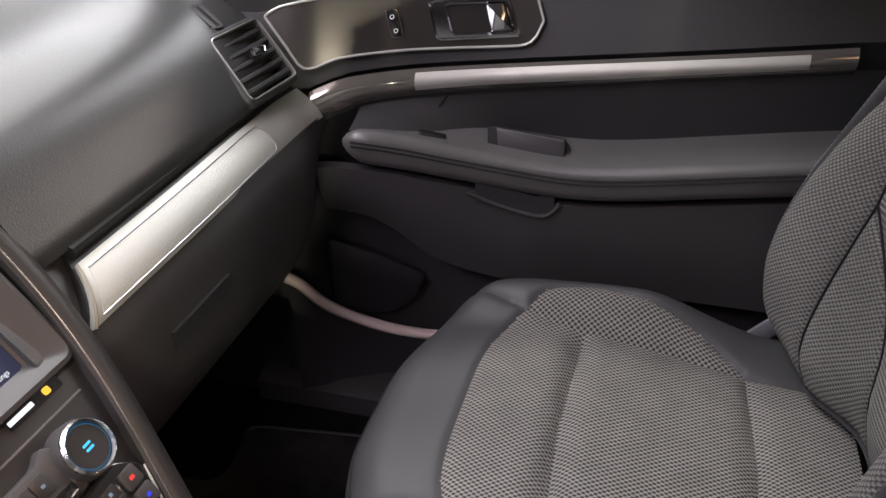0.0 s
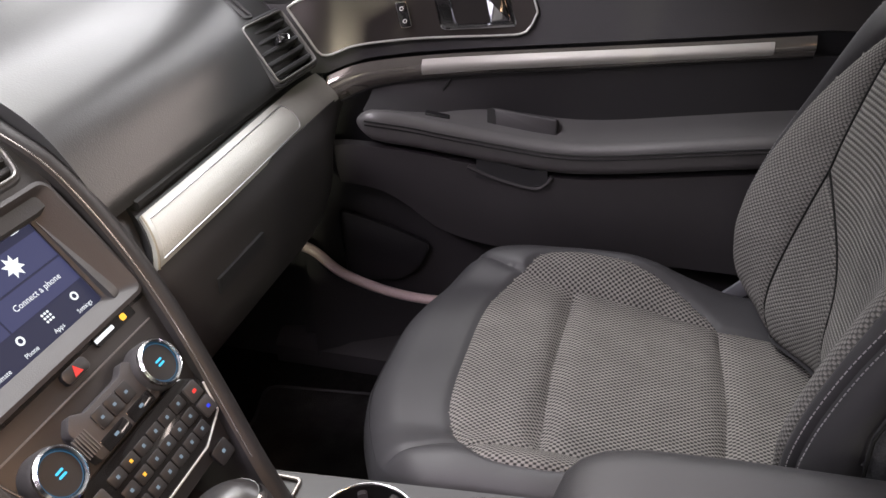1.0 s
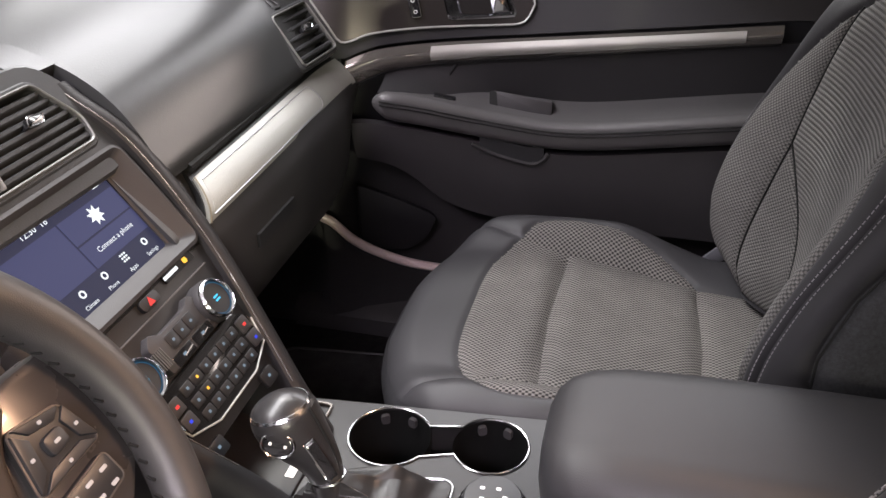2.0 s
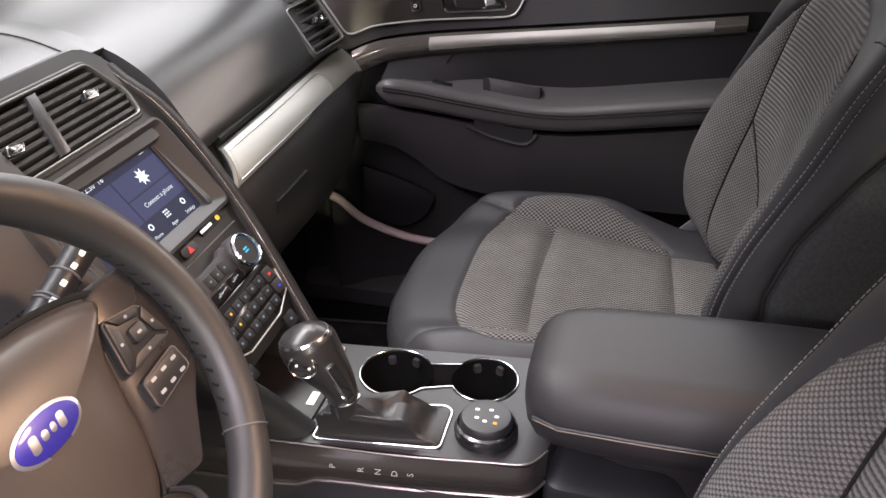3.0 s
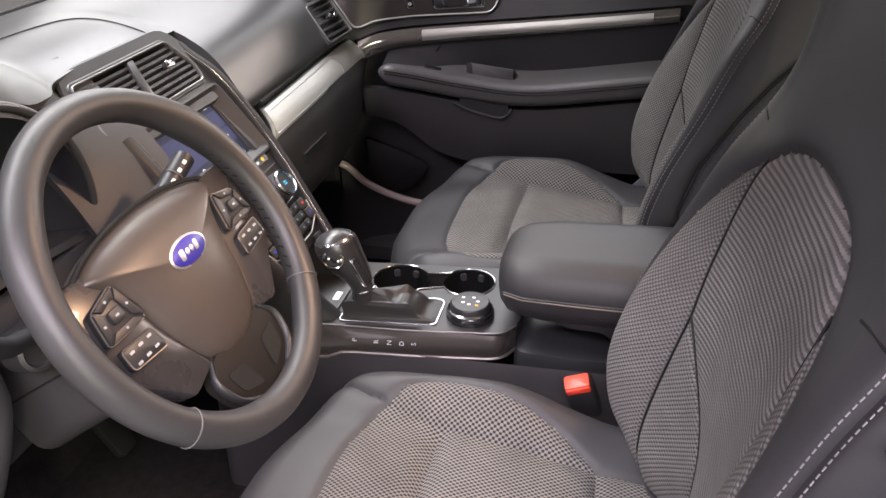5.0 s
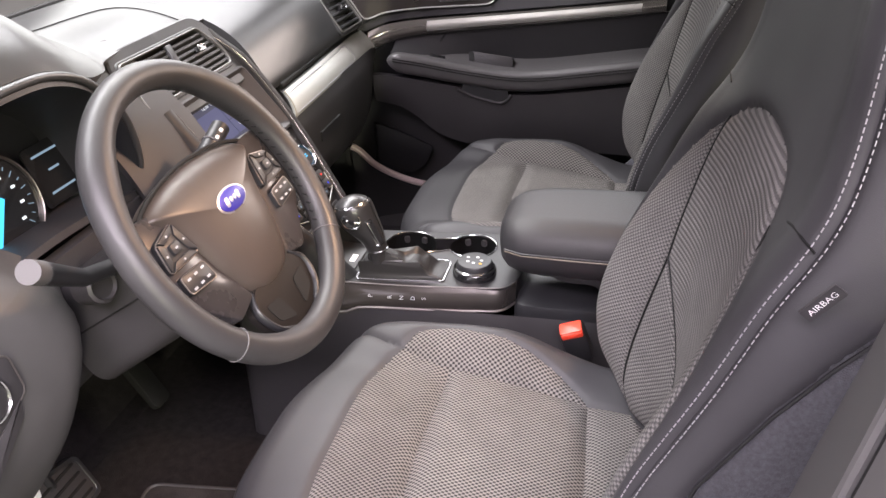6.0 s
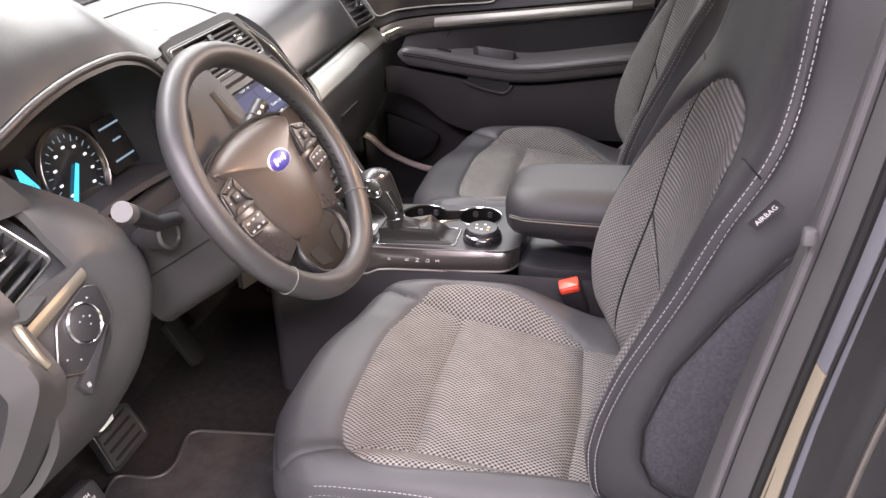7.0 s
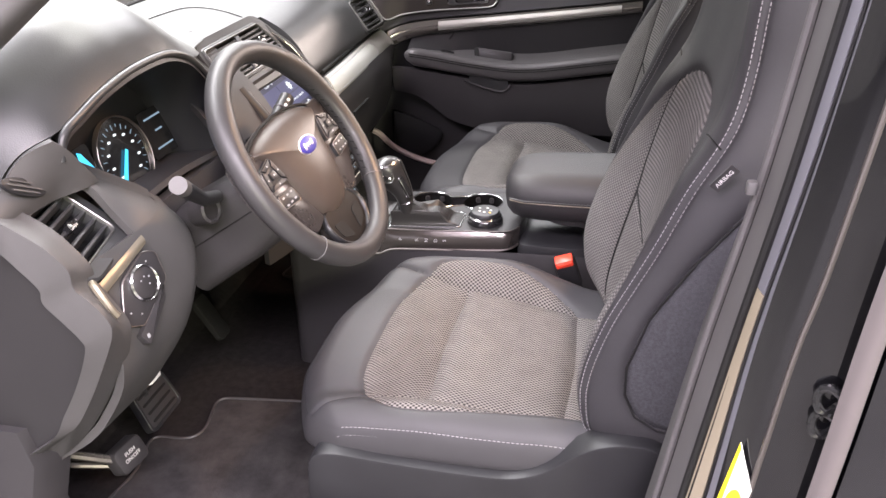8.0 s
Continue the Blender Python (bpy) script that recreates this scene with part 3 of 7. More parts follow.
# backrest: level sections between depths and widths given over the height
BACK_MID = table([(0.78, 0.318), (0.85, 0.305), (0.93, 0.311), (1.02, 0.314), (1.10, 0.324), (1.20, 0.345), (1.245, 0.358), (1.285, 0.370), (1.33, 0.380), (1.40, 0.390), (1.52, 0.402)])
BACK_SEAM = table([(0.78, 0.272), (0.83, 0.257), (0.93, 0.270), (1.035, 0.291), (1.12, 0.312), (1.21, 0.338), (1.26, 0.358), (1.33, 0.376), (1.40, 0.387), (1.52, 0.398)])
BACK_CREST = table([(0.78, 0.290), (0.795, 0.262), (0.82, 0.236), (0.85, 0.2195), (0.90, 0.213), (0.93, 0.2155), (0.965, 0.223), (1.02, 0.241), (1.07, 0.263), (1.12, 0.286), (1.196, 0.319), (1.25, 0.349), (1.285, 0.363), (1.33, 0.372), (1.40, 0.378), (1.52, 0.392)])
BACK_HALF = table([(0.78, 0.196), (0.82, 0.211), (0.86, 0.219), (1.0, 0.222), (1.15, 0.220), (1.25, 0.206), (1.33, 0.187), (1.40, 0.177), (1.52, 0.15)])
BACK_U = np.array([0.0, 0.07, 0.14, 0.19, 0.225, 0.255, 0.29, 0.34, 0.42, 0.47])
BACK_LOW, BACK_HIGH = 0.785, 1.50


def back_place(u, v):
    """A point of the backrest: u runs out from the middle round the bolster, v is the height."""
    u, v = np.asarray(u, float), np.asarray(v, float)
    mid, seam, crest, half = BACK_MID(v), BACK_SEAM(v), BACK_CREST(v), BACK_HALF(v)
    s = half / 0.22
    deep = np.minimum(1.0, np.sqrt(np.clip((v - 0.77) / 0.07, 0.0, 1.0)))
    ys = [0 * v, 0.072 * s, 0.142 * s, 0.188 * s, half, half + 0.025 * deep, half + 0.041 * deep, half + 0.046 * deep, half + 0.03, half - 0.02]
    xs = [mid, mid - 0.12 * (mid - seam), seam, seam + (crest - seam) * 0.70, crest, crest + 0.011, crest + 0.044, crest + 0.094, crest + 0.172, crest + 0.202]
    ys, xs = np.stack(ys, -1), np.stack(xs, -1)
    a = np.abs(u)
    i = np.clip(np.searchsorted(BACK_U, a, "right") - 1, 0, len(BACK_U) - 2)
    row = np.arange(len(a))
    t = (a - BACK_U[i]) / (BACK_U[i + 1] - BACK_U[i])

    def at(k, table_, sign):
        k = np.asarray(k)
        low = k < 0
        return np.where(low, sign, 1) * table_[row, np.clip(np.abs(k), 0, len(BACK_U) - 1)]

    def run_through(tab, sign):
        width = BACK_U[i + 1] - BACK_U[i]
        before = np.where(i > 0, BACK_U[i] - BACK_U[np.maximum(i - 1, 0)], BACK_U[1])
        after = np.where(i + 2 < len(BACK_U), BACK_U[np.minimum(i + 2, len(BACK_U) - 1)] - BACK_U[i + 1], width)
        p0, p1, p2, p3 = at(i - 1, tab, sign), at(i, tab, 1), at(i + 1, tab, 1), at(np.minimum(i + 2, len(BACK_U) - 1), tab, 1)
        m1, m2 = (p2 - p0) / (before + width) * width, (p3 - p1) / (after + width) * width
        return p1 * (2 * t ** 3 - 3 * t ** 2 + 1) + m1 * (t ** 3 - 2 * t ** 2 + t) + p2 * (3 * t ** 2 - 2 * t ** 3) + m2 * (t ** 3 - t ** 2)

    y = run_through(ys, -1) * np.sign(u)
    x = run_through(xs, 1) - 0.045 * y
    return np.stack([x, y, v], -1)


def mirrored(poly):
    return [(x, -y) for x, y in reversed(poly)]


def flipped(poly):
    return [(-x, y) for x, y in reversed(poly)]


def front_seat(label):
    seat = thing("front_seat", label, "seat", (0.08, 0, FLOOR_Z), "front seats")
    front = [(-0.122 + 0.042 * (abs(w) / 0.187) ** 4, w) for w in np.linspace(-0.187, 0.187, 31)]
    nose_panel = front + [(-0.04, 0.173), (0.0, 0.165), (-0.004, 0.08), (-0.006, 0), (-0.004, -0.08), (0.0, -0.165), (-0.04, -0.173)]
    centre = [(0.0, -0.165), (-0.004, -0.08), (-0.006, 0), (-0.004, 0.08), (0.0, 0.165), (0.1, 0.162), (0.205, 0.157), (0.212, 0.0), (0.205, -0.157), (0.1, -0.162)]
    strip = [(0.205, -0.157), (0.212, 0), (0.205, 0.157), (0.33, 0.15), (0.33, -0.15)]
    wing = [tuple(p) for p in spline([(-0.08, 0.187), (-0.062, 0.211), (-0.04, 0.224), (-0.005, 0.229), (0.033, 0.226), (0.135, 0.203), (0.19, 0.172), (0.205, 0.157)], 5)] + [(0.1, 0.162), (0.0, 0.165), (-0.04, 0.173)]
    nose_seam = [(-0.08, 0.187), (-0.11, 0.197), (-0.16, 0.222)]
    e1, e2 = cushion_edge()
    edge = e1 + e2
    covers = upholstery(cushion_place, (-0.244, 0.322), (-0.272, 0.272), 0.004, edge, [("front_panel", nose_panel), ("centre_panel", centre), ("rear_strip", strip), ("side_wing", wing), ("side_wing_b", mirrored(wing))], [nose_seam, mirrored(nose_seam)], "cushion", 0.004, 0.0045)
    cushion = part("cushion", covers["cushion"][0], HIDE, seat, "smooth dark grey leather-look cushion", True, covers["cushion"][1])
    for name in ("front_panel", "centre_panel", "rear_strip", "side_wing", "side_wing_b"):
        shape, uv = covers[name]
        part(name.replace("_b", ""), shape, MESH, cushion, "grey open mesh cloth panel", True, uv)
    # border below the roll of the cushion
    line = np.array([(x, -HALF) for x in np.linspace(0.32, -0.10, 21)] + [tuple(p) for p in e1])
    top = cushion_place(line[:, 0], line[:, 1])
    c = np.array((0.10, 0.0))
    away = (line - c) / np.linalg.norm(line - c, axis=1, keepdims=True)
    tuck = line - away * 0.007
    rings = [cushion_place(tuck[:, 0], tuck[:, 1]) - (0, 0, 0.0015), cushion_place(tuck[:, 0], tuck[:, 1]) + np.c_[away * 0.0006, np.full(len(line), 0.0008)]]
    half_way = line - away * 0.0035
    rings.append(cushion_place(half_way[:, 0], half_way[:, 1]) + np.c_[away * 0.001, np.full(len(line), 0.0008)])
    for k, (drop, pull) in enumerate(((0.0, -0.0015), (0.006, -0.0025), (0.013, -0.002), (0.019, 0.003), (0.023, 0.013), (0.025, 0.03))):
        ring = top.copy()
        ring[:, 2] = top[:, 2] - drop
        ring[:, :2] = line - away * pull
        rings.append(ring)
    part("cushion_border", loft(rings, False, False), HIDE, cushion)
    rows = [[(x, -HALF + d) for x in np.linspace(0.27, -0.11, 50)] for d in (0.0035, 0.0090)]
    part("stitching", join(*[stitches(cushion_place, r) for r in rows] + [stitches(cushion_place, mirrored(r)) for r in rows]), THREAD, cushion, "pale double stitching")["kind"] = "stuff"
    # backrest: a ribbed middle, two lumbar gussets beside it and a wing on each bolster
    arch = [(0.0, 1.262), (0.04, 1.260), (0.08, 1.254), (0.115, 1.242), (0.143, 1.222)]
    seam = [(0.143, 1.222), (0.146, 1.19), (0.143, 1.12), (0.137, 1.035)]
    flank = [(0.137, 1.035), (0.141, 0.98), (0.146, 0.90), (0.15, 0.786)]
    vee = [(0.137, 1.035), (0.112, 1.008), (0.085, 0.972), (0.062, 0.93), (0.045, 0.88), (0.035, 0.786)]
    rim = [(0.15, 0.786), (0.215, 0.786), (0.228, 0.84), (0.233, 0.92), (0.233, 1.0), (0.226, 1.07), (0.213, 1.12), (0.192, 1.165), (0.168, 1.20), (0.143, 1.222)]
    arch, seam, flank, vee, rim = [[tuple(p) for p in spline(q, 5)] for q in (arch, seam, flank, vee, rim)]
    half_out = arch + seam[1:] + vee[1:]
    middle = half_out + [(-x, h) for x, h in reversed(half_out[1:])]
    gusset = vee + list(reversed(flank))[:-1]
    wing_b = flank[:-1] + rim[:-1] + seam[:-1]
    side = [(0.455, 1.27), (0.40, 1.255), (0.36, 1.232), (0.335, 1.208), (0.317, 1.17), (0.302, 1.12), (0.293, 1.04), (0.297, 0.966), (0.306, 0.925), (0.322, 0.892), (0.35, 0.872), (0.40, 0.858), (0.455, 0.852)]
    crease = [(0.255, 1.247), (0.236, 1.251), (0.214, 1.251), (0.196, 1.247)]
    join_line = [(0.255, h) for h in np.linspace(0.80, 1.49, 40)]
    sides = [join_line, flipped(join_line)]
    covers = upholstery(back_place, (-0.468, 0.468), (BACK_LOW, BACK_HIGH), 0.0045, None, [("centre_panel", middle), ("lumbar_gusset", gusset), ("lumbar_gusset_b", flipped(gusset)), ("side_wing", wing_b), ("side_wing_b", flipped(wing_b)), ("side_cloth", side), ("side_cloth_b", flipped(side))], sides, "backrest", 0.0044, 0.0042, -1)
    back = part("backrest", covers["backrest"][0], HIDE, seat, "smooth dark grey leather-look backrest", True, covers["backrest"][1])
    cloths = {"centre_panel": (RIBBED, "grey ribbed mesh middle panel"), "side_cloth": (SIDE_CLOTH, "dark fine cloth side panel"), "side_wing": (WING, "grey fine mesh bolster panel"), "lumbar_gusset": (WING, "grey fine mesh lumbar gusset")}
    for name in ("centre_panel", "lumbar_gusset", "lumbar_gusset_b", "side_wing", "side_wing_b", "side_cloth", "side_cloth_b"):
        shape, uv = covers[name]
        plain = name.replace("_b", "")
        part(plain, shape, cloths[plain][0], back, cloths[plain][1], True, uv)
    rows = [[(0.255 + d, h) for h in np.linspace(0.835, 1.47, 90)] for d in (-0.0055, 0.0055)]
    part("stitching", join(*[stitches(back_place, [(-x, y) for x, y in r], 0.0062, 0.0040, 0.0006, 0.0004, -1) for r in rows] + [stitches(back_place, r, 0.0062, 0.0040, 0.0006, 0.0004, -1) for r in rows]), THREAD, back, "pale double stitching")["kind"] = "stuff"
    for name, q in (("wing_seam", seam + flank[1:]), ("gusset_seam", vee), ("cloth_seam", side)):
        for way in (q, flipped(q)):
            pts = np.array(way)
            part(name, tube([tuple(p) for p in back_place(pts[:, 0], pts[:, 1]) + np.array((0.0044 if name != "cloth_seam" else 0.001, 0, 0))], 0.0016, 5), RUBBER, back, "dark sewn seam")
    for q in (crease, flipped(crease)):
        part("crease", tube([tuple(p) for p in back_place([x for x, _ in q], [h for _, h in q])], 0.0011, 6), RUBBER, back, "short dark seam across the bolster")
    hs2 = np.linspace(BACK_LOW, BACK_HIGH, 24)
    left, right = back_place(np.full(24, -0.467), hs2), back_place(np.full(24, 0.467), hs2)
    part("back_panel", sheet(lambda i, t: left[i] * (1 - t) + right[i] * t + np.array((0.03 * math.sin(math.pi * t), 0, 0)), range(24), np.linspace(0, 1, 9), 0.006), PLASTIC, seat)
    for v in (BACK_LOW + 0.001, BACK_HIGH - 0.001):
        rim_pts = back_place(np.linspace(-0.467, 0.467, 60), np.full(60, v))
        part("end_closure", loft([rim_pts, rim_pts * 0.5 + np.array((rim_pts[:, 0].max(), 0.0, v)) * 0.5, np.array([(rim_pts[:, 0].max(), 0.0, v)] * 60) + rim_pts * 0.001], False, False), HIDE, back)
    # plinth and side covers
    part("plinth", block((-0.10, -0.20, FLOOR_Z + 0.002), (0.30, 0.20, 0.735), 0.02), DARK, seat)
    cover = soften([(-0.160, 0.655), (-0.152, 0.770), (-0.118, 0.783), (-0.02, 0.777), (0.064, 0.775), (0.145, 0.776), (0.190, 0.795), (0.228, 0.832), (0.27, 0.857), (0.33, 0.862), (0.375, 0.82), (0.38, 0.70), (0.30, 0.60), (-0.10, 0.60)], 0.03)
    for y, u in ((-0.275, 1), (0.275, -1)):
        pl = plane((0, y, 0), (u, 0, 0), (0, 0, 1))
        part("side_cover", slab([(x * u, z if u > 0 else min(z, 0.705 + 0.02 * x)) for x, z in cover], pl, -0.03, 0.012, 0.006), COVER, seat, "moulded dark plastic seat side cover")
    return seat


driver_seat = front_seat("dark grey driver's seat with pale stitching and grey mesh panels")
passenger_seat = copy_thing(driver_seat, Matrix.Translation((0.08, 0.81, FLOOR_Z)))
for piece in passenger_seat.children:
    if piece.name.startswith("back"):
        piece.location.x += 0.004
tagged(passenger_seat, "dark grey passenger seat with grey mesh panels, empty, beside the console")

# ---------------------------------------------------------------- dashboard
CENTRE = 0.40
dashboard = thing("dashboard", "dark grey moulded dashboard with silver trim and air vents", "dashboard", (-0.7, CENTRE, 1.0))
# top skin: section from the front edge back to the windscreen
TOP = [(-0.413, 1.087), (-0.415, 1.100), (-0.427, 1.122), (-0.455, 1.165), (-0.49, 1.196), (-0.54, 1.219), (-0.62, 1.234), (-0.72, 1.236), (-0.85, 1.222), (-1.02, 1.18)]


def dash_top(t, y):
    x, z = TOP_AT(t)
    side = max(0.0, abs(y - CENTRE) - 0.55)
    return (x - 0.5 * side ** 2, y, z - 1.2 * side ** 2)


TOP_AT = bend([(i, *p) for i, p in enumerate(TOP)])
part("top_pad", sheet(dash_top, np.linspace(0, 9, 37), np.linspace(0.549, 1.10, 30), 0.02, -1), DASH, dashboard, "soft grained dashboard top")


def eased(pairs, spread):
    """Pairs joined by straight runs and then smoothed, so that nothing overshoots."""
    xs = np.linspace(pairs[0][0], pairs[-1][0], 400)
    cols = np.array(pairs, float).T
    k = np.exp(-0.5 * (np.arange(-60, 61) * (xs[1] - xs[0]) / spread) ** 2)
    k /= k.sum()
    done = [np.convolve(np.pad(np.interp(xs, cols[0], c), 60, mode="edge"), k, "valid") for c in cols[1:]]
    return lambda x: tuple(float(np.interp(x, xs, d)) for d in done)


BROW = eased([(-0.43, -0.468, 1.152), (-0.36, -0.478, 1.192), (-0.325, -0.480, 1.218), (-0.300, -0.462, 1.236), (-0.275, -0.442, 1.238), (-0.22, -0.440, 1.258), (-0.17, -0.438, 1.272), (-0.10, -0.437, 1.282), (-0.03, -0.437, 1.283), (0.02, -0.438, 1.278), (0.07, -0.442, 1.258), (0.11, -0.450, 1.240), (0.18, -0.475, 1.230), (0.22, -0.512, 1.228), (0.30, -0.525, 1.228), (0.46, -0.525, 1.222), (0.53, -0.525, 1.2145)], 0.014)
TOP_Z = bend([(x, z) for x, z in reversed(TOP)])


def top_height(x, y):
    """Height of the driver's half of the dash top: the hood swells out of the even shelf, the door end falls away."""
    fx, fz = BROW(y)
    t = min(max((-0.56 - x) / 0.28, 0.0), 1.0)
    fall = min(0.0, BROW(y)[1] - 1.229) if y < -0.27 else 0.0
    swell = fz - fall - TOP_Z(fx)
    rise = 0.006 * math.sin(math.pi * min(max((fx - x) / 0.3, 0.0), 1.0))
    return TOP_Z(x) + swell * (1 - t * t * (3 - 2 * t)) + rise + fall


def driver_top(t, y):
    x = BROW(y)[0]
    x += (-1.02 - x) * t
    return (x, y, top_height(x, y))


part("top_pad", sheet(driver_top, np.linspace(0, 1, 40), np.linspace(-0.43, 0.55, 96), 0.016, -1), DASH, dashboard, "soft grained dashboard top over the hood")
cap_line = spline([(-0.600, 0.185), (-0.640, 0.205), (-0.657, 0.24), (-0.662, 0.30), (-0.664, 0.39), (-0.655, 0.46), (-0.62, 0.489), (-0.53, 0.492)], 5)
part("cap_seam", tube([(x, y, top_height(x, y) + 0.0003) for x, y in cap_line], 0.0014, 6), RUBBER, dashboard, "seam round the centre cap")
for y0, y1 in ((0.305, 0.405), (0.50, 0.98)):
    part("defroster_slot", tube([(-0.947 + 0.03 * max(0.0, y - 0.5), y, (top_height(-0.947, y) if y < 0.49 else TOP_Z(-0.947 + 0.03 * (y - 0.5))) + 0.001) for y in np.linspace(y0, y1, 12)], 0.007, 8), RUBBER, dashboard, "dark defroster slot")
part("sun_sensor", lathe([(0.013, -0.002), (0.012, 0.004), (0.007, 0.008), (0.0, 0.009)], plane((-0.955, 0.455, TOP_Z(-0.955)), (1, 0, 0), (0, 1, 0.0)), 18), SATIN_DARK, dashboard, "small sensor dome")
# passenger trim band, bowed towards the door
BAND = bend([(0.0, -0.379, 0.550), (0.3, -0.382, 0.73), (0.7, -0.388, 0.92), (0.9, -0.389, 1.0), (1.0, -0.384, 1.055)])


def band(t, h):
    x, y = BAND(t)
    bow = 0.006 * (1 - (2 * h - 1) ** 2)
    return (x - 0.034 * h + bow + 0.008, y + 0.035 * h * (1 - t) ** 2, 1.038 + 0.038 * h)


part("trim_band", sheet(band, np.linspace(0, 1, 34), np.linspace(0, 1, 9), 0.008), SATIN, dashboard, "satin silver dashboard trim band")
part("trim_inlay", sheet(lambda t, h: np.array(band(0.02 + 0.70 * t, 0.14 + 0.72 * h)) + np.array((0.0004, 0, 0.0002)), np.linspace(0, 1, 24), np.linspace(0, 1, 7), 0.002), DOTTED, dashboard, "dotted silver inlay of the trim band")
part("band_corner", sheet(lambda y, z: (-0.378 - 0.9 * max(0.0, z - 1.04) - 0.15 * (y - 0.52), y, z), np.linspace(0.49, 0.60, 8), np.linspace(1.0, 1.115, 10), 0.012), DASH, dashboard, "grained skin beside the trim band")
inlay_rim = [band(0.02 + 0.70 * t, 0.12) for t in np.linspace(0, 0.97, 26)] + [band(0.02 + 0.70 * (0.97 + 0.035 * math.sin(a)), 0.5 - 0.38 * math.cos(a)) for a in np.linspace(0.3, math.pi - 0.3, 8)] + [band(0.02 + 0.70 * t, 0.88) for t in np.linspace(0.97, 0, 26)]
part("inlay_rim", tube([np.array(p) + np.array((0.0008, 0, 0.0004)) for p in inlay_rim], 0.0007, 5), SILVER, dashboard, "fine bright line round the inlay")
part("band_edge", tube([np.array(band(0.006, h)) + np.array((0.0008, -0.0015, 0)) for h in np.linspace(0, 1, 9)], 0.0012, 5), GILT, dashboard)
part("band_backing", sheet(lambda t, h: np.array(band(t, -0.12 + 1.3 * h)) + np.array((-0.006, 0, 0)), np.linspace(0, 1, 20), np.linspace(0, 1, 6), 0.02), DARK, dashboard)
# Dark bead stands for the shadow under the overhanging dash skin.
part("band_shadow", tube([np.array(band(t, 1.16)) + np.array((0.002, 0, 0.002)) for t in np.linspace(0, 0.98, 30)], 0.0060, 8), RUBBER, dashboard, "dark bead for the shadow gap above the trim band")
# glovebox face below the band
LOWER = bend([(0, -0.378, 1.041), (1, -0.363, 1.010), (2, -0.360, 0.96), (3, -0.372, 0.90), (4, -0.405, 0.845), (5, -0.47, 0.81), (6, -0.60, 0.80)])


def lower_dash(t, y):
    x, z = LOWER(t)
    e = max(0.0, y - 0.93)
    return (x - 2.2 * e ** 2 * min(1.0, max(0.0, (1.041 - z) / 0.07)), y, z)


part("glovebox", sheet(lower_dash, np.linspace(0, 6, 26), np.linspace(0.545, 1.09, 24), 0.02), PLASTIC, dashboard, "grained glovebox lid")
part("glovebox_latch", sheet(lambda t, y: np.array(lower_dash(1.6 + 0.35 * t, y)) + np.array((0.004, 0, 0)), np.linspace(0, 1, 5), np.linspace(0.63, 0.74, 6), 0.006), DARK, dashboard, "dark latch slot")


def vent(name, corners, slats, parent, tilt, tabs, r=0.012, dividers=(), margin=0.014):
    """A louvred vent in a frame; corners run round from the bottom inner one."""
    c = [Vector(p) for p in corners]
    mid = sum(c, Vector()) / len(c)
    u = (c[1] - c[0]).normalized()
    v = (c[-1] - c[0]).normalized()
    pl = plane(mid, u, v - u * u.dot(v))
    poly = [((p - mid).dot(pl[1]), (p - mid).dot(pl[2])) for p in c]
    outer = soften(poly, r)
    inner = inset(outer, 0.0030)
    body = part(name, ring_plate(inset(outer, -margin), inner, pl, -0.02, 0.0, 0.003), DASH, parent, "dark vent housing")
    part("duct", ring_plate(inset(outer, -0.003), inset(outer, 0.001), pl, -0.05, -0.018), DARK, body)
    part("bezel", ring_plate(outer, inner, pl, -0.004, 0.003, 0.0012), VENT_RIM, body, "satin vent bezel")
    part("well", slab(inset(outer, 0.001), pl, -0.05, -0.042), RUBBER, body)
    lo, hi = min(p[1] for p in poly), max(p[1] for p in poly)
    for i in range(slats):
        y = lo + 0.006 + (hi - lo - 0.012) * (i + 0.5) / slats
        cross = []
        for a, b in zip(inner, inner[1:] + inner[:1]):
            if (a[1] - y) * (b[1] - y) < 0:
                cross.append(a[0] + (b[0] - a[0]) * (y - a[1]) / (b[1] - a[1]))
        if len(cross) < 2:
            continue
        x0, x1 = min(cross), max(cross)
        sec = [(-0.017, -0.0050 - tilt * 0.3), (-0.004, -0.0040), (-0.0015, -0.0022), (-0.0015, 0.0010), (-0.004, 0.0026), (-0.017, 0.0012 - tilt * 0.3)]
        part("slat", loft([[on(pl, x, y + b, a) for a, b in sec] for x in (x0, x1)]), DASH, body)
    for x in dividers:
        part("divider", slab([(x - 0.008 + 0.010, hi - 0.005), (x + 0.008 + 0.010, hi - 0.005), (x + 0.008 - 0.010, lo + 0.005), (x - 0.008 - 0.010, lo + 0.005)], pl, -0.01, 0.002, 0.002), DASH, body)
    for tx, ty in tabs:
        tab = [(tx - 0.014, ty - 0.004), (tx + 0.008, ty - 0.006), (tx + 0.014, ty + 0.002), (tx - 0.006, ty + 0.006)]
        knob_tab = part("thumb_tab", slab(soften(tab, 0.003), pl, -0.006, 0.007, 0.002), GLOSS, body, "glossy vent thumb tab")
        part("tab_edge", tube([on(pl, *p, 0.0065) for p in soften(tab, 0.003)], 0.0009, 5, True), CHROME, knob_tab)
    return pl


vent("passenger_vent", [(-0.405, 0.928, 1.101), (-0.391, 1.028, 1.105), (-0.452, 1.036, 1.168), (-0.458, 0.938, 1.171)], 5, dashboard, 0.006, [(0.010, 0.006)], 0.010, (), 0.005)
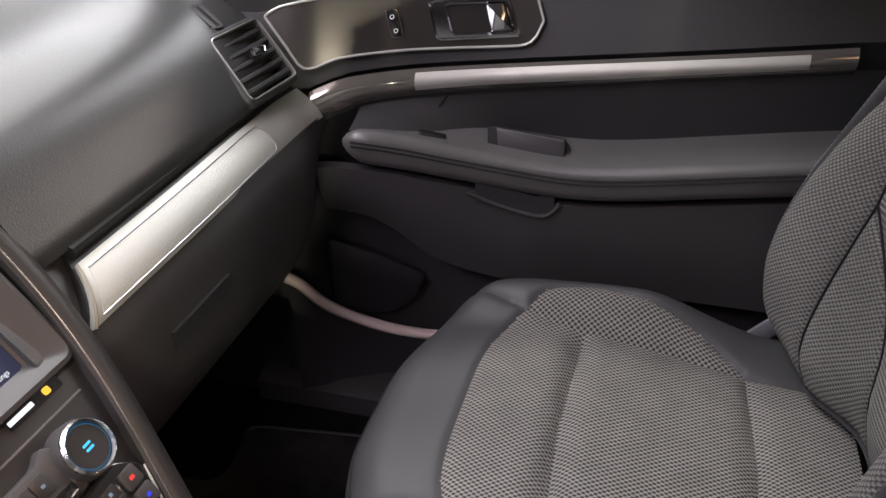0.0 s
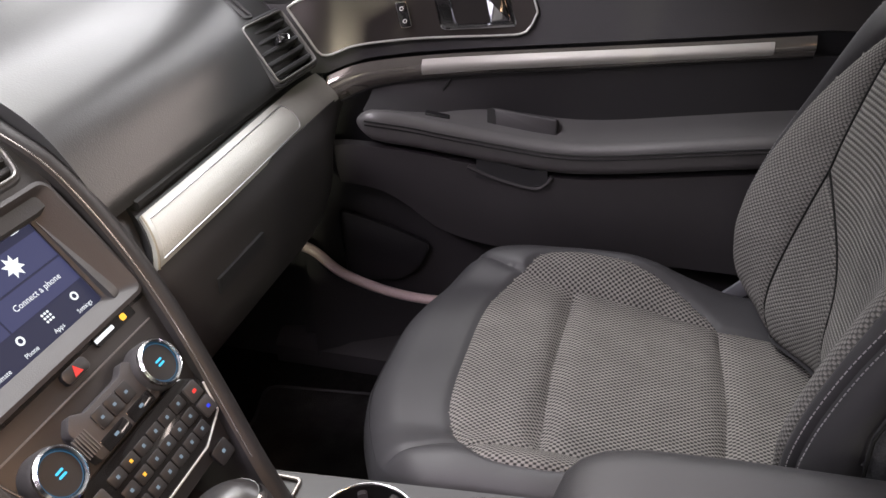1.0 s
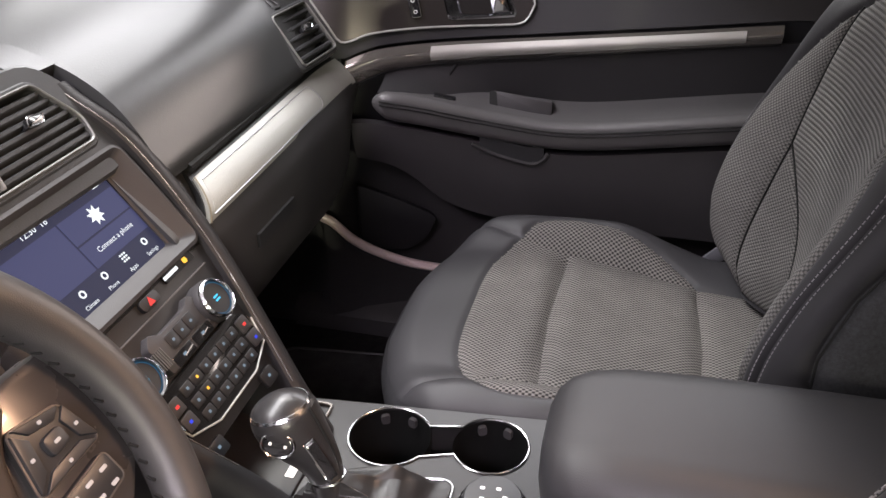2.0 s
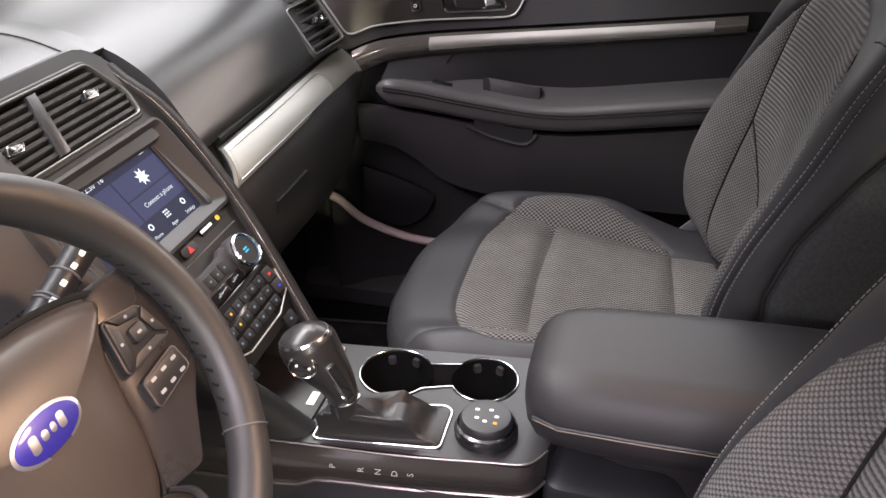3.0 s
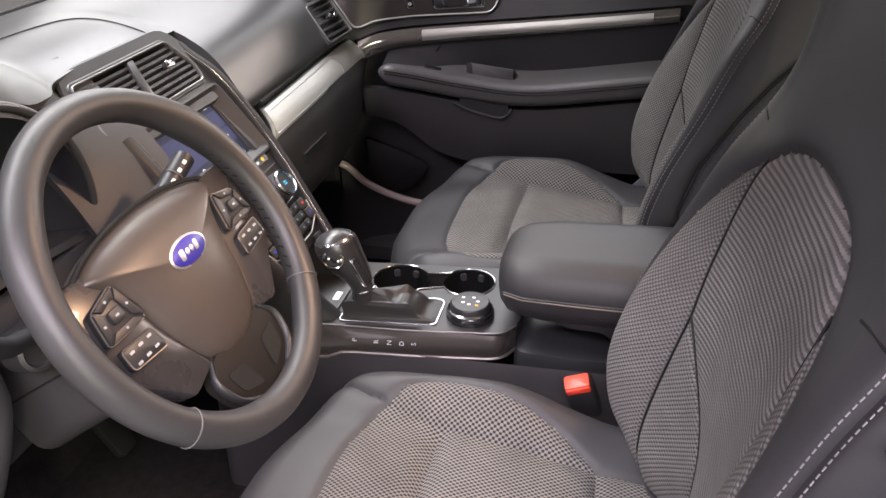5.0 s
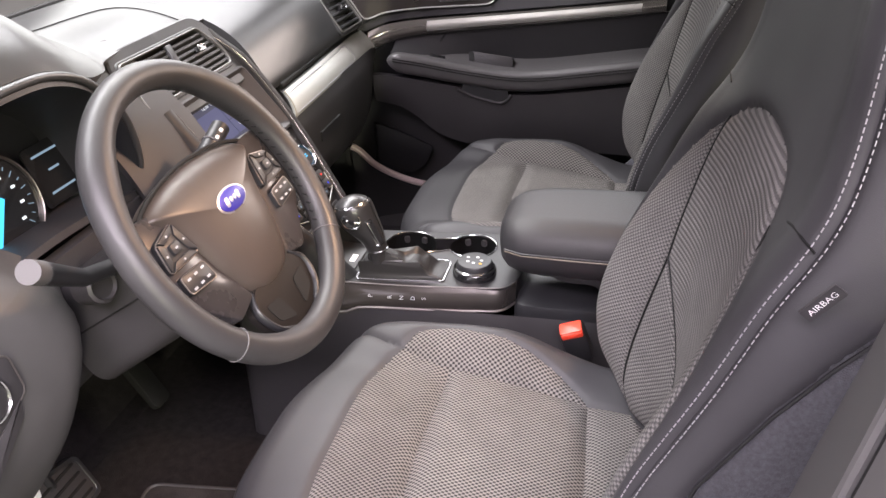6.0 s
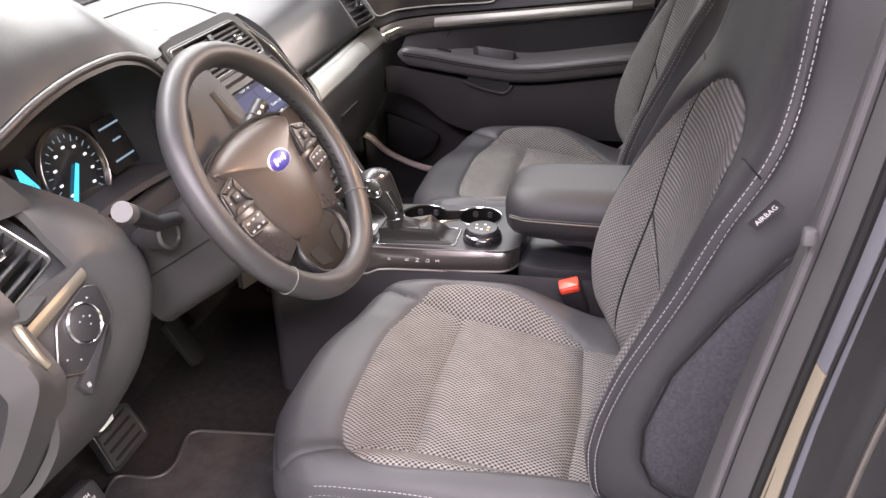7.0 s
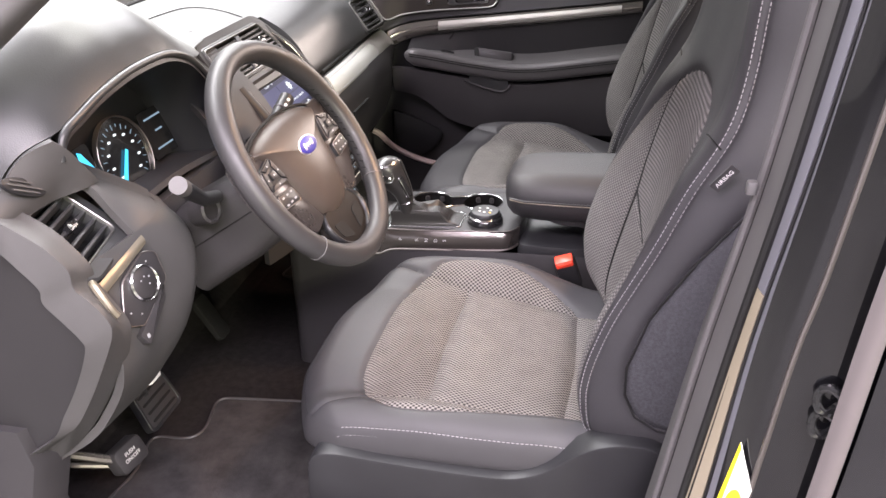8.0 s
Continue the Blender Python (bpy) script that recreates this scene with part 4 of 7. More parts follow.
vent("driver_vent", [(-0.385, -0.352, 1.092), (-0.412, -0.240, 1.093), (-0.475, -0.255, 1.158), (-0.455, -0.365, 1.155)], 5, dashboard, 0.006, [(0.0, 0.0)], 0.012, (), 0.022)

# ---------------------------------------------------------------- centre stack
STACK = plane((-0.333, CENTRE, 0.992), (0, 1, 0), (-0.622, 0, 0.783))


def st(y, z):
    """Place on the stack's face from the car's y and z."""
    return y - CENTRE, (z - 0.992) / 0.783


stack = thing("centre_stack", "black centre stack with touchscreen, knobs and climate keys", "control panel", (-0.40, CENTRE, 0.95))
half = 0.122
face = soften([(-half + 0.028, -0.10), (half - 0.028, -0.10), (half - 0.008, 0.02), (half, 0.10), (half, 0.175), (-half, 0.175), (-half, 0.10), (-half + 0.008, 0.02)], 0.02)
part("face", slab([(x, min(y, 0.054)) for x, y in face], STACK, -0.03, -0.002, 0.002), DARK, stack, "dark satin control face")
part("screen_backing", slab([(x, max(y, 0.050)) for x, y in face], STACK, -0.05, -0.023), PLASTIC, stack)
top = soften([(-0.158, 0.190), (0.115, 0.185), (0.122, 0.24), (0.10, 0.288), (-0.146, 0.288)], 0.018)
mouth = [(-0.165, 0.203), (0.106, 0.203), (0.113, 0.232), (0.088, 0.284), (-0.150, 0.284)]
part("vent_hood", ring_plate(by_angle(inset(top, -0.020), 90, (-0.03, 0.243)), by_angle(inset(soften(mouth, 0.010), 0.001), 90, (-0.03, 0.243)), STACK, -0.05, -0.002, 0.003), DASH, stack)
quad = [on(STACK, a, b, 0) for a, b in ((-0.165, 0.203), (0.106, 0.203), (0.113, 0.232), (0.088, 0.284), (-0.150, 0.284))]
vent("centre_vent", quad, 7, stack, 0.004, [(0.055, 0.008), (-0.085, -0.004)], 0.010, [-0.022], 0.006)
# side rails that run down to the console
CHEEK = bend([(-0.20, 0.052), (-0.144, 0.066), (-0.066, 0.092), (0.022, 0.119), (0.10, 0.134), (0.175, 0.138), (0.225, 0.131), (0.30, 0.118)])
for s in (-1, 1):
    sec = [(-0.010, -0.004), (-0.009, 0.006), (-0.003, 0.010), (0.006, 0.010), (0.015, 0.005), (0.022, -0.008), (0.026, -0.035), (0.027, -0.09), (-0.010, -0.09)]
    rows = []
    for h in np.linspace(-0.198, 0.272 if s > 0 else 0.19, 28):
        end = smooth(0.20, 0.272, h) * 0.012
        rows.append([on(STACK, s * (CHEEK(h) + a), h, n - end) for a, n in sec])
    part("side_cheek", loft(rows), CHEEK_SKIN, stack, "dark textured side cheek")
    part("cheek_line", tube([on(STACK, s * (CHEEK(h) - 0.006), h, 0.0085 - smooth(0.20, 0.272, h) * 0.012) for h in np.linspace(-0.125, 0.26 if s > 0 else 0.18, 30)], 0.0009, 5), SMOKED, stack, "thin bright line along the cheek")
# screen in a recess with a sloped surround
SCR = (on(STACK, *st(0.396, 1.0905), 0.0), *STACK[1:])
opening = rounded(0.181, 0.102, 0.003)
mouth = [(x + 0.003, y - 0.002) for x, y in rounded(0.238, 0.128, 0.010)]
surround = [[on(SCR, x, y, h) for x, y in ring] for ring, h in ((opening, -0.014), (opening, -0.010), (inset(mouth, 0.003), 0.002), (mouth, 0.004), (inset(mouth, -0.004), 0.003), (inset(mouth, -0.005), -0.012))]
part("screen_surround", loft(surround, True, False), PLASTIC, stack, "dark sloped screen surround")
screen = part("touchscreen", slab(opening, SCR, -0.020, -0.0118), SCREEN, stack, "lit dark blue touchscreen")
FACE = (on(SCR, 0, 0, -0.0118), *SCR[1:])
for x0, x1, y0, y1 in ((-0.089, -0.002, -0.024, 0.032), (0.0, 0.089, 0.004, 0.032), (0.0, 0.089, -0.024, 0.002)):
    part("screen_tile", slab([(x0, y0), (x1, y0), (x1, y1), (x0, y1)], FACE, 0.0002, 0.0006), SCREEN_TILE, screen)
lettering("Connect a phone", (on(FACE, 0.045, -0.011), *SCR[1:]), 0.0062, LIT, screen, lift=0.0009)
lettering("12:30  18°", (on(FACE, -0.022, 0.041), *SCR[1:]), 0.0075, LIT, screen, lift=0.0009)
part("compass_icon", slab([((0.011 if i % 2 else 0.006) * math.cos(i * math.pi / 8), (0.011 if i % 2 else 0.006) * math.sin(i * math.pi / 8)) for i in range(16)], (on(FACE, 0.046, 0.018), *SCR[1:]), 0.0007, 0.0011), LIT, screen)
part("signal_icon", slab(rounded(0.010, 0.005, 0.001, 2), (on(FACE, 0.072, 0.042), *SCR[1:]), 0.0003, 0.0007), LIT, screen)
for i, word in enumerate(("Audio", "Climate", "Phone", "Apps", "Settings")):
    x = -0.070 + 0.035 * i
    lettering(word, (on(FACE, x, -0.046), *SCR[1:]), 0.0045, LIT, screen, lift=0.0009)
    if word == "Apps":
        for a in range(9):
            part("icon_dot", slab(rounded(0.0022, 0.0022, 0.0005, 1), (on(FACE, x - 0.0035 + 0.0035 * (a % 3), -0.0355 + 0.0035 * (a // 3)), *SCR[1:]), 0.0005, 0.0009), LIT, screen)
    else:
        part("icon", ring_plate(circle(0.0042, 14), circle(0.0024, 14), (on(FACE, x, -0.033), *SCR[1:]), 0.0004, 0.0009, 0.0002), LIT, screen)


def knob(y, z):
    a, b = st(y, z)
    pl = (on(STACK, a, b), *STACK[1:])
    k = part("volume_knob", lathe([(0.0240, -0.004), (0.0240, 0.012), (0.0222, 0.016)], pl, 32), PLASTIC, stack, "round knob")
    part("chrome_ring", lathe([(0.0222, 0.014), (0.0225, 0.0195), (0.0205, 0.022), (0.0188, 0.019), (0.0188, 0.014)], pl, 32), CHROME, k, "chrome knob ring")
    part("knob_cap", lathe([(0.0186, 0.014), (0.0186, 0.0175), (0.0, 0.0178)], pl, 32), DARK, k)
    part("glow_ring", tube([on(pl, 0.0178 * math.cos(t), 0.0178 * math.sin(t), 0.0178) for t in np.linspace(0, 2 * math.pi, 32, endpoint=False)], 0.0004, 5, True), LIT_RING, k, "thin blue light ring")
    for j in range(2):
        part("lit_mark", slab(rounded(0.008, 0.002, 0.0008), (on(pl, 0, 0.002 - 0.004 * j), *pl[1:]), 0.0179, 0.0184), LIT_BLUE, k)
    return k


knob(0.319, 0.992)
knob(0.458, 0.993)
part("hazard_button", slab(rounded(0.03, 0.013, 0.005), (on(STACK, *st(0.403, 1.028)), *STACK[1:]), -0.002, 0.003, 0.001), DARK, stack)
part("hazard_mark", slab([(-0.005, -0.004), (0.005, -0.004), (0, 0.005)], (on(STACK, *st(0.403, 1.028)), *STACK[1:]), 0.003, 0.0035), LIT_RED, stack)
part("status_strip", slab(rounded(0.055, 0.011, 0.002), (on(STACK, *st(0.465, 1.032)), *STACK[1:]), -0.002, 0.001), GLOSS, stack)
part("status_mark", slab(rounded(0.026, 0.004, 0.001), (on(STACK, *st(0.45, 1.032)), *STACK[1:]), 0.001, 0.0014), LIT, stack)
part("status_lamp", slab(rounded(0.007, 0.006, 0.002), (on(STACK, *st(0.478, 1.032)), *STACK[1:]), 0.001, 0.0014), LIT_AMBER, stack)

def stack_plate(y0, y1, z0, z1, lo, hi, mat, name, r=0.004, bevel=0.001, parent=None, label=""):
    (a0, b0), (a1, b1) = st(y0, z0), st(y1, z1)
    pl = (on(STACK, (a0 + a1) / 2, (b0 + b1) / 2), *STACK[1:])
    return part(name, slab(rounded(a1 - a0, b1 - b0, r, 3), pl, lo, hi, bevel), mat, parent or stack, label)


for z in (1.0365, 1.0175):
    stack_plate(0.300, 0.500, z, z + 0.0012, -0.002, 0.0008, GREY_TRIM, "groove_line", 0.0004, 0.0)
bar = part("media_bar", slab(soften([st(0.356, 0.976), st(0.444, 0.976), st(0.448, 1.004), st(0.436, 1.012), st(0.424, 1.006), st(0.376, 1.006), st(0.364, 1.012), st(0.352, 1.004)], 0.004), STACK, -0.002, 0.009, 0.002), PLASTIC, stack, "raised media key bar")
for i in range(3):
    y = 0.376 + 0.0165 * i
    stack_plate(y, y + 0.015, 0.989, 1.002, 0.008, 0.0105, DARK, "media_key", 0.002, 0.0006, bar)
    stack_plate(y + 0.0058, y + 0.0092, 0.9945, 0.9965, 0.0105, 0.0108, LIT_DIM, "key_mark", 0.0004, 0.0, bar)
for s in (-1, 1):
    for i in range(6):
        y = CENTRE + s * (0.036 + 0.0030 * i)
        stack_plate(y - 0.0006, y + 0.0006, 0.983, 0.999, 0.008, 0.0102, GREY_TRIM, "grip_rib", 0.0004, 0.0, bar)
for i in range(2):
    y = 0.366 + 0.036 * i
    stack_plate(y, y + 0.033, 0.9765, 0.986, 0.008, 0.0095, GLOSS, "seek_key", 0.002, 0.0006, bar)
    stack_plate(y + 0.014, y + 0.019, 0.9805, 0.9825, 0.0095, 0.0098, LIT_DIM, "key_mark", 0.0004, 0.0, bar)
climate = part("climate_panel", slab(soften([st(0.312, 0.962), st(0.330, 0.974), st(0.470, 0.974), st(0.488, 0.962), st(0.478, 0.936), st(0.440, 0.926), st(0.360, 0.926), st(0.322, 0.936)], 0.005), STACK, -0.002, 0.006, 0.002), GLOSS, stack, "gloss black climate panel")
part("panel_edge", tube([on(STACK, *st(y, z), 0.006) for y, z in ((0.312, 0.958), (0.322, 0.936), (0.360, 0.9255), (0.440, 0.9255), (0.478, 0.936), (0.488, 0.958))], 0.0011, 6), SATIN, climate)
MARKS = [[LIT_DIM, LIT_AMBER, LIT_DIM, LIT_DIM, LIT_DIM, LIT_DIM], [LIT_DIM, LIT_AMBER, LIT_DIM, LIT_DIM, LIT_DIM, LIT_DIM], [LIT_DIM, LIT_DIM, LIT_DIM, LIT_DIM, LIT_DIM, LIT_DIM]]
for r, row in enumerate(MARKS):
    for i, lamp in enumerate(row):
        y, z = 0.348 + 0.0185 * i, 0.962 - 0.0125 * r
        stack_plate(y, y + 0.0165, z - 0.0045, z + 0.0045, 0.005, 0.0075, DARK, "climate_key", 0.0016, 0.0006, climate)
        stack_plate(y + 0.0068, y + 0.0098, z - 0.001, z + 0.0014, 0.0075, 0.0078, lamp, "key_mark", 0.0004, 0.0, climate)
for y in (0.322, 0.462):
    stack_plate(y, y + 0.018, 0.953, 0.966, 0.005, 0.0085, PLASTIC, "warm_key", 0.002, 0.001, climate)
    stack_plate(y + 0.0065, y + 0.0115, 0.958, 0.9605, 0.0085, 0.0088, LIT_RED, "key_mark", 0.0006, 0.0, climate)
    stack_plate(y, y + 0.018, 0.938, 0.951, 0.005, 0.0085, PLASTIC, "cool_key", 0.002, 0.001, climate)
    stack_plate(y + 0.007, y + 0.011, 0.943, 0.9455, 0.0085, 0.0088, LIT_DEEP, "key_mark", 0.0006, 0.0, climate)
for y in (0.338, 0.452):
    stack_plate(y - 0.012, y + 0.012, 0.906, 0.920, -0.001, 0.003, DARK, "seat_heat_key", 0.003, 0.001)
    stack_plate(y - 0.002, y + 0.002, 0.912, 0.9145, 0.003, 0.0033, LIT_DIM, "key_mark", 0.0006, 0.0)

# ---------------------------------------------------------------- steering wheel and column
WHEEL = plane((-0.222, 0.0, 1.126), (0, 1, 0), (-0.545, 0, 0.84))
wheel = thing("steering_wheel", "black leather steering wheel with domed hub and keys", "steering wheel", (-0.222, 0, 1.126))
rim = [on(WHEEL, 0.177 * math.cos(2 * math.pi * i / 96), 0.177 * math.sin(2 * math.pi * i / 96)) for i in range(96)]
swell = [0.0178 + 0.0022 * math.exp(-((abs((i * 3.75 + 90) % 360 - 180) - 52) / 14.0) ** 2) for i in range(96)]
part("rim", tube(rim, swell, 20, True), LEATHER, wheel, "stitched black leather rim")
for a in (37, 143, 219, 321):
    d = radians(a)
    c = on(WHEEL, 0.177 * math.cos(d), 0.177 * math.sin(d))
    radial = WHEEL[1] * math.cos(d) + WHEEL[2] * math.sin(d)
    ring = [c + (radial * math.cos(t) + WHEEL[3] * math.sin(t)) * 0.0185 for t in np.linspace(0, 2 * math.pi, 20, endpoint=False)]
    part("rim_seam", tube(ring, 0.0009, 6, True), RUBBER if a < 180 else GREY_TRIM, wheel)


def dome(poly, pl, low, rise, n=7, edge=0.35):
    """A cushion-like cap over an outline."""
    c = np.mean(poly, 0)
    rings = [[on(pl, *p, low) for p in poly]]
    for i in range(n):
        t = i / (n - 1)
        s = 1 - t * 0.98
        h = low + 0.012 + rise * math.sqrt(1 - (1 - t) ** 2.4)
        rings.append([on(pl, c[0] + (p[0] - c[0]) * s, c[1] + (p[1] - c[1]) * s, h) for p in poly])
    return loft(rings)


half_pad = [(0.0, 0.073), (0.05, 0.070), (0.092, 0.062), (0.124, 0.050), (0.112, 0.040), (0.098, 0.024), (0.085, -0.006), (0.071, -0.055), (0.052, -0.090), (0.030, -0.105), (0.0, -0.109)]
pad = soften(half_pad + [(-x, y) for x, y in reversed(half_pad[1:-1])], 0.012)
hub = part("hub_pad", dome(pad, WHEEL, -0.03, 0.030, 12), PAD, wheel, "smooth domed airbag cover")
part("hub_gap", tube([on(WHEEL, x * 1.012, y * 1.012, -0.013) for x, y in pad], 0.0028, 6, True), RUBBER, hub)
BADGE = (on(WHEEL, 0.0, 0.008, 0.0105), *WHEEL[1:])
oval = [(0.0285 * math.cos(2 * math.pi * i / 40), 0.0130 * math.sin(2 * math.pi * i / 40)) for i in range(40)]
badge = part("badge", slab([(x * 1.12, y * 1.20) for x, y in oval], BADGE, -0.006, 0.0014, 0.001), SILVER, hub, "oval blue enamel badge with a silver rim")
part("badge_enamel", slab(oval, BADGE, 0.0008, 0.0026, 0.0008), BLUE, badge)
for dx, w, h in ((-0.0135, 0.0075, 0.0115), (-0.0035, 0.006, 0.0065), (0.0045, 0.005, 0.0065), (0.0125, 0.0065, 0.0105)):
    part("badge_mark", slab([(x + 0.25 * y, y) for x, y in rounded(w, h, 0.0024, 3)], (on(BADGE, dx, 0.0), *BADGE[1:]), 0.0025, 0.0031, 0.0003), SILVER, badge)
for dx, dy, w, h in ((0.010, -0.033, 0.018, 0.0036), (0.015, -0.0405, 0.006, 0.003)):
    part("cover_mark", slab(rounded(w, h, 0.001, 2), (on(WHEEL, dx, dy), *WHEEL[1:]), -0.004, 0.0095), GREY_TRIM, hub)
for s in (-1, 1):
    panel = soften([(s * x, y) for x, y in ((0.088, 0.048), (0.125, 0.056), (0.164, 0.054), (0.171, 0.0), (0.166, -0.036), (0.150, -0.050), (0.130, -0.066), (0.094, -0.104), (0.050, -0.094), (0.068, -0.050), (0.082, 0.0))], 0.008)
    part("spoke", slab(panel, WHEEL, -0.030, -0.009, 0.005), SPOKE, wheel, "smooth dark metallic spoke")
    keys = soften([(s * x, y) for x, y in ((0.098, 0.033), (0.137, 0.024), (0.144, -0.010), (0.087, -0.011))], 0.006)
    pod = part("direction_key", slab(keys, WHEEL, -0.012, -0.001, 0.002), DARK, wheel, "dark direction key pad")
    mid = (s * 0.117, 0.009)
    for i in range(4):
        (x0, y0), (x1, y1) = [((0.098, 0.033), (0.137, 0.024), (0.144, -0.010), (0.087, -0.011))[k % 4] for k in (i, i + 1)]
        wedge = [(s * x0, y0), (s * x1, y1), (mid[0] * 0.45 + s * x1 * 0.55, mid[1] * 0.45 + y1 * 0.55), (mid[0] * 0.45 + s * x0 * 0.55, mid[1] * 0.45 + y0 * 0.55)]
        c = np.mean(wedge, 0)
        wedge = [tuple(c + (np.array(p) - c) * 0.86) for p in wedge]
        part("key", slab(wedge, WHEEL, -0.002, 0.0012, 0.0008), DARK, pod)
        part("key_mark", slab(rounded(0.0030, 0.0024, 0.0008, 2), (on(WHEEL, *c), *WHEEL[1:]), 0.0, 0.0017), GREY_MARK, pod)
    part("key_centre", slab(rounded(0.016, 0.013, 0.003, 2), (on(WHEEL, *mid), *WHEEL[1:]), -0.001, 0.0032, 0.001), DARK, pod)
    part("key_mark", slab(rounded(0.005, 0.0022, 0.0008, 2), (on(WHEEL, *mid), *WHEEL[1:]), 0.0, 0.0037), GREY_MARK, pod)
    part("pod_edge", tube([on(WHEEL, x, y, -0.002) for x, y in keys], 0.0009, 5, True), SATIN_DARK, pod)
    keys = soften([(s * x, y) for x, y in ((0.092, -0.021), (0.138, -0.018), (0.139, -0.040), (0.089, -0.045))], 0.005)
    pod = part("cruise_key", slab(keys, WHEEL, -0.012, -0.001, 0.002), DARK, wheel, "black key pad")
    for a in (-0.014, 0.0, 0.014):
        for b2 in (0.0055, -0.0065):
            part("key_mark", slab(rounded(0.0062, 0.0026, 0.0008, 2), (on(WHEEL, s * 0.115 + a, -0.031 + b2), *WHEEL[1:]), -0.001, -0.0004), GREY_MARK, pod)
    part("pod_edge", tube([on(WHEEL, x, y, -0.002) for x, y in keys], 0.0009, 5, True), SATIN_DARK, pod)
    leg = spline([on(WHEEL, s * 0.053, -0.092, -0.012), on(WHEEL, s * 0.068, -0.112, -0.010), on(WHEEL, s * 0.058, -0.142, -0.008), on(WHEEL, s * 0.030, -0.160, -0.006)], 6)
    part("lower_leg", tube(leg, [0.0035 + 0.003 * math.sin(math.pi * i / (len(leg) - 1)) for i in range(len(leg))], 10, False, 0.6), DARK, wheel, "dark lower leg")
    # Dark plate stands for the shade in the opening beside the leg.
    part("leg_hole_shade", slab(soften([(s * x, y) for x, y in ((0.022, -0.118), (0.052, -0.114), (0.046, -0.140), (0.014, -0.152))], 0.006), WHEEL, -0.020, -0.0065), RUBBER, wheel)
low = soften([(-0.050, -0.090), (0.050, -0.090), (0.070, -0.112), (0.060, -0.142), (0.040, -0.163), (-0.040, -0.163), (-0.060, -0.142), (-0.070, -0.112)], 0.010)
part("lower_spoke", slab(low, WHEEL, -0.026, -0.008, 0.004), MATTE_BLACK, wheel, "dark lower spoke")
for side in (-1, 1):
    for i in range(16):
        a = radians(-34 + 68 * i / 15 + (180 if side < 0 else 0))
        radial = WHEEL[1] * math.cos(a) + WHEEL[2] * math.sin(a)
        c = on(WHEEL, 0.177 * math.cos(a), 0.177 * math.sin(a)) - radial * 0.0182
        across = radial.cross(WHEEL[3])
        part("rim_stitch", tube([c + WHEEL[3] * 0.0028 + across * 0.002, c - WHEEL[3] * 0.0028 - across * 0.002], 0.0012, 4), RUBBER, wheel)
column = thing("steering_column", "dark plastic steering column shroud with two stalks", "steering column", (-0.36, 0, 1.05))
COL = plane(on(WHEEL, 0, -0.02, -0.04), (0, 1, 0), WHEEL[2])
rings = []
for d, w, h in ((0.0, 0.09, 0.09), (-0.05, 0.115, 0.12), (-0.12, 0.13, 0.135), (-0.24, 0.14, 0.145)):
    rings.append([on(COL, x, y - 0.012, d) for x, y in rounded(w, h, 0.03, 5)])
part("shroud", loft(rings), PLASTIC, column)
for s in (-1, 1):
    part("shroud_seam", tube([on(COL, s * w, -0.006, d) for w, d in ((0.0452, 0.0), (0.0577, -0.05), (0.0652, -0.12), (0.0702, -0.24))], 0.0013, 5), RUBBER, column)
part("turn_stalk", tube([(-0.345, -0.075, 1.075), (-0.33, -0.14, 1.10), (-0.312, -0.215, 1.15)], [0.010, 0.010, 0.0125], 14), DARK, column, "black indicator stalk with a pale round end")
part("turn_stalk_end", tube([(-0.313, -0.213, 1.149), (-0.306, -0.236, 1.164)], [0.0125, 0.0125], 18), GREY_TRIM, column)
wiper = part("wiper_stalk", tube([(-0.335, 0.075, 1.08), (-0.34, 0.14, 1.11), (-0.338, 0.215, 1.143)], [0.010, 0.013, 0.0135], 14), DARK, column, "black wiper stalk with white marks")
way = (Vector((-0.338, 0.215, 1.143)) - Vector((-0.34, 0.14, 1.11))).normalized()
for d in (0.018, 0.022, 0.048):
    c = Vector((-0.34, 0.14, 1.11)) + way * d
    side = way.orthogonal().normalized()
    part("stalk_ring", tube([c + (side * math.cos(a) + way.cross(side) * math.sin(a)) * 0.0136 for a in np.linspace(0, 2 * math.pi, 20, endpoint=False)], 0.0012, 5, True), GREY_TRIM, wiper)
WS = plane(Vector((-0.339, 0.178, 1.127)), way, Vector((0.75, -0.2, 0.6)).cross(way))
for a in (-0.024, -0.006, 0.012, 0.026):
    part("stalk_mark", slab(rounded(0.006, 0.005, 0.001, 2), (on(WS, a, 0.0), *WS[1:]), 0.0128, 0.0142), WHITE, wiper)

# ---------------------------------------------------------------- instrument cluster and driver's fascia
cluster = thing("instrument_cluster", "hooded instrument cluster with lit dial and blue glow", "instrument", (-0.5, -0.05, 1.12))
BROW_LINE = [(-0.272, 1.17), (-0.276, 1.205)] + [(y, BROW(y)[1] - 0.006) for y in (-0.262, -0.22, -0.17, -0.10, -0.03, 0.02, 0.07)] + [(0.110, 1.222), (0.142, 1.18), (0.155, 1.12), (0.155, 1.05)]
BROW_X = bend([(1.04, -0.45), (1.10, -0.44), (1.15, -0.434), (1.20, -0.440), (1.24, -0.438), (1.28, -0.435)])
brow = spline([(BROW_X(z), y, z) for y, z in BROW_LINE], 6)


def hood_inner(i, d):
    x, y, z = brow[i]
    return (x - 0.13 * d, y + (-0.05 - y) * 0.12 * d, z + (1.10 - z) * 0.22 * d - 0.006)


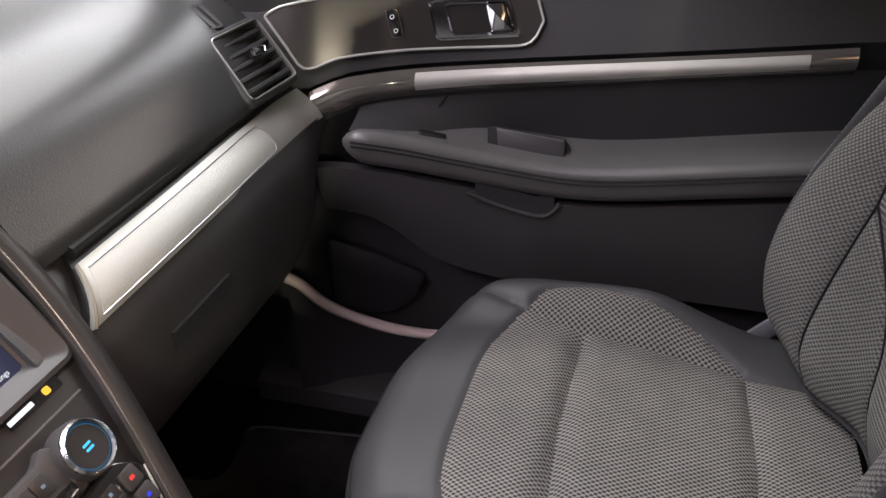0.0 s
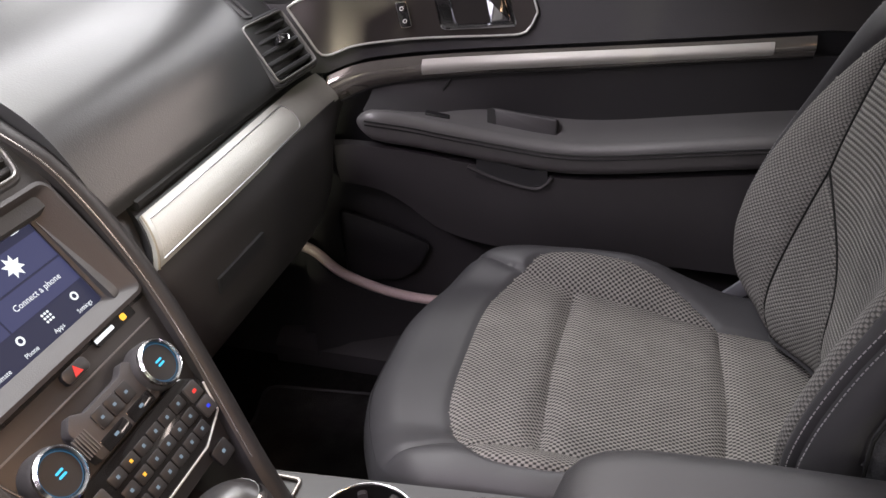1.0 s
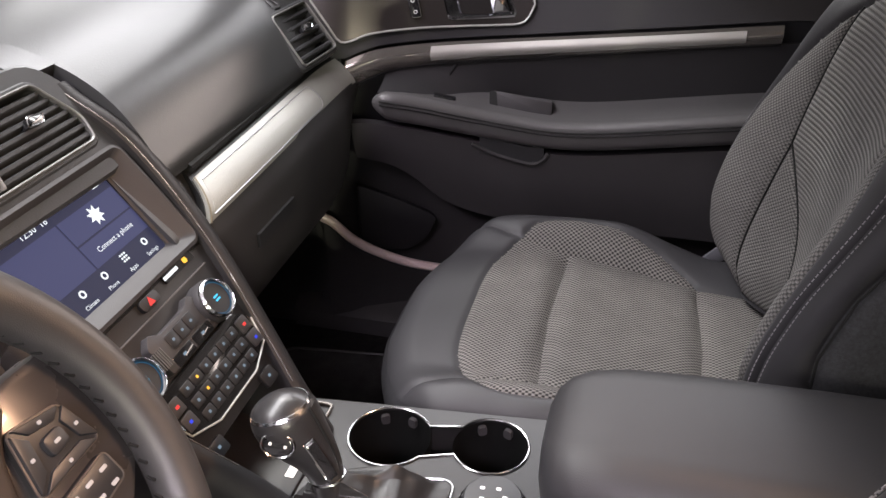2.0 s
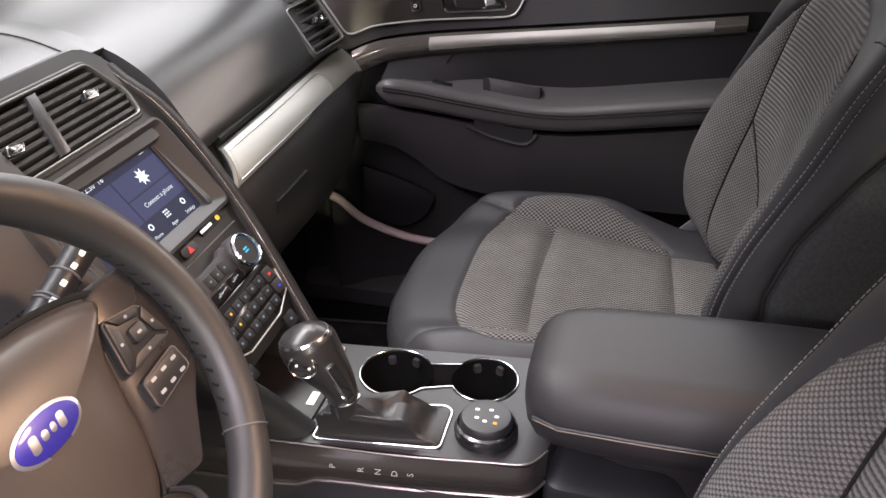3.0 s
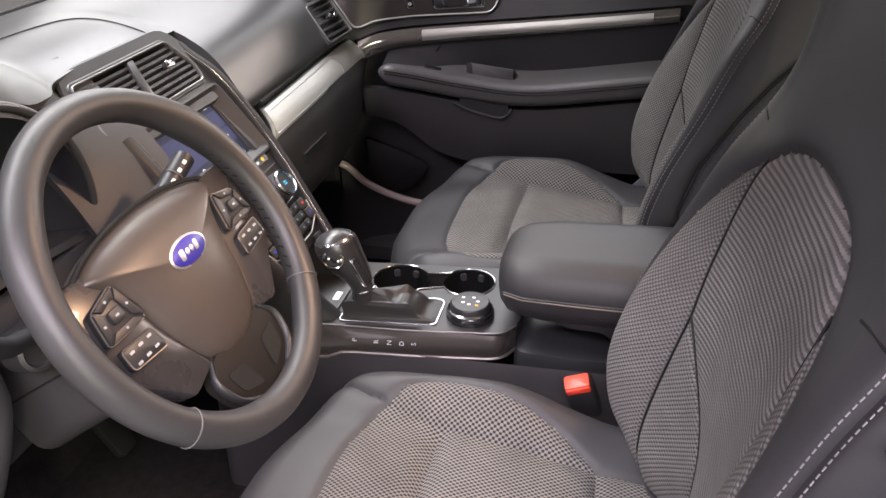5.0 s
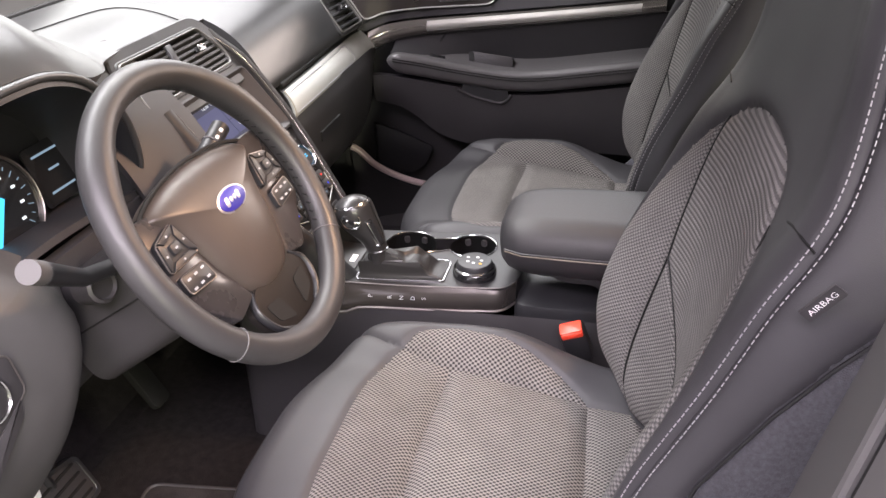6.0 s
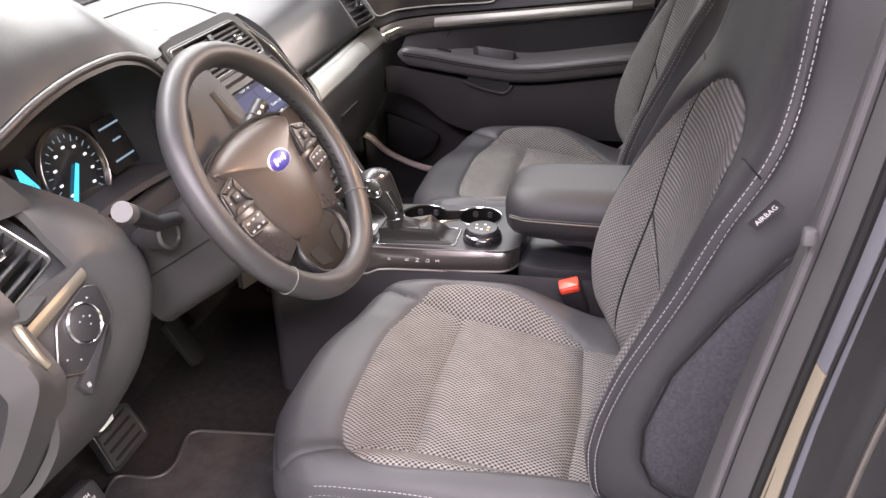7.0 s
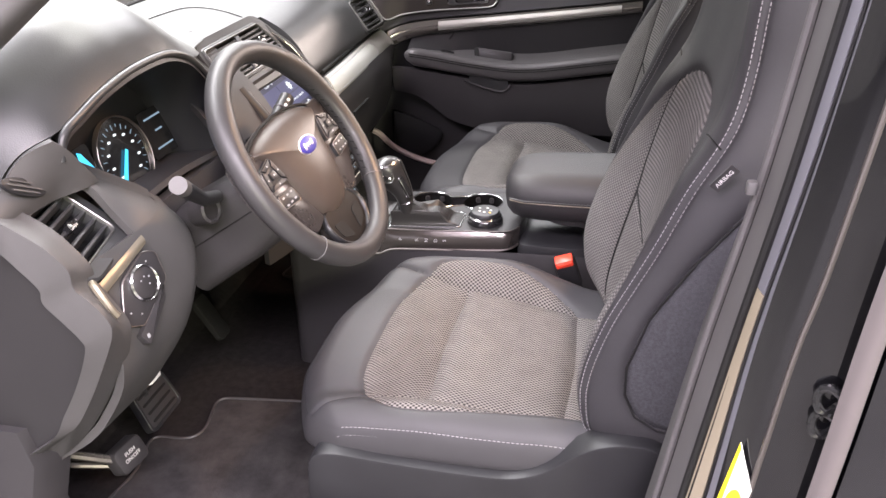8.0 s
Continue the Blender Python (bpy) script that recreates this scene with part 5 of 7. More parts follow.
part("hood_lining", sheet(hood_inner, range(7, len(brow)), np.linspace(0, 1, 6), 0.006), DARK, cluster, "black hood lining")
part("hood_lip", tube(brow[6:], 0.0055, 10), DASH, cluster, "rounded hood lip")
part("cluster_face", block((-0.575, -0.29, 1.02), (-0.562, 0.18, 1.26)), DARK, cluster)
part("cluster_shelf", sheet(lambda y, d: (-0.445 - 0.12 * d, y, 1.055 + 0.02 * math.sin((y + 0.27) / 0.43 * math.pi) * (1 - d) - 0.01 * d), np.linspace(-0.265, 0.16, 16), np.linspace(0, 1, 5), 0.01, -1), PLASTIC, cluster, "dark shelf below the dial")
GAUGE = plane((-0.535, -0.012, 1.106), (0, 1, 0), (-0.28, 0, 0.96))
dial = part("speed_dial", slab(circle(0.066), GAUGE, -0.004, 0.0), GLOSS, cluster, "round black dial")
part("dial_ring", ring_plate(circle(0.068), circle(0.066), GAUGE, -0.004, 0.006), SATIN_DARK, dial)
for i in range(21):
    a = radians(225 - 270 * i / 20)
    lo = 0.046 if i % 2 == 0 else 0.05
    p, q = Vector((math.cos(a), math.sin(a))) * lo, Vector((math.cos(a), math.sin(a))) * 0.055
    part("tick", tube([on(GAUGE, *p, 0.001), on(GAUGE, *q, 0.001)], 0.0006, 4), LIT_DIM, dial)
for i in range(9):
    a = radians(225 - 270 * i / 8)
    part("figure_bar", slab(rounded(0.0070, 0.0036, 0.001, 2), (on(GAUGE, 0.038 * math.cos(a), 0.038 * math.sin(a)), *GAUGE[1:]), 0.0004, 0.001), LIT, dial)
part("needle", slab([(0.006, 0.011), (0.010, 0.007), (-0.033, -0.047), (-0.040, -0.041)], GAUGE, 0.003, 0.0045), LIT_BLUE, dial, "lit blue needle")
for i in range(5):
    part("gear_mark", slab(rounded(0.004, 0.004, 0.001, 2), (on(GAUGE, -0.026 + 0.013 * i, -0.058), *GAUGE[1:]), 0.0004, 0.001), LIT_AMBER if i == 0 else LIT, dial)
INFO = (on(GAUGE, 0.115, 0.005), *GAUGE[1:])
info = part("info_display", slab(rounded(0.085, 0.085, 0.006), INFO, -0.003, 0.0), GLOSS, cluster, "dark display with white rows")
for dy, w in ((0.028, 0.06), (0.004, 0.022), (-0.026, 0.05)):
    part("text_bar", slab(rounded(w, 0.003, 0.001, 2), (on(INFO, 0, dy), *INFO[1:]), 0.0004, 0.001), LIT_DIM, info)
GLOW = (on(GAUGE, -0.089, 0.016), *GAUGE[1:])
glow = part("side_display", slab(rounded(0.038, 0.07, 0.008), GLOW, -0.003, 0.0), GLOSS, cluster, "dark display with blue bars")
part("blue_fan", slab([(-0.018, -0.030), (0.017, -0.028), (0.013, -0.006), (-0.002, 0.024), (-0.010, 0.028)], GLOW, 0.0004, 0.001), LIT_BLUE, glow, "bright blue fan of light")
for i in range(5):
    part("fan_gap", slab([(-0.014 + 0.006 * i, -0.030), (-0.0128 + 0.006 * i, -0.030), (-0.0096 + 0.004 * i, 0.0), (-0.0104 + 0.004 * i, 0.0)], GLOW, 0.0008, 0.0014), SCREEN, glow)

# fascia around the driver's vent and light switch
FASCIA = bend([(1.235, -0.500), (1.215, -0.490), (1.19, -0.484), (1.16, -0.469), (1.14, -0.450), (1.10, -0.404), (1.07, -0.386), (1.03, -0.370), (0.98, -0.358), (0.93, -0.364), (0.88, -0.392), (0.83, -0.432), (0.78, -0.50)][::-1])


SHOULDER = bend([(0.78, -0.21), (0.89, -0.183), (0.93, -0.165), (0.972, -0.140), (1.02, -0.112), (1.061, -0.122), (1.109, -0.167), (1.166, -0.229), (1.209, -0.266), (1.228, -0.282)])


def fascia(z, y):
    """The driver's dash face; it rounds over towards the column along its shoulder."""
    near = 0.010 * max(0.0, (-0.237 - y) / 0.125)
    over = max(0.0, (y - (SHOULDER(z) - 0.055)) / 0.055)
    near -= 0.024 * float(smooth(1.10, 1.16, z) * smooth(-0.28, -0.235, y))
    return (FASCIA(z) - near - 0.026 * min(over, 1.0) ** 2 - 0.06 * max(0.0, over - 1) ** 0.8, y, z)


def face_sheet(z0, z1, start, n, m=16):
    return sheet(lambda z, s: fascia(z, start(z) + (SHOULDER(z) + 0.045 - start(z)) * s), np.linspace(z0, z1, n), np.linspace(0, 1, m), 0.012)


# Paler than the dash skin: light from the open door put into the colour.
part("driver_fascia", face_sheet(0.78, 1.086, lambda z: -0.362, 22, 24), END_TRIM, dashboard, "dark driver's side dash face")
part("fascia_shoulder", face_sheet(1.084, 1.163, lambda z: -0.242, 10, 12), END_TRIM, dashboard, "rounded shoulder of the dash face")


def upper_face(w, s):
    """From the vent's top edge up to the front edge of the dash top."""
    y = -0.43 + (-0.222 - 0.060 * w + 0.43) * s
    fx, fz = BROW(min(y, -0.268))
    fz = max(fz + 0.0005, 1.166)
    return (FASCIA(1.158) + (fx + 0.004 - FASCIA(1.158)) * w ** 1.2 + 0.006 * math.sin(math.pi * w) + 0.024 * float(smooth(-0.29, -0.235, y)) * (1 - w), y, 1.158 + (fz - 1.158) * w)


# Same paler material, again standing in for the door light.
part("fascia_top", sheet(upper_face, np.linspace(0, 1, 9), np.linspace(0, 1, 26), 0.010), END_TRIM, dashboard, "dash face above the vent")
DM = plane((-0.456, -0.338, 1.194), (0, 0.87, -0.48), (-0.35, 0.3, 0.85))
part("side_demister", slab([(0.040 * math.cos(a), 0.012 * math.sin(a)) for a in np.linspace(0, 2 * math.pi, 24, endpoint=False)], DM, 0.0, 0.004, 0.001), DARK, dashboard, "dark side window demister")
for i in range(3):
    part("demister_slat", slab(rounded(0.06 - 0.012 * abs(i - 1), 0.002, 0.0008, 2), (on(DM, 0, -0.006 + 0.006 * i), *DM[1:]), 0.003, 0.0055), GREY_TRIM, dashboard)
# end cap facing the open door
CAP = [(-0.62, 1.205), (-0.52, 1.192), (-0.473, 1.175), (-0.421, 1.148), (-0.393, 1.121), (-0.377, 1.099), (-0.374, 1.078), (-0.352, 1.042), (-0.341, 1.020), (-0.344, 0.996), (-0.366, 0.944), (-0.429, 0.847), (-0.492, 0.785), (-0.60, 0.72)]
BAND_O = [(-0.62, 1.205), (-0.50, 1.190), (-0.455, 1.177), (-0.407, 1.151), (-0.388, 1.136), (-0.372, 1.115), (-0.371, 1.092), (-0.353, 1.074), (-0.336, 1.052), (-0.334, 1.030), (-0.356, 0.984), (-0.400, 0.908), (-0.447, 0.853), (-0.60, 0.74)]
BAND_I = [(-0.62, 1.175), (-0.50, 1.165), (-0.455, 1.142), (-0.433, 1.120), (-0.417, 1.102), (-0.410, 1.090), (-0.411, 1.073), (-0.391, 1.049), (-0.372, 1.025), (-0.370, 1.008), (-0.395, 0.955), (-0.429, 0.900), (-0.468, 0.847), (-0.60, 0.76)]
end_rings = []
for ring, y in ((CAP, -0.350), (CAP, -0.366), (BAND_O, -0.390), (BAND_O, -0.397), (BAND_I, -0.408), (BAND_I, -0.396)):
    end_rings.append([(x, y, z) for x, z in spline(ring, 4)])
part("end_cap", loft(end_rings, False, False), END_TRIM, dashboard, "grey moulded end cap of the dashboard")
part("end_panel", slab(spline(BAND_I, 4), plane((0, -0.398, 0), (1, 0, 0), (0, 0, 1)), -0.02, 0.0), CHEEK_SKIN, dashboard, "dark panel in the end cap")
# light switch
LF_RIM = soften([(-0.062, -0.034), (-0.030, -0.050), (0.044, -0.016), (0.046, 0.026), (0.024, 0.036), (-0.030, 0.018)], 0.008)
LF = plane((-0.361, -0.283, 1.037), (0.10, 1, 0), (-0.28, 0, 0.96))
switch = part("light_switch_plate", slab(soften([(-0.062, -0.034), (-0.030, -0.050), (0.044, -0.016), (0.046, 0.026), (0.024, 0.036), (-0.030, 0.018)], 0.008), LF, -0.004, 0.004, 0.002), PLASTIC, dashboard, "dark light switch plate")
part("plate_edge", tube([on(LF, *p, 0.003) for p in LF_RIM], 0.0012, 6, True), SATIN_DARK, switch)
part("switch_ring", lathe([(0.025, 0.0), (0.0258, 0.008), (0.024, 0.0105), (0.022, 0.008), (0.022, 0.0)], LF, 32), CHROME, switch, "chrome switch ring")
part("switch_knob", lathe([(0.0218, 0.0), (0.0218, 0.0085), (0.019, 0.0105), (0.0, 0.0108)], LF, 32), PLASTIC, switch)
for a, b in ((-0.008, 0.006), (0.0, 0.009), (0.008, 0.005), (0.004, -0.004), (-0.042, -0.024), (-0.026, -0.034), (0.022, 0.022)):
    part("switch_mark", slab(rounded(0.0026, 0.0022, 0.0008, 2), (on(LF, a, b), *LF[1:]), 0.011 if abs(a) < 0.02 and b > -0.01 else 0.004, 0.0113 if abs(a) < 0.02 and b > -0.01 else 0.0045), GREY_MARK, switch)
part("switch_trim", sheet(lambda s, h: on(LF, -0.074 + 0.11 * s, 0.016 + 0.026 * s + (0.017 - 0.003 * s) * h, 0.004 + 0.003 * math.sin(math.pi * h)), np.linspace(0, 1, 10), np.linspace(0, 1, 5), 0.004), GILT, dashboard, "satin gold-tinted trim strip")
part("switch_trim_end", tube(spline([on(LF, -0.074, 0.040, 0.004), (-0.369, -0.364, 1.078), (-0.352, -0.367, 1.050), (-0.346, -0.364, 1.036)], 5), 0.0052, 8), GILT, dashboard)
part("button_pad", slab(soften([(-0.046, -0.058), (-0.036, -0.078), (0.026, -0.038), (0.034, -0.018)], 0.004), LF, -0.012, 0.005, 0.002), PLASTIC, dashboard)
part("button_mark", slab(rounded(0.005, 0.006, 0.001, 2), (on(LF, -0.034, -0.064), *LF[1:]), 0.005, 0.0056), GREY_MARK, dashboard)
part("bonnet_release", block((-0.452, -0.222, 0.812), (-0.428, -0.190, 0.828), 0.004), WHITE, dashboard, "pale bonnet release lever")
# knee panel and inner fascia between column and stack
KNEE = bend([(0, -0.44, 1.06), (1, -0.435, 1.0), (2, -0.43, 0.94), (3, -0.45, 0.88), (4, -0.50, 0.83), (5, -0.60, 0.80)])
part("knee_panel", sheet(lambda t, y: (KNEE(t)[0], y, KNEE(t)[1]), np.linspace(0, 5, 16), np.linspace(-0.25, 0.30, 12), 0.02), PLASTIC, dashboard, "dark knee panel under the column")
INNER = bend([(1.235, -0.556), (1.20, -0.506), (1.16, -0.464), (1.12, -0.428), (1.04, -0.383), (0.96, -0.355), (0.90, -0.345), (0.84, -0.345)][::-1])
part("inner_fascia", sheet(lambda z, s: (INNER(z) - 0.03 * (1 - s) ** 2 - 0.012, 0.135 + 0.165 * s, z), np.linspace(0.84, 1.230, 26), np.linspace(0, 1, 10), 0.012), PLASTIC, dashboard, "dark panel beside the column")
part("fascia_crease", tube([(INNER(z) - 0.0135, 0.215 + 0.05 * (1.20 - z), z) for z in np.linspace(0.93, 1.20, 20)], 0.0014, 6), RUBBER, dashboard)
for i in range(4):
    part("slot", tube([(INNER(1.06) - 0.004, 0.175 + 0.007 * i, 1.052), (INNER(1.082) - 0.004, 0.175 + 0.007 * i, 1.075)], 0.002, 6), RUBBER, dashboard)

IG = plane((-0.352, -0.088, 1.057), (0.25, 0.97, 0), (-0.3, 0.1, 0.95))
part("ignition_ring", lathe([(0.021, -0.03), (0.021, 0.002), (0.017, 0.005), (0.0145, 0.001), (0.0, 0.001)], IG, 24), PLASTIC, column, "round ignition barrel")

# ---------------------------------------------------------------- pedals and mats
brake = thing("brake_pedal", "black ribbed rubber brake pedal", "pedal", (-0.60, 0.01, 0.60))
BP = plane((-0.605, 0.008, 0.585), (0, 1, 0), (-0.45, 0, 0.89))
part("pedal_pad", slab(soften([(-0.052, -0.045), (0.056, -0.045), (0.056, 0.03), (-0.04, 0.05)], 0.014), BP, -0.012, 0.004, 0.004), PLASTIC, brake)
part("pedal_rim", ring_plate(soften([(-0.054, -0.047), (0.058, -0.047), (0.058, 0.032), (-0.042, 0.052)], 0.014), soften([(-0.047, -0.040), (0.051, -0.040), (0.051, 0.025), (-0.036, 0.044)], 0.012), BP, -0.012, 0.006), DARK, brake)
for i in range(4):
    part("pedal_rib", slab(rounded(0.08, 0.005, 0.002, 2), (on(BP, 0.004, -0.03 + 0.018 * i), *BP[1:]), 0.003, 0.007, 0.001), RUBBER, brake)
part("pedal_arm", tube(spline([(-0.615, 0.0, 0.60), (-0.66, 0.0, 0.72), (-0.70, 0.0, 0.90)], 5), 0.010, 8), DARK, brake)
accel = thing("accelerator_pedal", "slim black accelerator pedal", "pedal", (-0.60, 0.27, 0.60))
AP = plane((-0.60, 0.262, 0.62), (0, 1, 0), (-0.5, 0, 0.86))
part("pedal_pad", slab(rounded(0.045, 0.11, 0.012), AP, -0.01, 0.004, 0.003), RUBBER, accel)
park = thing("parking_brake_pedal", "grey parking brake pedal with white lettering", "pedal", (-0.55, -0.17, 0.60))
PP = plane((-0.535, -0.178, 0.617), (0.15, 1, 0), (-0.35, 0, 0.9))
part("pedal_pad", slab(rounded(0.068, 0.05, 0.012), PP, -0.02, 0.006, 0.008), PLASTIC, park)
for i, word in enumerate(("PUSH", "ON/OFF")):
    lettering(word, (on(PP, -0.002, 0.008 - 0.011 * i), *PP[1:]), 0.0075, WHITE, park, lift=0.0068)
part("pedal_arm", tube([(-0.545, -0.20, 0.622), (-0.60, -0.24, 0.66), (-0.68, -0.27, 0.75)], 0.008, 8), SMOKED, park)
part("pedal_rod", tube([(-0.55, -0.19, 0.60), (-0.62, -0.23, 0.625), (-0.70, -0.26, 0.70)], 0.006, 8), SMOKED, park)


def floor_mat(x0, x1, y0, y1, label):
    ob = thing("floor_mat", label, "floor mat", ((x0 + x1) / 2, (y0 + y1) / 2, FLOOR_Z), "floor mats")
    pl = plane((0, 0, FLOOR_Z), (1, 0, 0), (0, 1, 0))
    out = soften([(x0 - 0.11, y0), (x1, y0), (x1, y1), (-0.34, y1 - 0.006), (x0 - 0.035, y1 - 0.028), (x0 - 0.012, y1 - 0.13), (x0 - 0.03, y1 - 0.162), (x0 - 0.11, y1 - 0.164), (x0 - 0.085, y1 - 0.27)], 0.03, 6)
    part("mat", slab(out, pl, 0.002, 0.012, 0.004), MAT, ob)
    part("binding", tube([on(pl, *p, 0.012) for p in out], 0.003, 6, True), PLASTIC, ob, "stitched mat edge")
    return ob


floor_mat(-0.50, 0.0, -0.27, 0.150, "dark grey carpet mat before the driver's seat")
floor_mat(-0.50, 0.0, 0.64, 1.02, "dark carpet mat before the passenger seat")

# ---------------------------------------------------------------- centre console
console = thing("centre_console", "dark centre console with cup holders, gear lever and trim", "console", (0.1, 0.42, FLOOR_Z))
part("console_body", loft([[(x, y, z) for x, y in soften([(-0.42, 0.30 + d), (0.62, 0.33 + d), (0.62, 0.545 - d), (-0.42, 0.535 - d)], 0.03)] for z, d in ((FLOOR_Z + 0.002, -0.012), (0.70, -0.006), (0.79, 0.0), (0.806, 0.004))], True, False), PLASTIC, console, "moulded console side")
# Black material puts the shadow behind the deck into the colour.
part("console_shoulder", loft([[(x, y, z) for x, y in soften([(0.066 + e, 0.340 + e), (0.61, 0.335 + e), (0.61, 0.545 - e), (0.066 + e, 0.545 - e)], 0.02)] for z, e in ((0.66, 0.0), (0.80, 0.0), (0.812, 0.003), (0.816, 0.012))]), DARK, console, "moulding behind the deck, darkened for the shadow there")
CT = plane((0, 0, 0.840), (1, 0, 0), (0, 1, 0))
deck_out = soften([(-0.34, 0.312), (0.055, 0.342), (0.075, 0.40), (0.075, 0.540), (-0.34, 0.50)], 0.02)
CUPS = [((-0.139, 0.468), 0.0465), ((-0.027, 0.479), 0.0425)]


def cup_outline():
    """Both wells and the channel between them, as one outline."""
    out = []
    for (c, r), (a0, a1) in zip(CUPS, ((32, 328), (212, 508))):
        out += [(c[0] + r * math.cos(radians(a0 + (a1 - a0) * i / 30)), c[1] + r * math.sin(radians(a0 + (a1 - a0) * i / 30))) for i in range(31)]
    return out


wells = cup_outline()


def deck_with_hole(outer, hole, pl, low, high):
    """A plate with an opening: rays from the opening's middle tie the two outlines."""
    c = np.mean(hole, 0)
    o, h = by_angle(outer, 96, c), by_angle(hole, 96, c)
    rings = [[on(pl, *p, z) for p in r] for r, z in ((h, low), (h, high), (o, high), (o, low))]
    return loft(rings, True, False)


part("console_deck", deck_with_hole([tuple(p) for p in deck_out], wells, CT, -0.035, 0.0), DECK, console, "gloss dark console deck")
part("cup_rim", tube([on(CT, *p, 0.0008) for p in wells], 0.0015, 8, True), CHROME, console, "chrome rim round both cup wells")
for (c, r) in CUPS:
    pl = (on(CT, *c), *CT[1:])
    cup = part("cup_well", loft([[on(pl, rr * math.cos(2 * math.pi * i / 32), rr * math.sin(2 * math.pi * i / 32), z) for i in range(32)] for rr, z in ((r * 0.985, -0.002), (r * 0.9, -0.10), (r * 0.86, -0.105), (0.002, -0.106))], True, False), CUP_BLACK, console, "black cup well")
    for a in (70, 115, 250):
        part("grip_tab", slab(rounded(0.010, 0.012, 0.003, 2), plane(on(pl, r * 0.93 * math.cos(radians(a)), r * 0.93 * math.sin(radians(a)), -0.012), (-math.sin(radians(a)), math.cos(radians(a)), 0), (0, 0, 1)), -0.003, 0.003, 0.001), PLASTIC, cup)
# rubber gaiter in a chrome frame
frame_out = soften([(-0.200, 0.328), (-0.050, 0.345), (-0.050, 0.412), (-0.062, 0.420), (-0.200, 0.392)], 0.008)
part("gaiter_frame", ring_plate(frame_out, inset(frame_out, 0.0032), CT, -0.004, 0.003, 0.0008), CHROME, console, "chrome gaiter frame")
base = [Vector((*p, 0.843)) for p in inset(frame_out, 0.004)]
neck = Vector((-0.1610, 0.3505, 0.892))
rings = []
for t in np.linspace(0, 1, 26):
    ring = []
    for p in base:
        a = math.atan2(p.y - 0.366, p.x + 0.125)
        r = 0.0175
        top = neck + Vector((r * math.cos(a), r * 0.92 * math.sin(a), -0.25 * r * math.cos(a)))
        q = p.lerp(top, t)
        q.z = p.z + (top.z - p.z) * t ** 1.35 + 0.010 * math.sin(math.pi * min(1.0, t * 1.3)) * max(0.0, 1 - t * 0.8)
        bell = math.sin(math.pi * t) * (1 - 0.5 * t)
        fold = math.sin(5 * a + 5 * t + 1.3 * math.sin(2 * a)) * 0.0060 + noise.noise(Vector((p.x * 42, p.y * 42, t * 4.5))) * 0.016
        q += Vector((0.5 * math.cos(a), 0.5 * math.sin(a), 1.0)) * fold * bell
        ring.append(q)
    rings.append(ring)
part("gaiter_floor", slab(inset(frame_out, 0.004), CT, 0.001, 0.0026), GAITER, console)
part("gaiter", loft(rings), GAITER, console, "folded black leather gaiter")
# deck trim on the driver's side
edge_line = spline([(-0.34, 0.310), (-0.19, 0.320), (-0.095, 0.326), (0.002, 0.338), (0.048, 0.346), (0.068, 0.372)], 6)
fall = bend([(-0.34, 0.785), (-0.215, 0.785), (-0.185, 0.797), (0.03, 0.800), (0.07, 0.803)])
rows = []
for t in np.linspace(0, 1, 7):
    rows.append([(x, y - 0.012 * t - 0.003 * math.sin(math.pi * t), 0.838 + (fall(x) + 0.006 - 0.838) * t) for x, y in edge_line])
part("side_trim", loft(rows, False, False), TRIM_DARK, console, "smoked metallic side trim with gear letters")
part("trim_edge", tube([(x, y, 0.8400) for x, y in edge_line], 0.0012, 6), SATIN_DARK, console)
part("trim_edge_low", tube([(x, y - 0.014, fall(x) + 0.004) for x, y in edge_line], 0.0022, 6), SATIN_DARK, console)
for word, x in (("P", -0.168), ("R", -0.135), ("N", -0.115), ("D", -0.096), ("S", -0.078)):
    yy = float(np.interp(x, [p[0] for p in edge_line], [p[1] for p in edge_line]))
    lettering(word, plane((x, yy - 0.008, 0.822), (0, 0.33, 0.94), (-1, -0.1, 0)), 0.0075, GREY_MARK, console, "gear_letter", 0.0035)
tray = soften([(-0.335, 0.325), (-0.210, 0.335), (-0.208, 0.47), (-0.335, 0.46)], 0.012)
part("tray_lid", slab(tray, CT, -0.004, 0.004, 0.002), DECK, console, "satin storage lid")
part("lid_mark", slab(rounded(0.010, 0.024, 0.001, 2), (on(CT, -0.222, 0.392), *CT[1:]), 0.0042, 0.0048), WHITE, console)
part("key_slot", ring_plate(rounded(0.035, 0.03, 0.006), rounded(0.028, 0.022, 0.004), (on(CT, -0.235, 0.487), *CT[1:]), 0, 0.004), SMOKED, console)

lever = thing("gear_lever", "black leather gear lever with chrome cap and button", "gear lever", (-0.165, 0.35, 0.85))
axis_pts = spline([(-0.162, 0.351, 0.868), (-0.164, 0.350, 0.895), (-0.172, 0.348, 0.920), (-0.187, 0.346, 0.945), (-0.198, 0.345, 0.966), (-0.203, 0.345, 0.986)], 8)
SWELL = bend([(0, 0.0150), (0.2, 0.0175), (0.4, 0.0225), (0.6, 0.0300), (0.75, 0.0325), (0.88, 0.0290), (0.96, 0.0190), (1.0, 0.0060)])
radii = [SWELL(i / (len(axis_pts) - 1)) for i in range(len(axis_pts))]
cut_at = int(len(axis_pts) * 0.80)
part("grip", tube(axis_pts[:cut_at + 1], radii[:cut_at + 1], 26, False, 0.88), GRIP, lever, "glossy leather grip")
part("grip_crown", tube(axis_pts[cut_at:], radii[cut_at:], 26, False, 0.88), GRIP, lever)
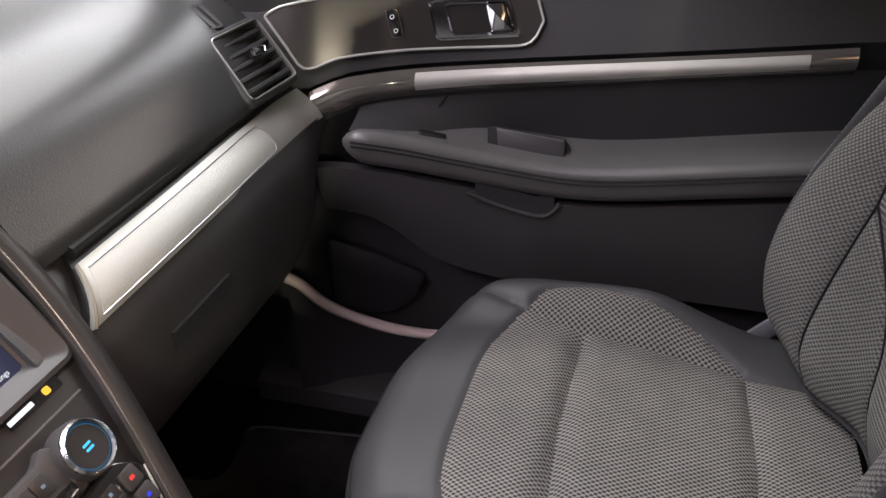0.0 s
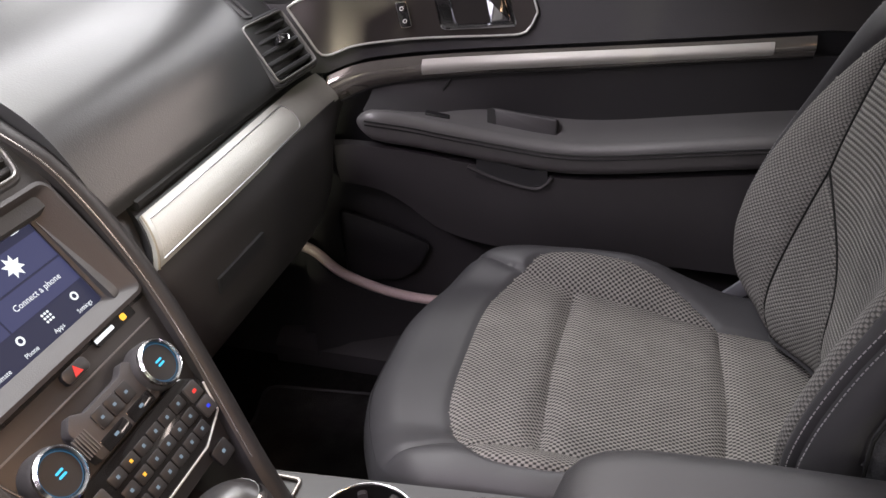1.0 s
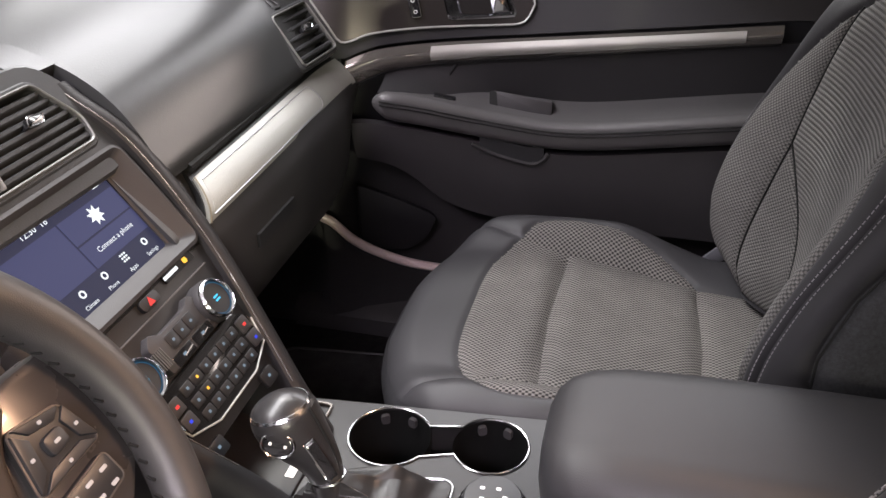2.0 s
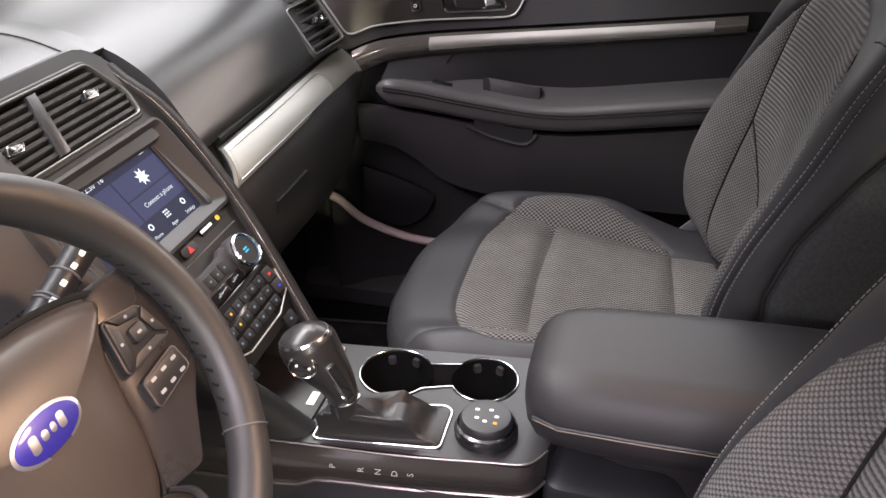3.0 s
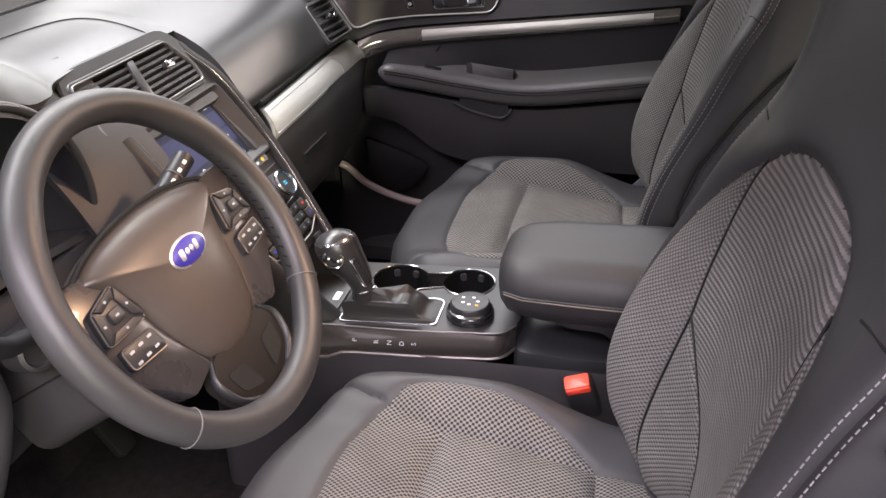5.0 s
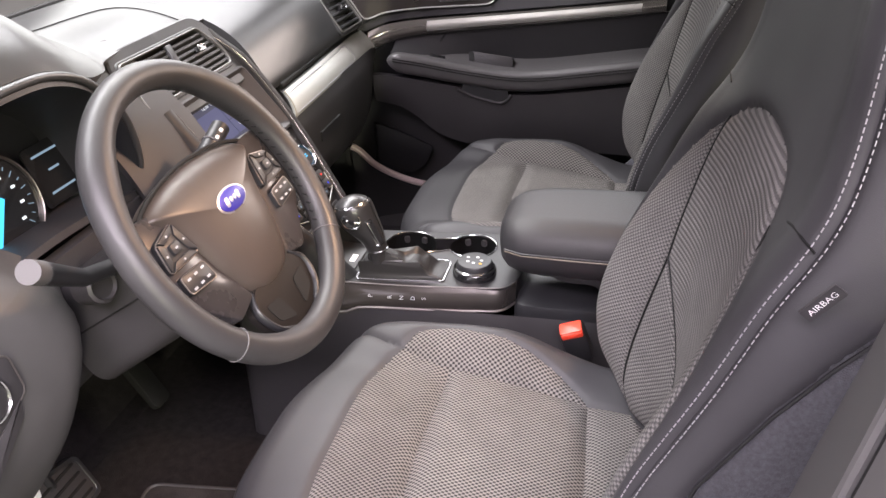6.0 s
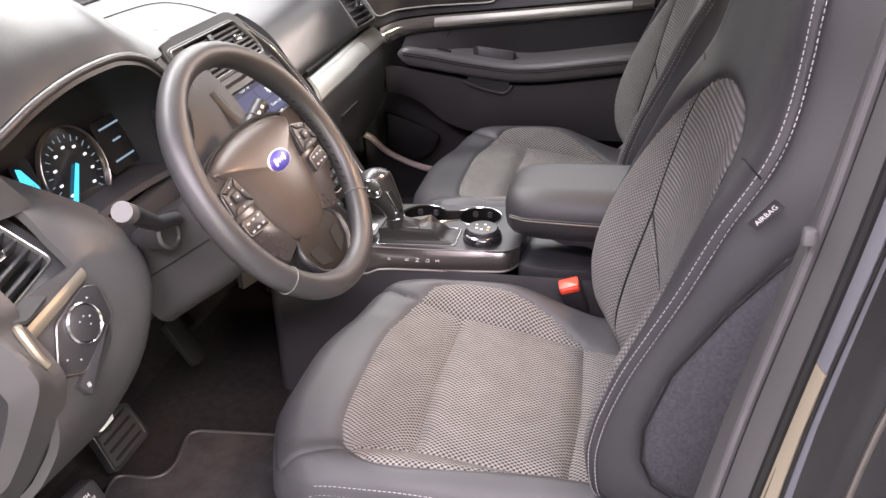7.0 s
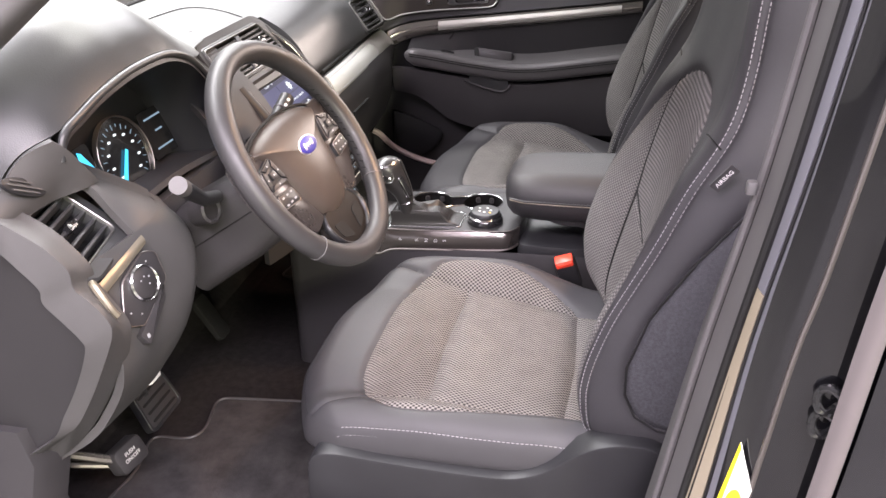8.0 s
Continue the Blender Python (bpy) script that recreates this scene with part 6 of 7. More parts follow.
part("chrome_inlay", tube(axis_pts[cut_at + 3:cut_at + 5], [r * 1.012 for r in radii[cut_at + 3:cut_at + 5]], 26, False, 0.88), CHROME, lever, "narrow chrome inlay over the grip")
part("grip_seam", tube([Vector(p) + Vector((0.012, -0.001, 0.008)).normalized() * r * 0.99 for p, r in zip(axis_pts[6:cut_at], radii[6:cut_at])], 0.0012, 5), RUBBER, lever)
part("collar_ring", tube([Vector((-0.1636, 0.3502, 0.891)) + Vector((0.0178 * math.cos(a), 0.0162 * math.sin(a), 0.003 * math.cos(a))) for a in np.linspace(0, 2 * math.pi, 24, endpoint=False)], 0.0015, 6, True), CHROME, lever)
BT = plane((-0.192, 0.3160, 0.955), (0.93, 0.15, -0.25), (0.2, 0.42, 0.87))
part("side_button_ring", ring_plate([(x, y * 0.78) for x, y in circle(0.0165, 28)], [(x, y * 0.78) for x, y in circle(0.0140, 28)], BT, -0.006, 0.0022), CHROME, lever, "chrome button ring")
part("side_button", slab([(x, y * 0.78) for x, y in circle(0.0139, 28)], BT, -0.008, 0.001, 0.001), GLOSS, lever)
for s in (-1, 1):
    part("button_mark", slab(rounded(0.003, 0.003, 0.001, 2), (on(BT, 0.007 * s, 0.0), *BT[1:]), 0.001, 0.0015), WHITE, lever)
part("thumb_release", slab(rounded(0.010, 0.048, 0.004), plane((-0.161, 0.3285, 0.930), (0.75, -0.62, 0.2), (-0.42, -0.05, 0.9)), -0.008, 0.002, 0.002), GLOSS, lever)
part("release_edge", tube([on(plane((-0.161, 0.3285, 0.930), (0.75, -0.62, 0.2), (-0.42, -0.05, 0.9)), *p, 0.002) for p in rounded(0.0105, 0.0485, 0.004)], 0.0009, 5, True), CHROME, lever)

DIAL = (Vector((-0.006, 0.386, 0.840)), *CT[1:])
mode = thing("drive_mode_dial", "round black drive mode dial with lit marks", "dial", (-0.006, 0.386, 0.84))
part("dial_base", lathe([(0.037, 0.0), (0.037, 0.008), (0.034, 0.012)], DIAL, 36), GLOSS, mode)
part("dial_ring", lathe([(0.034, 0.010), (0.0345, 0.014), (0.032, 0.016), (0.031, 0.012)], DIAL, 36), CHROME, mode)
part("dial_knob", lathe([(0.031, 0.010), (0.0305, 0.021), (0.028, 0.0245), (0.025, 0.025), (0.0, 0.025)], DIAL, 36), DARK, mode)
for a, b, lit in ((-0.012, 0.008, 0), (0.004, 0.010, 0), (0.012, 0.0, 0), (-0.010, -0.006, 0), (0.0, -0.010, 0), (0.012, -0.011, 1)):
    part("dial_mark", slab(rounded(0.0048, 0.0036, 0.001, 2), (on(DIAL, a, b), *DIAL[1:]), 0.0251, 0.0256), LIT_AMBER if lit else WHITE, mode)

# padded armrest, a rounded bolster with a seam along its side
armrest = thing("console_armrest", "padded dark leather-look armrest lid on the console", "armrest", (0.25, 0.42, 0.84))
rings = []
for x, w, h, cy in ((0.036, 0.04, 0.02, 0.425), (0.038, 0.09, 0.045, 0.425), (0.044, 0.135, 0.066, 0.424), (0.056, 0.168, 0.083, 0.423), (0.075, 0.188, 0.094, 0.424), (0.11, 0.20, 0.101, 0.426), (0.18, 0.206, 0.104, 0.428), (0.30, 0.210, 0.104, 0.43), (0.45, 0.210, 0.100, 0.432), (0.58, 0.208, 0.096, 0.434)):
    rings.append([(x, cy + a, 0.911 + b) for a, b in rounded(w, h, min(w, h) * 0.495, 9)])
part("pad", loft(rings), ARM_PAD, armrest)
part("seam", tube([(x, y, 0.917) for x, y in ((0.052, 0.337), (0.08, 0.3255), (0.16, 0.3232), (0.30, 0.3232), (0.45, 0.3258))], 0.0018, 6), DARK, armrest)
part("seam_stitch", tube([(x, y, 0.9135) for x, y in ((0.052, 0.3375), (0.08, 0.3258), (0.16, 0.3234), (0.30, 0.3234), (0.45, 0.3260))], 0.0010, 5), BEIGE, armrest)
# Dark skin carries the shadow below the armrest lid.
part("bin", slab(soften([(0.058, 0.905), (0.60, 0.905), (0.60, 0.66), (0.30, 0.70), (0.20, 0.862), (0.15, 0.860), (0.085, 0.888)], 0.02), plane((0, 0.345, 0), (1, 0, 0), (0, 0, 1)), -0.17, 0.004, 0.006), DOOR_SKIN, armrest, "console bin under the lid, darkened for its shadow")

# ---------------------------------------------------------------- buckle
buckle = thing("seat_belt_buckle", "black seat belt buckle with red button", "buckle", (0.175, 0.285, 0.74))
BK = plane((0.176, 0.285, 0.79), (0.94, 0.1, 0.3), (-0.25, -0.3, 0.92))
part("buckle_body", slab(rounded(0.040, 0.075, 0.008), BK, -0.012, 0.012, 0.004), DARK, buckle)
part("release_button", slab(rounded(0.034, 0.012, 0.003), (on(BK, 0, 0.033), *BK[1:]), 0.010, 0.015, 0.003), RED, buckle, "red release button")
part("button_top", slab(rounded(0.034, 0.022, 0.003), plane(on(BK, 0, 0.0385, 0.002), BK[1], -BK[3]), -0.002, 0.003, 0.001), RED, buckle)
part("buckle_stem", tube([on(BK, 0, -0.03), (0.20, 0.275, 0.66), (0.22, 0.27, 0.60)], 0.010, 8), DARK, buckle)

# ---------------------------------------------------------------- passenger door
DOOR_Y = bend([(-0.55, 1.02), (-0.45, 1.045), (-0.40, 1.06), (-0.33, 1.095), (-0.25, 1.13), (-0.15, 1.155), (0.0, 1.165), (0.25, 1.166), (0.55, 1.166)])
door = thing("passenger_door", "dark grey passenger door panel with silver trim and padded armrest", "car door", (0.0, 1.17, 0.6))


def door_panel(name, low, high, off_low, off_high, x0, x1, mat, label="", nx=34, nz=8, thick=0.006, bow=0.0):
    def point(x, t):
        return (x, DOOR_Y(x) + off_low + (off_high - off_low) * t - bow * math.sin(math.pi * t), low(x) + (high(x) - low(x)) * t)
    return part(name, sheet(point, np.linspace(x0, x1, nx), np.linspace(0, 1, nz), thick), mat, door, label)


def flat(z):
    return lambda x: z


belt_low = bend([(-0.40, 1.026), (-0.377, 1.034), (-0.332, 1.051), (-0.275, 1.057), (-0.216, 1.060), (-0.065, 1.072), (0.148, 1.096), (0.30, 1.114)])
belt_high = bend([(-0.40, 1.068), (-0.357, 1.084), (-0.316, 1.089), (-0.274, 1.091), (-0.142, 1.097), (0.076, 1.117), (0.30, 1.142)])
ridge = bend([(-0.36, 1.042), (-0.328, 1.035), (-0.268, 1.019), (-0.198, 1.001), (-0.126, 0.988), (-0.052, 0.980), (0.022, 0.983), (0.16, 1.002), (0.243, 1.014), (0.36, 1.028)])
lower_edge = bend([(-0.37, 0.915), (-0.317, 0.893), (-0.282, 0.864), (-0.238, 0.820), (-0.166, 0.789), (-0.083, 0.780), (0.35, 0.775)])
part("door_shell", sheet(lambda x, z: (x, DOOR_Y(x) + 0.030, z), np.linspace(-0.52, 0.52, 20), np.linspace(0.52, 1.26, 12), 0.03), DARK, door, "dark door shell")
door_panel("upper_panel", lambda x: belt_high(x) + 0.004, flat(1.245), 0.004, 0.050, -0.50, 0.36, DOOR_SKIN, "grained upper door panel")
part("insert_panel", sheet(lambda x, t: (x, DOOR_Y(x) + 0.012 * (1 - t) - 0.062 * float(smooth(0.10, 0.33, -x)) * (1 - t) ** 1.5, ridge(x) - 0.01 + (belt_low(x) + 0.007 - ridge(x)) * t), np.linspace(-0.335, 0.335, 40), np.linspace(0, 1, 10), 0.006), DOOR_SKIN, door, "padded dark insert panel")
door_panel("belt_trim", belt_low, belt_high, -0.006, -0.004, -0.392, 0.285, BELT, "smoked metallic belt trim", 60, 15, 0.008, 0.009)
part("belt_end", tube([(-0.3915, DOOR_Y(-0.3915) - 0.0065 - 0.009 * math.sin(math.pi * t), belt_low(-0.3915) + (belt_high(-0.3915) - belt_low(-0.3915)) * t) for t in np.linspace(0, 1, 12)], 0.0013, 5), GILT, door)
door_panel("belt_inlay", lambda x: belt_low(x) + 0.006, lambda x: belt_high(x) - 0.004, -0.0120, -0.0100, -0.262, 0.232, DULL_SILVER, "dotted silver inlay", 50, 9, 0.002, 0.0055)
part("belt_gap", tube([(x, DOOR_Y(x) - 0.003, belt_low(x) - 0.003) for x in np.linspace(-0.39, 0.285, 40)], 0.0028, 6), RUBBER, door)
part("insert_seam", tube([(-0.223, DOOR_Y(-0.223) - 0.001, 1.055), (-0.235, DOOR_Y(-0.235) - 0.002, 1.036), (-0.250, DOOR_Y(-0.25) - 0.004, 1.010)], 0.0026, 6), RUBBER, door)
# panel with the latch handle
plate_low = bend([(-0.447, 1.166), (-0.42, 1.131), (-0.397, 1.103), (-0.357, 1.112), (-0.295, 1.116), (-0.217, 1.117), (-0.143, 1.119), (-0.115, 1.124), (-0.103, 1.140), (-0.100, 1.150)])
plate_high = bend([(-0.447, 1.168), (-0.43, 1.178), (-0.35, 1.190), (-0.25, 1.196), (-0.15, 1.196), (-0.115, 1.186), (-0.100, 1.152)])


def up_lean(z):
    return 0.050 * max(0.0, z - 1.10) / 0.145


part("handle_plate", sheet(lambda x, t: (x, DOOR_Y(x) - 0.004 + up_lean(plate_low(x) + (plate_high(x) - plate_low(x)) * t), plate_low(x) + (plate_high(x) - plate_low(x)) * t), np.linspace(-0.447, -0.100, 50), np.linspace(0, 1, 8), 0.008), TRIM_DARK, door, "glossy smoked handle plate")
outline = [(x, plate_low(x)) for x in np.linspace(-0.447, -0.100, 50)] + [(x, plate_high(x)) for x in np.linspace(-0.100, -0.447, 40)]
part("plate_edge", tube([(x, DOOR_Y(x) - 0.006 + up_lean(z), z) for x, z in outline], 0.0019, 6, True), SATIN, door, "thin satin edge")


def door_plane(x, z, off=0.0):
    d = 0.01
    return plane((x, DOOR_Y(x) + off + up_lean(z), z), (2 * d, DOOR_Y(x + d) - DOOR_Y(x - d), 0), (0, 0.3, 0.95))


HP = door_plane(-0.19, 1.15, -0.004)
bezel = soften([(-0.066, 0.026), (-0.050, -0.026), (0.064, -0.022), (0.044, 0.026)], 0.008)
opening = soften([(-0.040, 0.020), (-0.028, -0.017), (0.026, -0.016), (0.052, -0.014), (0.038, 0.021)], 0.005)
part("handle_bezel", ring_plate(by_angle(bezel, 72), by_angle(opening, 72), HP, -0.002, 0.008, 0.003), HANDLE_CHROME, door, "chrome handle bezel")
# Thin dark plate paints the shade inside the handle opening.
part("handle_shade", slab(opening, HP, 0.001, 0.003), MATTE_BLACK, door, "flat dark plate for the shaded handle hollow")
part("pull_lever", slab(soften([(0.012, 0.021), (0.022, -0.016), (0.052, -0.014), (0.036, 0.022)], 0.004), HP, 0.003, 0.010, 0.003), HANDLE_CHROME, door, "chrome pull lever")
LK = door_plane(-0.293, 1.149, -0.004)
part("lock_switch", slab(soften([(-0.012, 0.017), (-0.002, -0.018), (0.013, -0.017), (0.003, 0.018)], 0.004), LK, 0, 0.005, 0.001), GLOSS, door, "gloss black lock switch")
part("lock_edge", tube([on(LK, *p, 0.005) for p in soften([(-0.0125, 0.0175), (-0.002, -0.0185), (0.0135, -0.0175), (0.003, 0.0185)], 0.004)], 0.0009, 5, True), CHROME, door)
for s in (-1, 1):
    part("lock_mark", ring_plate(circle(0.0030, 12), circle(0.0021, 12), (on(LK, -0.003 * s, 0.009 * s), *LK[1:]), 0.0045, 0.0055, 0.0001), WHITE, door)
# armrest
sec = [(0.012, 0.010), (-0.02, 0.004), (-0.048, 0.001), (-0.064, 0.0), (-0.073, -0.004), (-0.0765, -0.012), (-0.076, -0.026), (-0.072, -0.042), (-0.060, -0.051), (-0.03, -0.055), (0.012, -0.060)]
sec = [tuple(p) for p in spline(sec, 3)]
rings = []
for x in np.r_[-0.345, -0.343, -0.338, -0.33, -0.32, np.linspace(-0.30, 0.34, 30)]:
    g = min(1.0, ((x + 0.3455) / 0.03) ** 0.5) if x < -0.3155 else 1.0
    sink = 0.034 * float(smooth(0.16, 0.33, -x))
    rings.append([(x, DOOR_Y(x) + a * (0.55 + 0.45 * g), ridge(x) - 0.03 + (b + 0.03) * g - (0.5 * sink * min(1.0, max(0.0, (a + 0.060) / 0.04)) if b > -0.002 else 0.0)) for a, b in sec])
part("door_armrest", loft(rings), DOOR_PAD, door, "padded armrest with dark piping")
for d in (0.0, 0.006):
    part("armrest_piping", tube([(x, DOOR_Y(x) - 0.0778 + 0.004 * (x < -0.33), ridge(x) - 0.0140 - d) for x in np.linspace(-0.325, 0.33, 50)], 0.0014, 5), RUBBER, door)
GC = plane((-0.107, DOOR_Y(-0.107) - 0.030, ridge(-0.107) + 0.010), (1, 0.05, (ridge(-0.06) - ridge(-0.16)) / 0.10), (0.0, 0.35, 0.94))
cup = part("pull_cup", slab(soften([(-0.052, -0.014), (0.050, -0.014), (0.050, 0.013), (-0.052, 0.013)], 0.004), GC, -0.03, 0.008, 0.003), PLASTIC, door, "moulded pull cup on the armrest")
# Flat dark patch stands for the shaded inside of the cup.
part("cup_mouth_shade", slab(soften([(-0.056, -0.012), (-0.042, -0.012), (-0.046, 0.012), (-0.058, 0.012)], 0.003), GC, -0.02, 0.0088), RUBBER, cup)
part("window_switch", slab(rounded(0.038, 0.014, 0.003), plane((-0.235, DOOR_Y(-0.235) - 0.040, ridge(-0.235) - 0.004), (1, 0.25, -0.25), (-0.25, 1, 0)), -0.006, 0.006, 0.002), GLOSS, door, "window switch")
door_panel("lower_panel", lower_edge, lambda x: ridge(x) - 0.060, -0.046, -0.062, -0.372, 0.36, PLASTIC, "moulded lower door panel", 40, 8, 0.02, 0.004)
lip = spline([(x, DOOR_Y(x) - 0.064, z) for x, z in ((-0.185, 0.934), (-0.141, 0.914), (-0.086, 0.901), (-0.067, 0.908), (-0.056, 0.922))], 5)
part("recess_lip", tube(lip, 0.004, 8), PLASTIC, door, "lip of the hand recess")
# Dark sheet on the panel paints the shade of the hand recess.
part("recess_shade", sheet(lambda x, t: (x, DOOR_Y(x) - 0.066, 0.905 + 0.012 * abs(x + 0.09) / 0.09 + (0.026 + 0.01 * abs(x + 0.09) / 0.09) * t), np.linspace(-0.172, -0.064, 10), np.linspace(0, 1, 4), 0.004), DARK, door)
# Darker than the panel above: shade of the recess put into the colour.
door_panel("speaker_zone", flat(0.56), lambda x: lower_edge(x) + 0.02, 0.004, 0.012, -0.47, 0.36, DOOR_SKIN, "lower door moulding, darkened for its recessed shade", 20, 5)
grille = soften([(-0.394, 0.85), (-0.323, 0.812), (-0.256, 0.768), (-0.278, 0.722), (-0.312, 0.703), (-0.39, 0.72)], 0.015)
SG = plane((-0.33, DOOR_Y(-0.33) - 0.006, 0.78), (1, 0.45, 0), (0, 0, 1))
part("speaker_grille", slab([((x + 0.33) * 1.08, z - 0.78) for x, z in grille], SG, -0.006, 0.006, 0.004), DARK, door, "speaker grille panel")
bar_line = [(-0.44, 0.80), (-0.421, 0.787), (-0.389, 0.749), (-0.345, 0.714), (-0.298, 0.688), (-0.248, 0.672), (-0.18, 0.664), (0.0, 0.66), (0.30, 0.66)]
part("pocket_rim", tube(spline([(x, DOOR_Y(x) - 0.035, z) for x, z in bar_line], 5), 0.0085, 10), RIM_HIGHLIGHT, door, "rounded map pocket rim, coloured as its pink highlight")
pz = bend(bar_line)
# Pocket wall darkened likewise for the recess shade.
door_panel("map_pocket", flat(0.575), lambda x: pz(x), -0.028, -0.034, -0.44, 0.30, DOOR_SKIN, "map pocket wall", 20, 5)
tagged(part("sill_far", loft([[(x, 1.02 + a, 0.55 + b) for a, b in ((0.0, 0.0), (0.0, 0.035), (0.02, 0.05), (0.10, 0.052), (0.2, 0.03), (0.2, -0.02))] for x in np.linspace(-0.52, 0.5, 6)]), PLASTIC), "dark plastic sill trim below the passenger door", "sill", "", "structure")
tagged(part("kick_panel_far", loft([[(-0.99, 1.10, z), (-0.50, 1.095, z), (-0.44, 1.09, z), (-0.44, 1.26, z), (-0.99, 1.26, z)] for z in (FLOOR_Z - 0.02, 0.80, 1.06)]), PLASTIC), "dark kick panel between dashboard and passenger door", "panel", "", "structure")
tagged(part("dash_cheek_far", loft([[(-0.41, 1.075, z), (-0.43, 1.26, z), (-0.99, 1.26, z), (-0.99, 1.075, z)] for z in (1.0, 1.08, 1.12)]), DARK), "dark filler beside the passenger end of the dashboard", "panel", "", "structure")
tweeter = thing("tweeter_grille", "small dark grille on the dashboard's corner", "grille", (-0.463, 0.945, 1.176))
part("grille", slab(soften([(-0.03, -0.02), (0.03, -0.025), (0.035, 0.02), (-0.02, 0.025)], 0.008), plane((-0.486, 0.958, 1.187), (0.25, 1, 0), (-0.80, 0.2, 0.55)), -0.010, 0.002, 0.002), DARK, tweeter)
for i in range(4):
    part("grille_bar", slab(rounded(0.003, 0.036, 0.001, 2), plane((-0.489 + 0.00325 * i, 0.940 + 0.013 * i, 1.187), (0.25, 1, 0), (-0.80, 0.2, 0.55)), 0.0, 0.0035), PLASTIC, tweeter)

# outboard recliner cover of the passenger seat
anchor = thing("seat_belt_anchor", "pale grey belt anchor strap beside the passenger seat", "strap", (0.22, 1.085, 0.70))
for outline in ([(0.203, 0.738), (0.240, 0.778), (0.256, 0.758), (0.222, 0.726)], [(0.230, 0.722), (0.260, 0.740), (0.264, 0.731), (0.238, 0.712)]):
    part("strap", slab(soften(outline, 0.004), plane((0, 1.10, 0), (1, 0, 0), (0, 0, 1)), -0.006, 0.0, 0.001), PRIMER, anchor)

# airbag tag on the driver's seat
TG = plane((0.372, -0.268, 1.228), (0.62, 0.0, 0.785), (-0.785, -0.10, 0.60))
tag = thing("airbag_tag", "small dark cloth tag with white letters on the seat side", "tag", (0.372, -0.268, 1.228))
part("tag_cloth", slab(rounded(0.032, 0.0125, 0.001, 2), TG, -0.001, 0.0012), PLASTIC, tag)
lettering("AIRBAG", TG, 0.0052, WHITE, tag, "tag_lettering", 0.0014)

# ---------------------------------------------------------------- centre pillar and rear door
pillar_b = thing("centre_pillar", "grey trimmed centre pillar with rubber seal and painted outer face", "pillar", (0.38, -0.45, 0.6), "", "structure")


def run(points):
    """x over z along a seam of the pillar, carried on straight beyond its ends."""
    (x0, z0), (x1, z1) = points[0], points[-1]
    f = bend([(0.45, x0 - (z0 - 0.45) * (points[1][0] - x0) / (points[1][1] - z0))] + [(z, x) for x, z in points] + [(1.80, x1 + (1.80 - z1) * 0.11)])
    return f


TRIM_L = run([(0.320, 0.909), (0.345, 1.072), (0.389, 1.301)])
BEAD = run([(0.338, 0.957), (0.359, 1.108), (0.393, 1.320)])
GAP = run([(0.359, 1.002), (0.378, 1.142), (0.406, 1.338)])
FLANGE = run([(0.376, 1.022), (0.389, 1.156), (0.416, 1.346)])
EDGE = run([(0.382, 1.028), (0.393, 1.160), (0.4175, 1.348)])
RIDGE = run([(0.408, 1.04), (0.421, 1.171), (0.432, 1.240)])


def strip(name, fa, ya, fb, yb, z0, z1, mat, label="", bow=0.0, n=30):
    return part(name, sheet(lambda z, t: (fa(z) + (fb(z) - fa(z)) * t, ya + (yb - ya) * t - bow * math.sin(math.pi * t), z), np.linspace(z0, z1, n), np.linspace(0, 1, 7), 0.004, -1), mat, pillar_b, label)


def bead(name, f, y, r, mat, label="", z0=0.50, z1=1.78):
    return part(name, tube([(f(z), y, z) for z in np.linspace(z0, z1, 44)], r, 8), mat, pillar_b, label)


strip("inner_trim", lambda z: TRIM_L(z) + 0.02, -0.31, BEAD, -0.400, 0.50, 1.78, GREY_TRIM, "grey pillar trim")
bead("trim_bead", BEAD, -0.401, 0.0045, GREY_TRIM, "rounded edge bead")
bead("trim_groove", lambda z: BEAD(z) + 0.004, -0.4065, 0.0015, RUBBER)
strip("front_trim", lambda z: BEAD(z) + 0.003, -0.406, lambda z: GAP(z) - 0.002, -0.447, 0.50, 1.78, GREY_TRIM, "grey pillar trim", 0.008)
bead("seal", GAP, -0.450, 0.0045, RUBBER, "black rubber door seal")
strip("flange", lambda z: GAP(z) + 0.003, -0.453, lambda z: FLANGE(z) - 0.002, -0.468, 0.50, 1.200, BEIGE, "waxed beige body flange", 0.001)
strip("flange_upper", lambda z: GAP(z) + 0.003, -0.453, lambda z: FLANGE(z) - 0.002, -0.468, 1.201, 1.78, PRIMER, "grey primed body flange", 0.001)
bead("flange_line", lambda z: GAP(z) + 0.005, -0.4565, 0.0009, RUBBER)
bead("flange_seam", FLANGE, -0.470, 0.0016, RUBBER)
strip("flange_edge", lambda z: FLANGE(z) + 0.0015, -0.470, EDGE, -0.477, 0.50, 1.78, PRIMER, "thin grey body edge")
strip("painted_face", EDGE, -0.478, lambda z: RIDGE(z) + 0.002, -0.500, 0.50, 1.78, PAINT, "gloss black painted pillar face", 0.004)
# Dull metal bead stands for the highlight on the paint fold.
bead("ridge_highlight", RIDGE, -0.5015, 0.0028, SATIN_DARK, "pale bead for the highlight along the painted fold")
strip("painted_side", lambda z: RIDGE(z) + 0.002, -0.502, lambda z: RIDGE(z) + 0.085, -0.512, 0.50, 1.78, PAINT, "gloss black painted pillar side", 0.003)
part("trim_hook", block((0.374, -0.413, 1.272), (0.384, -0.402, 1.284), 0.003), GREY_TRIM, pillar_b, "pale hook on the trim edge")
sticker = thing("tyre_sticker", "yellow and white sticker on the painted pillar", "sticker", (0.39, -0.50, 1.0))
SK = plane((0.393, -0.4985, 0.992), (1, -0.72, 0), (0.10, 0, 1))
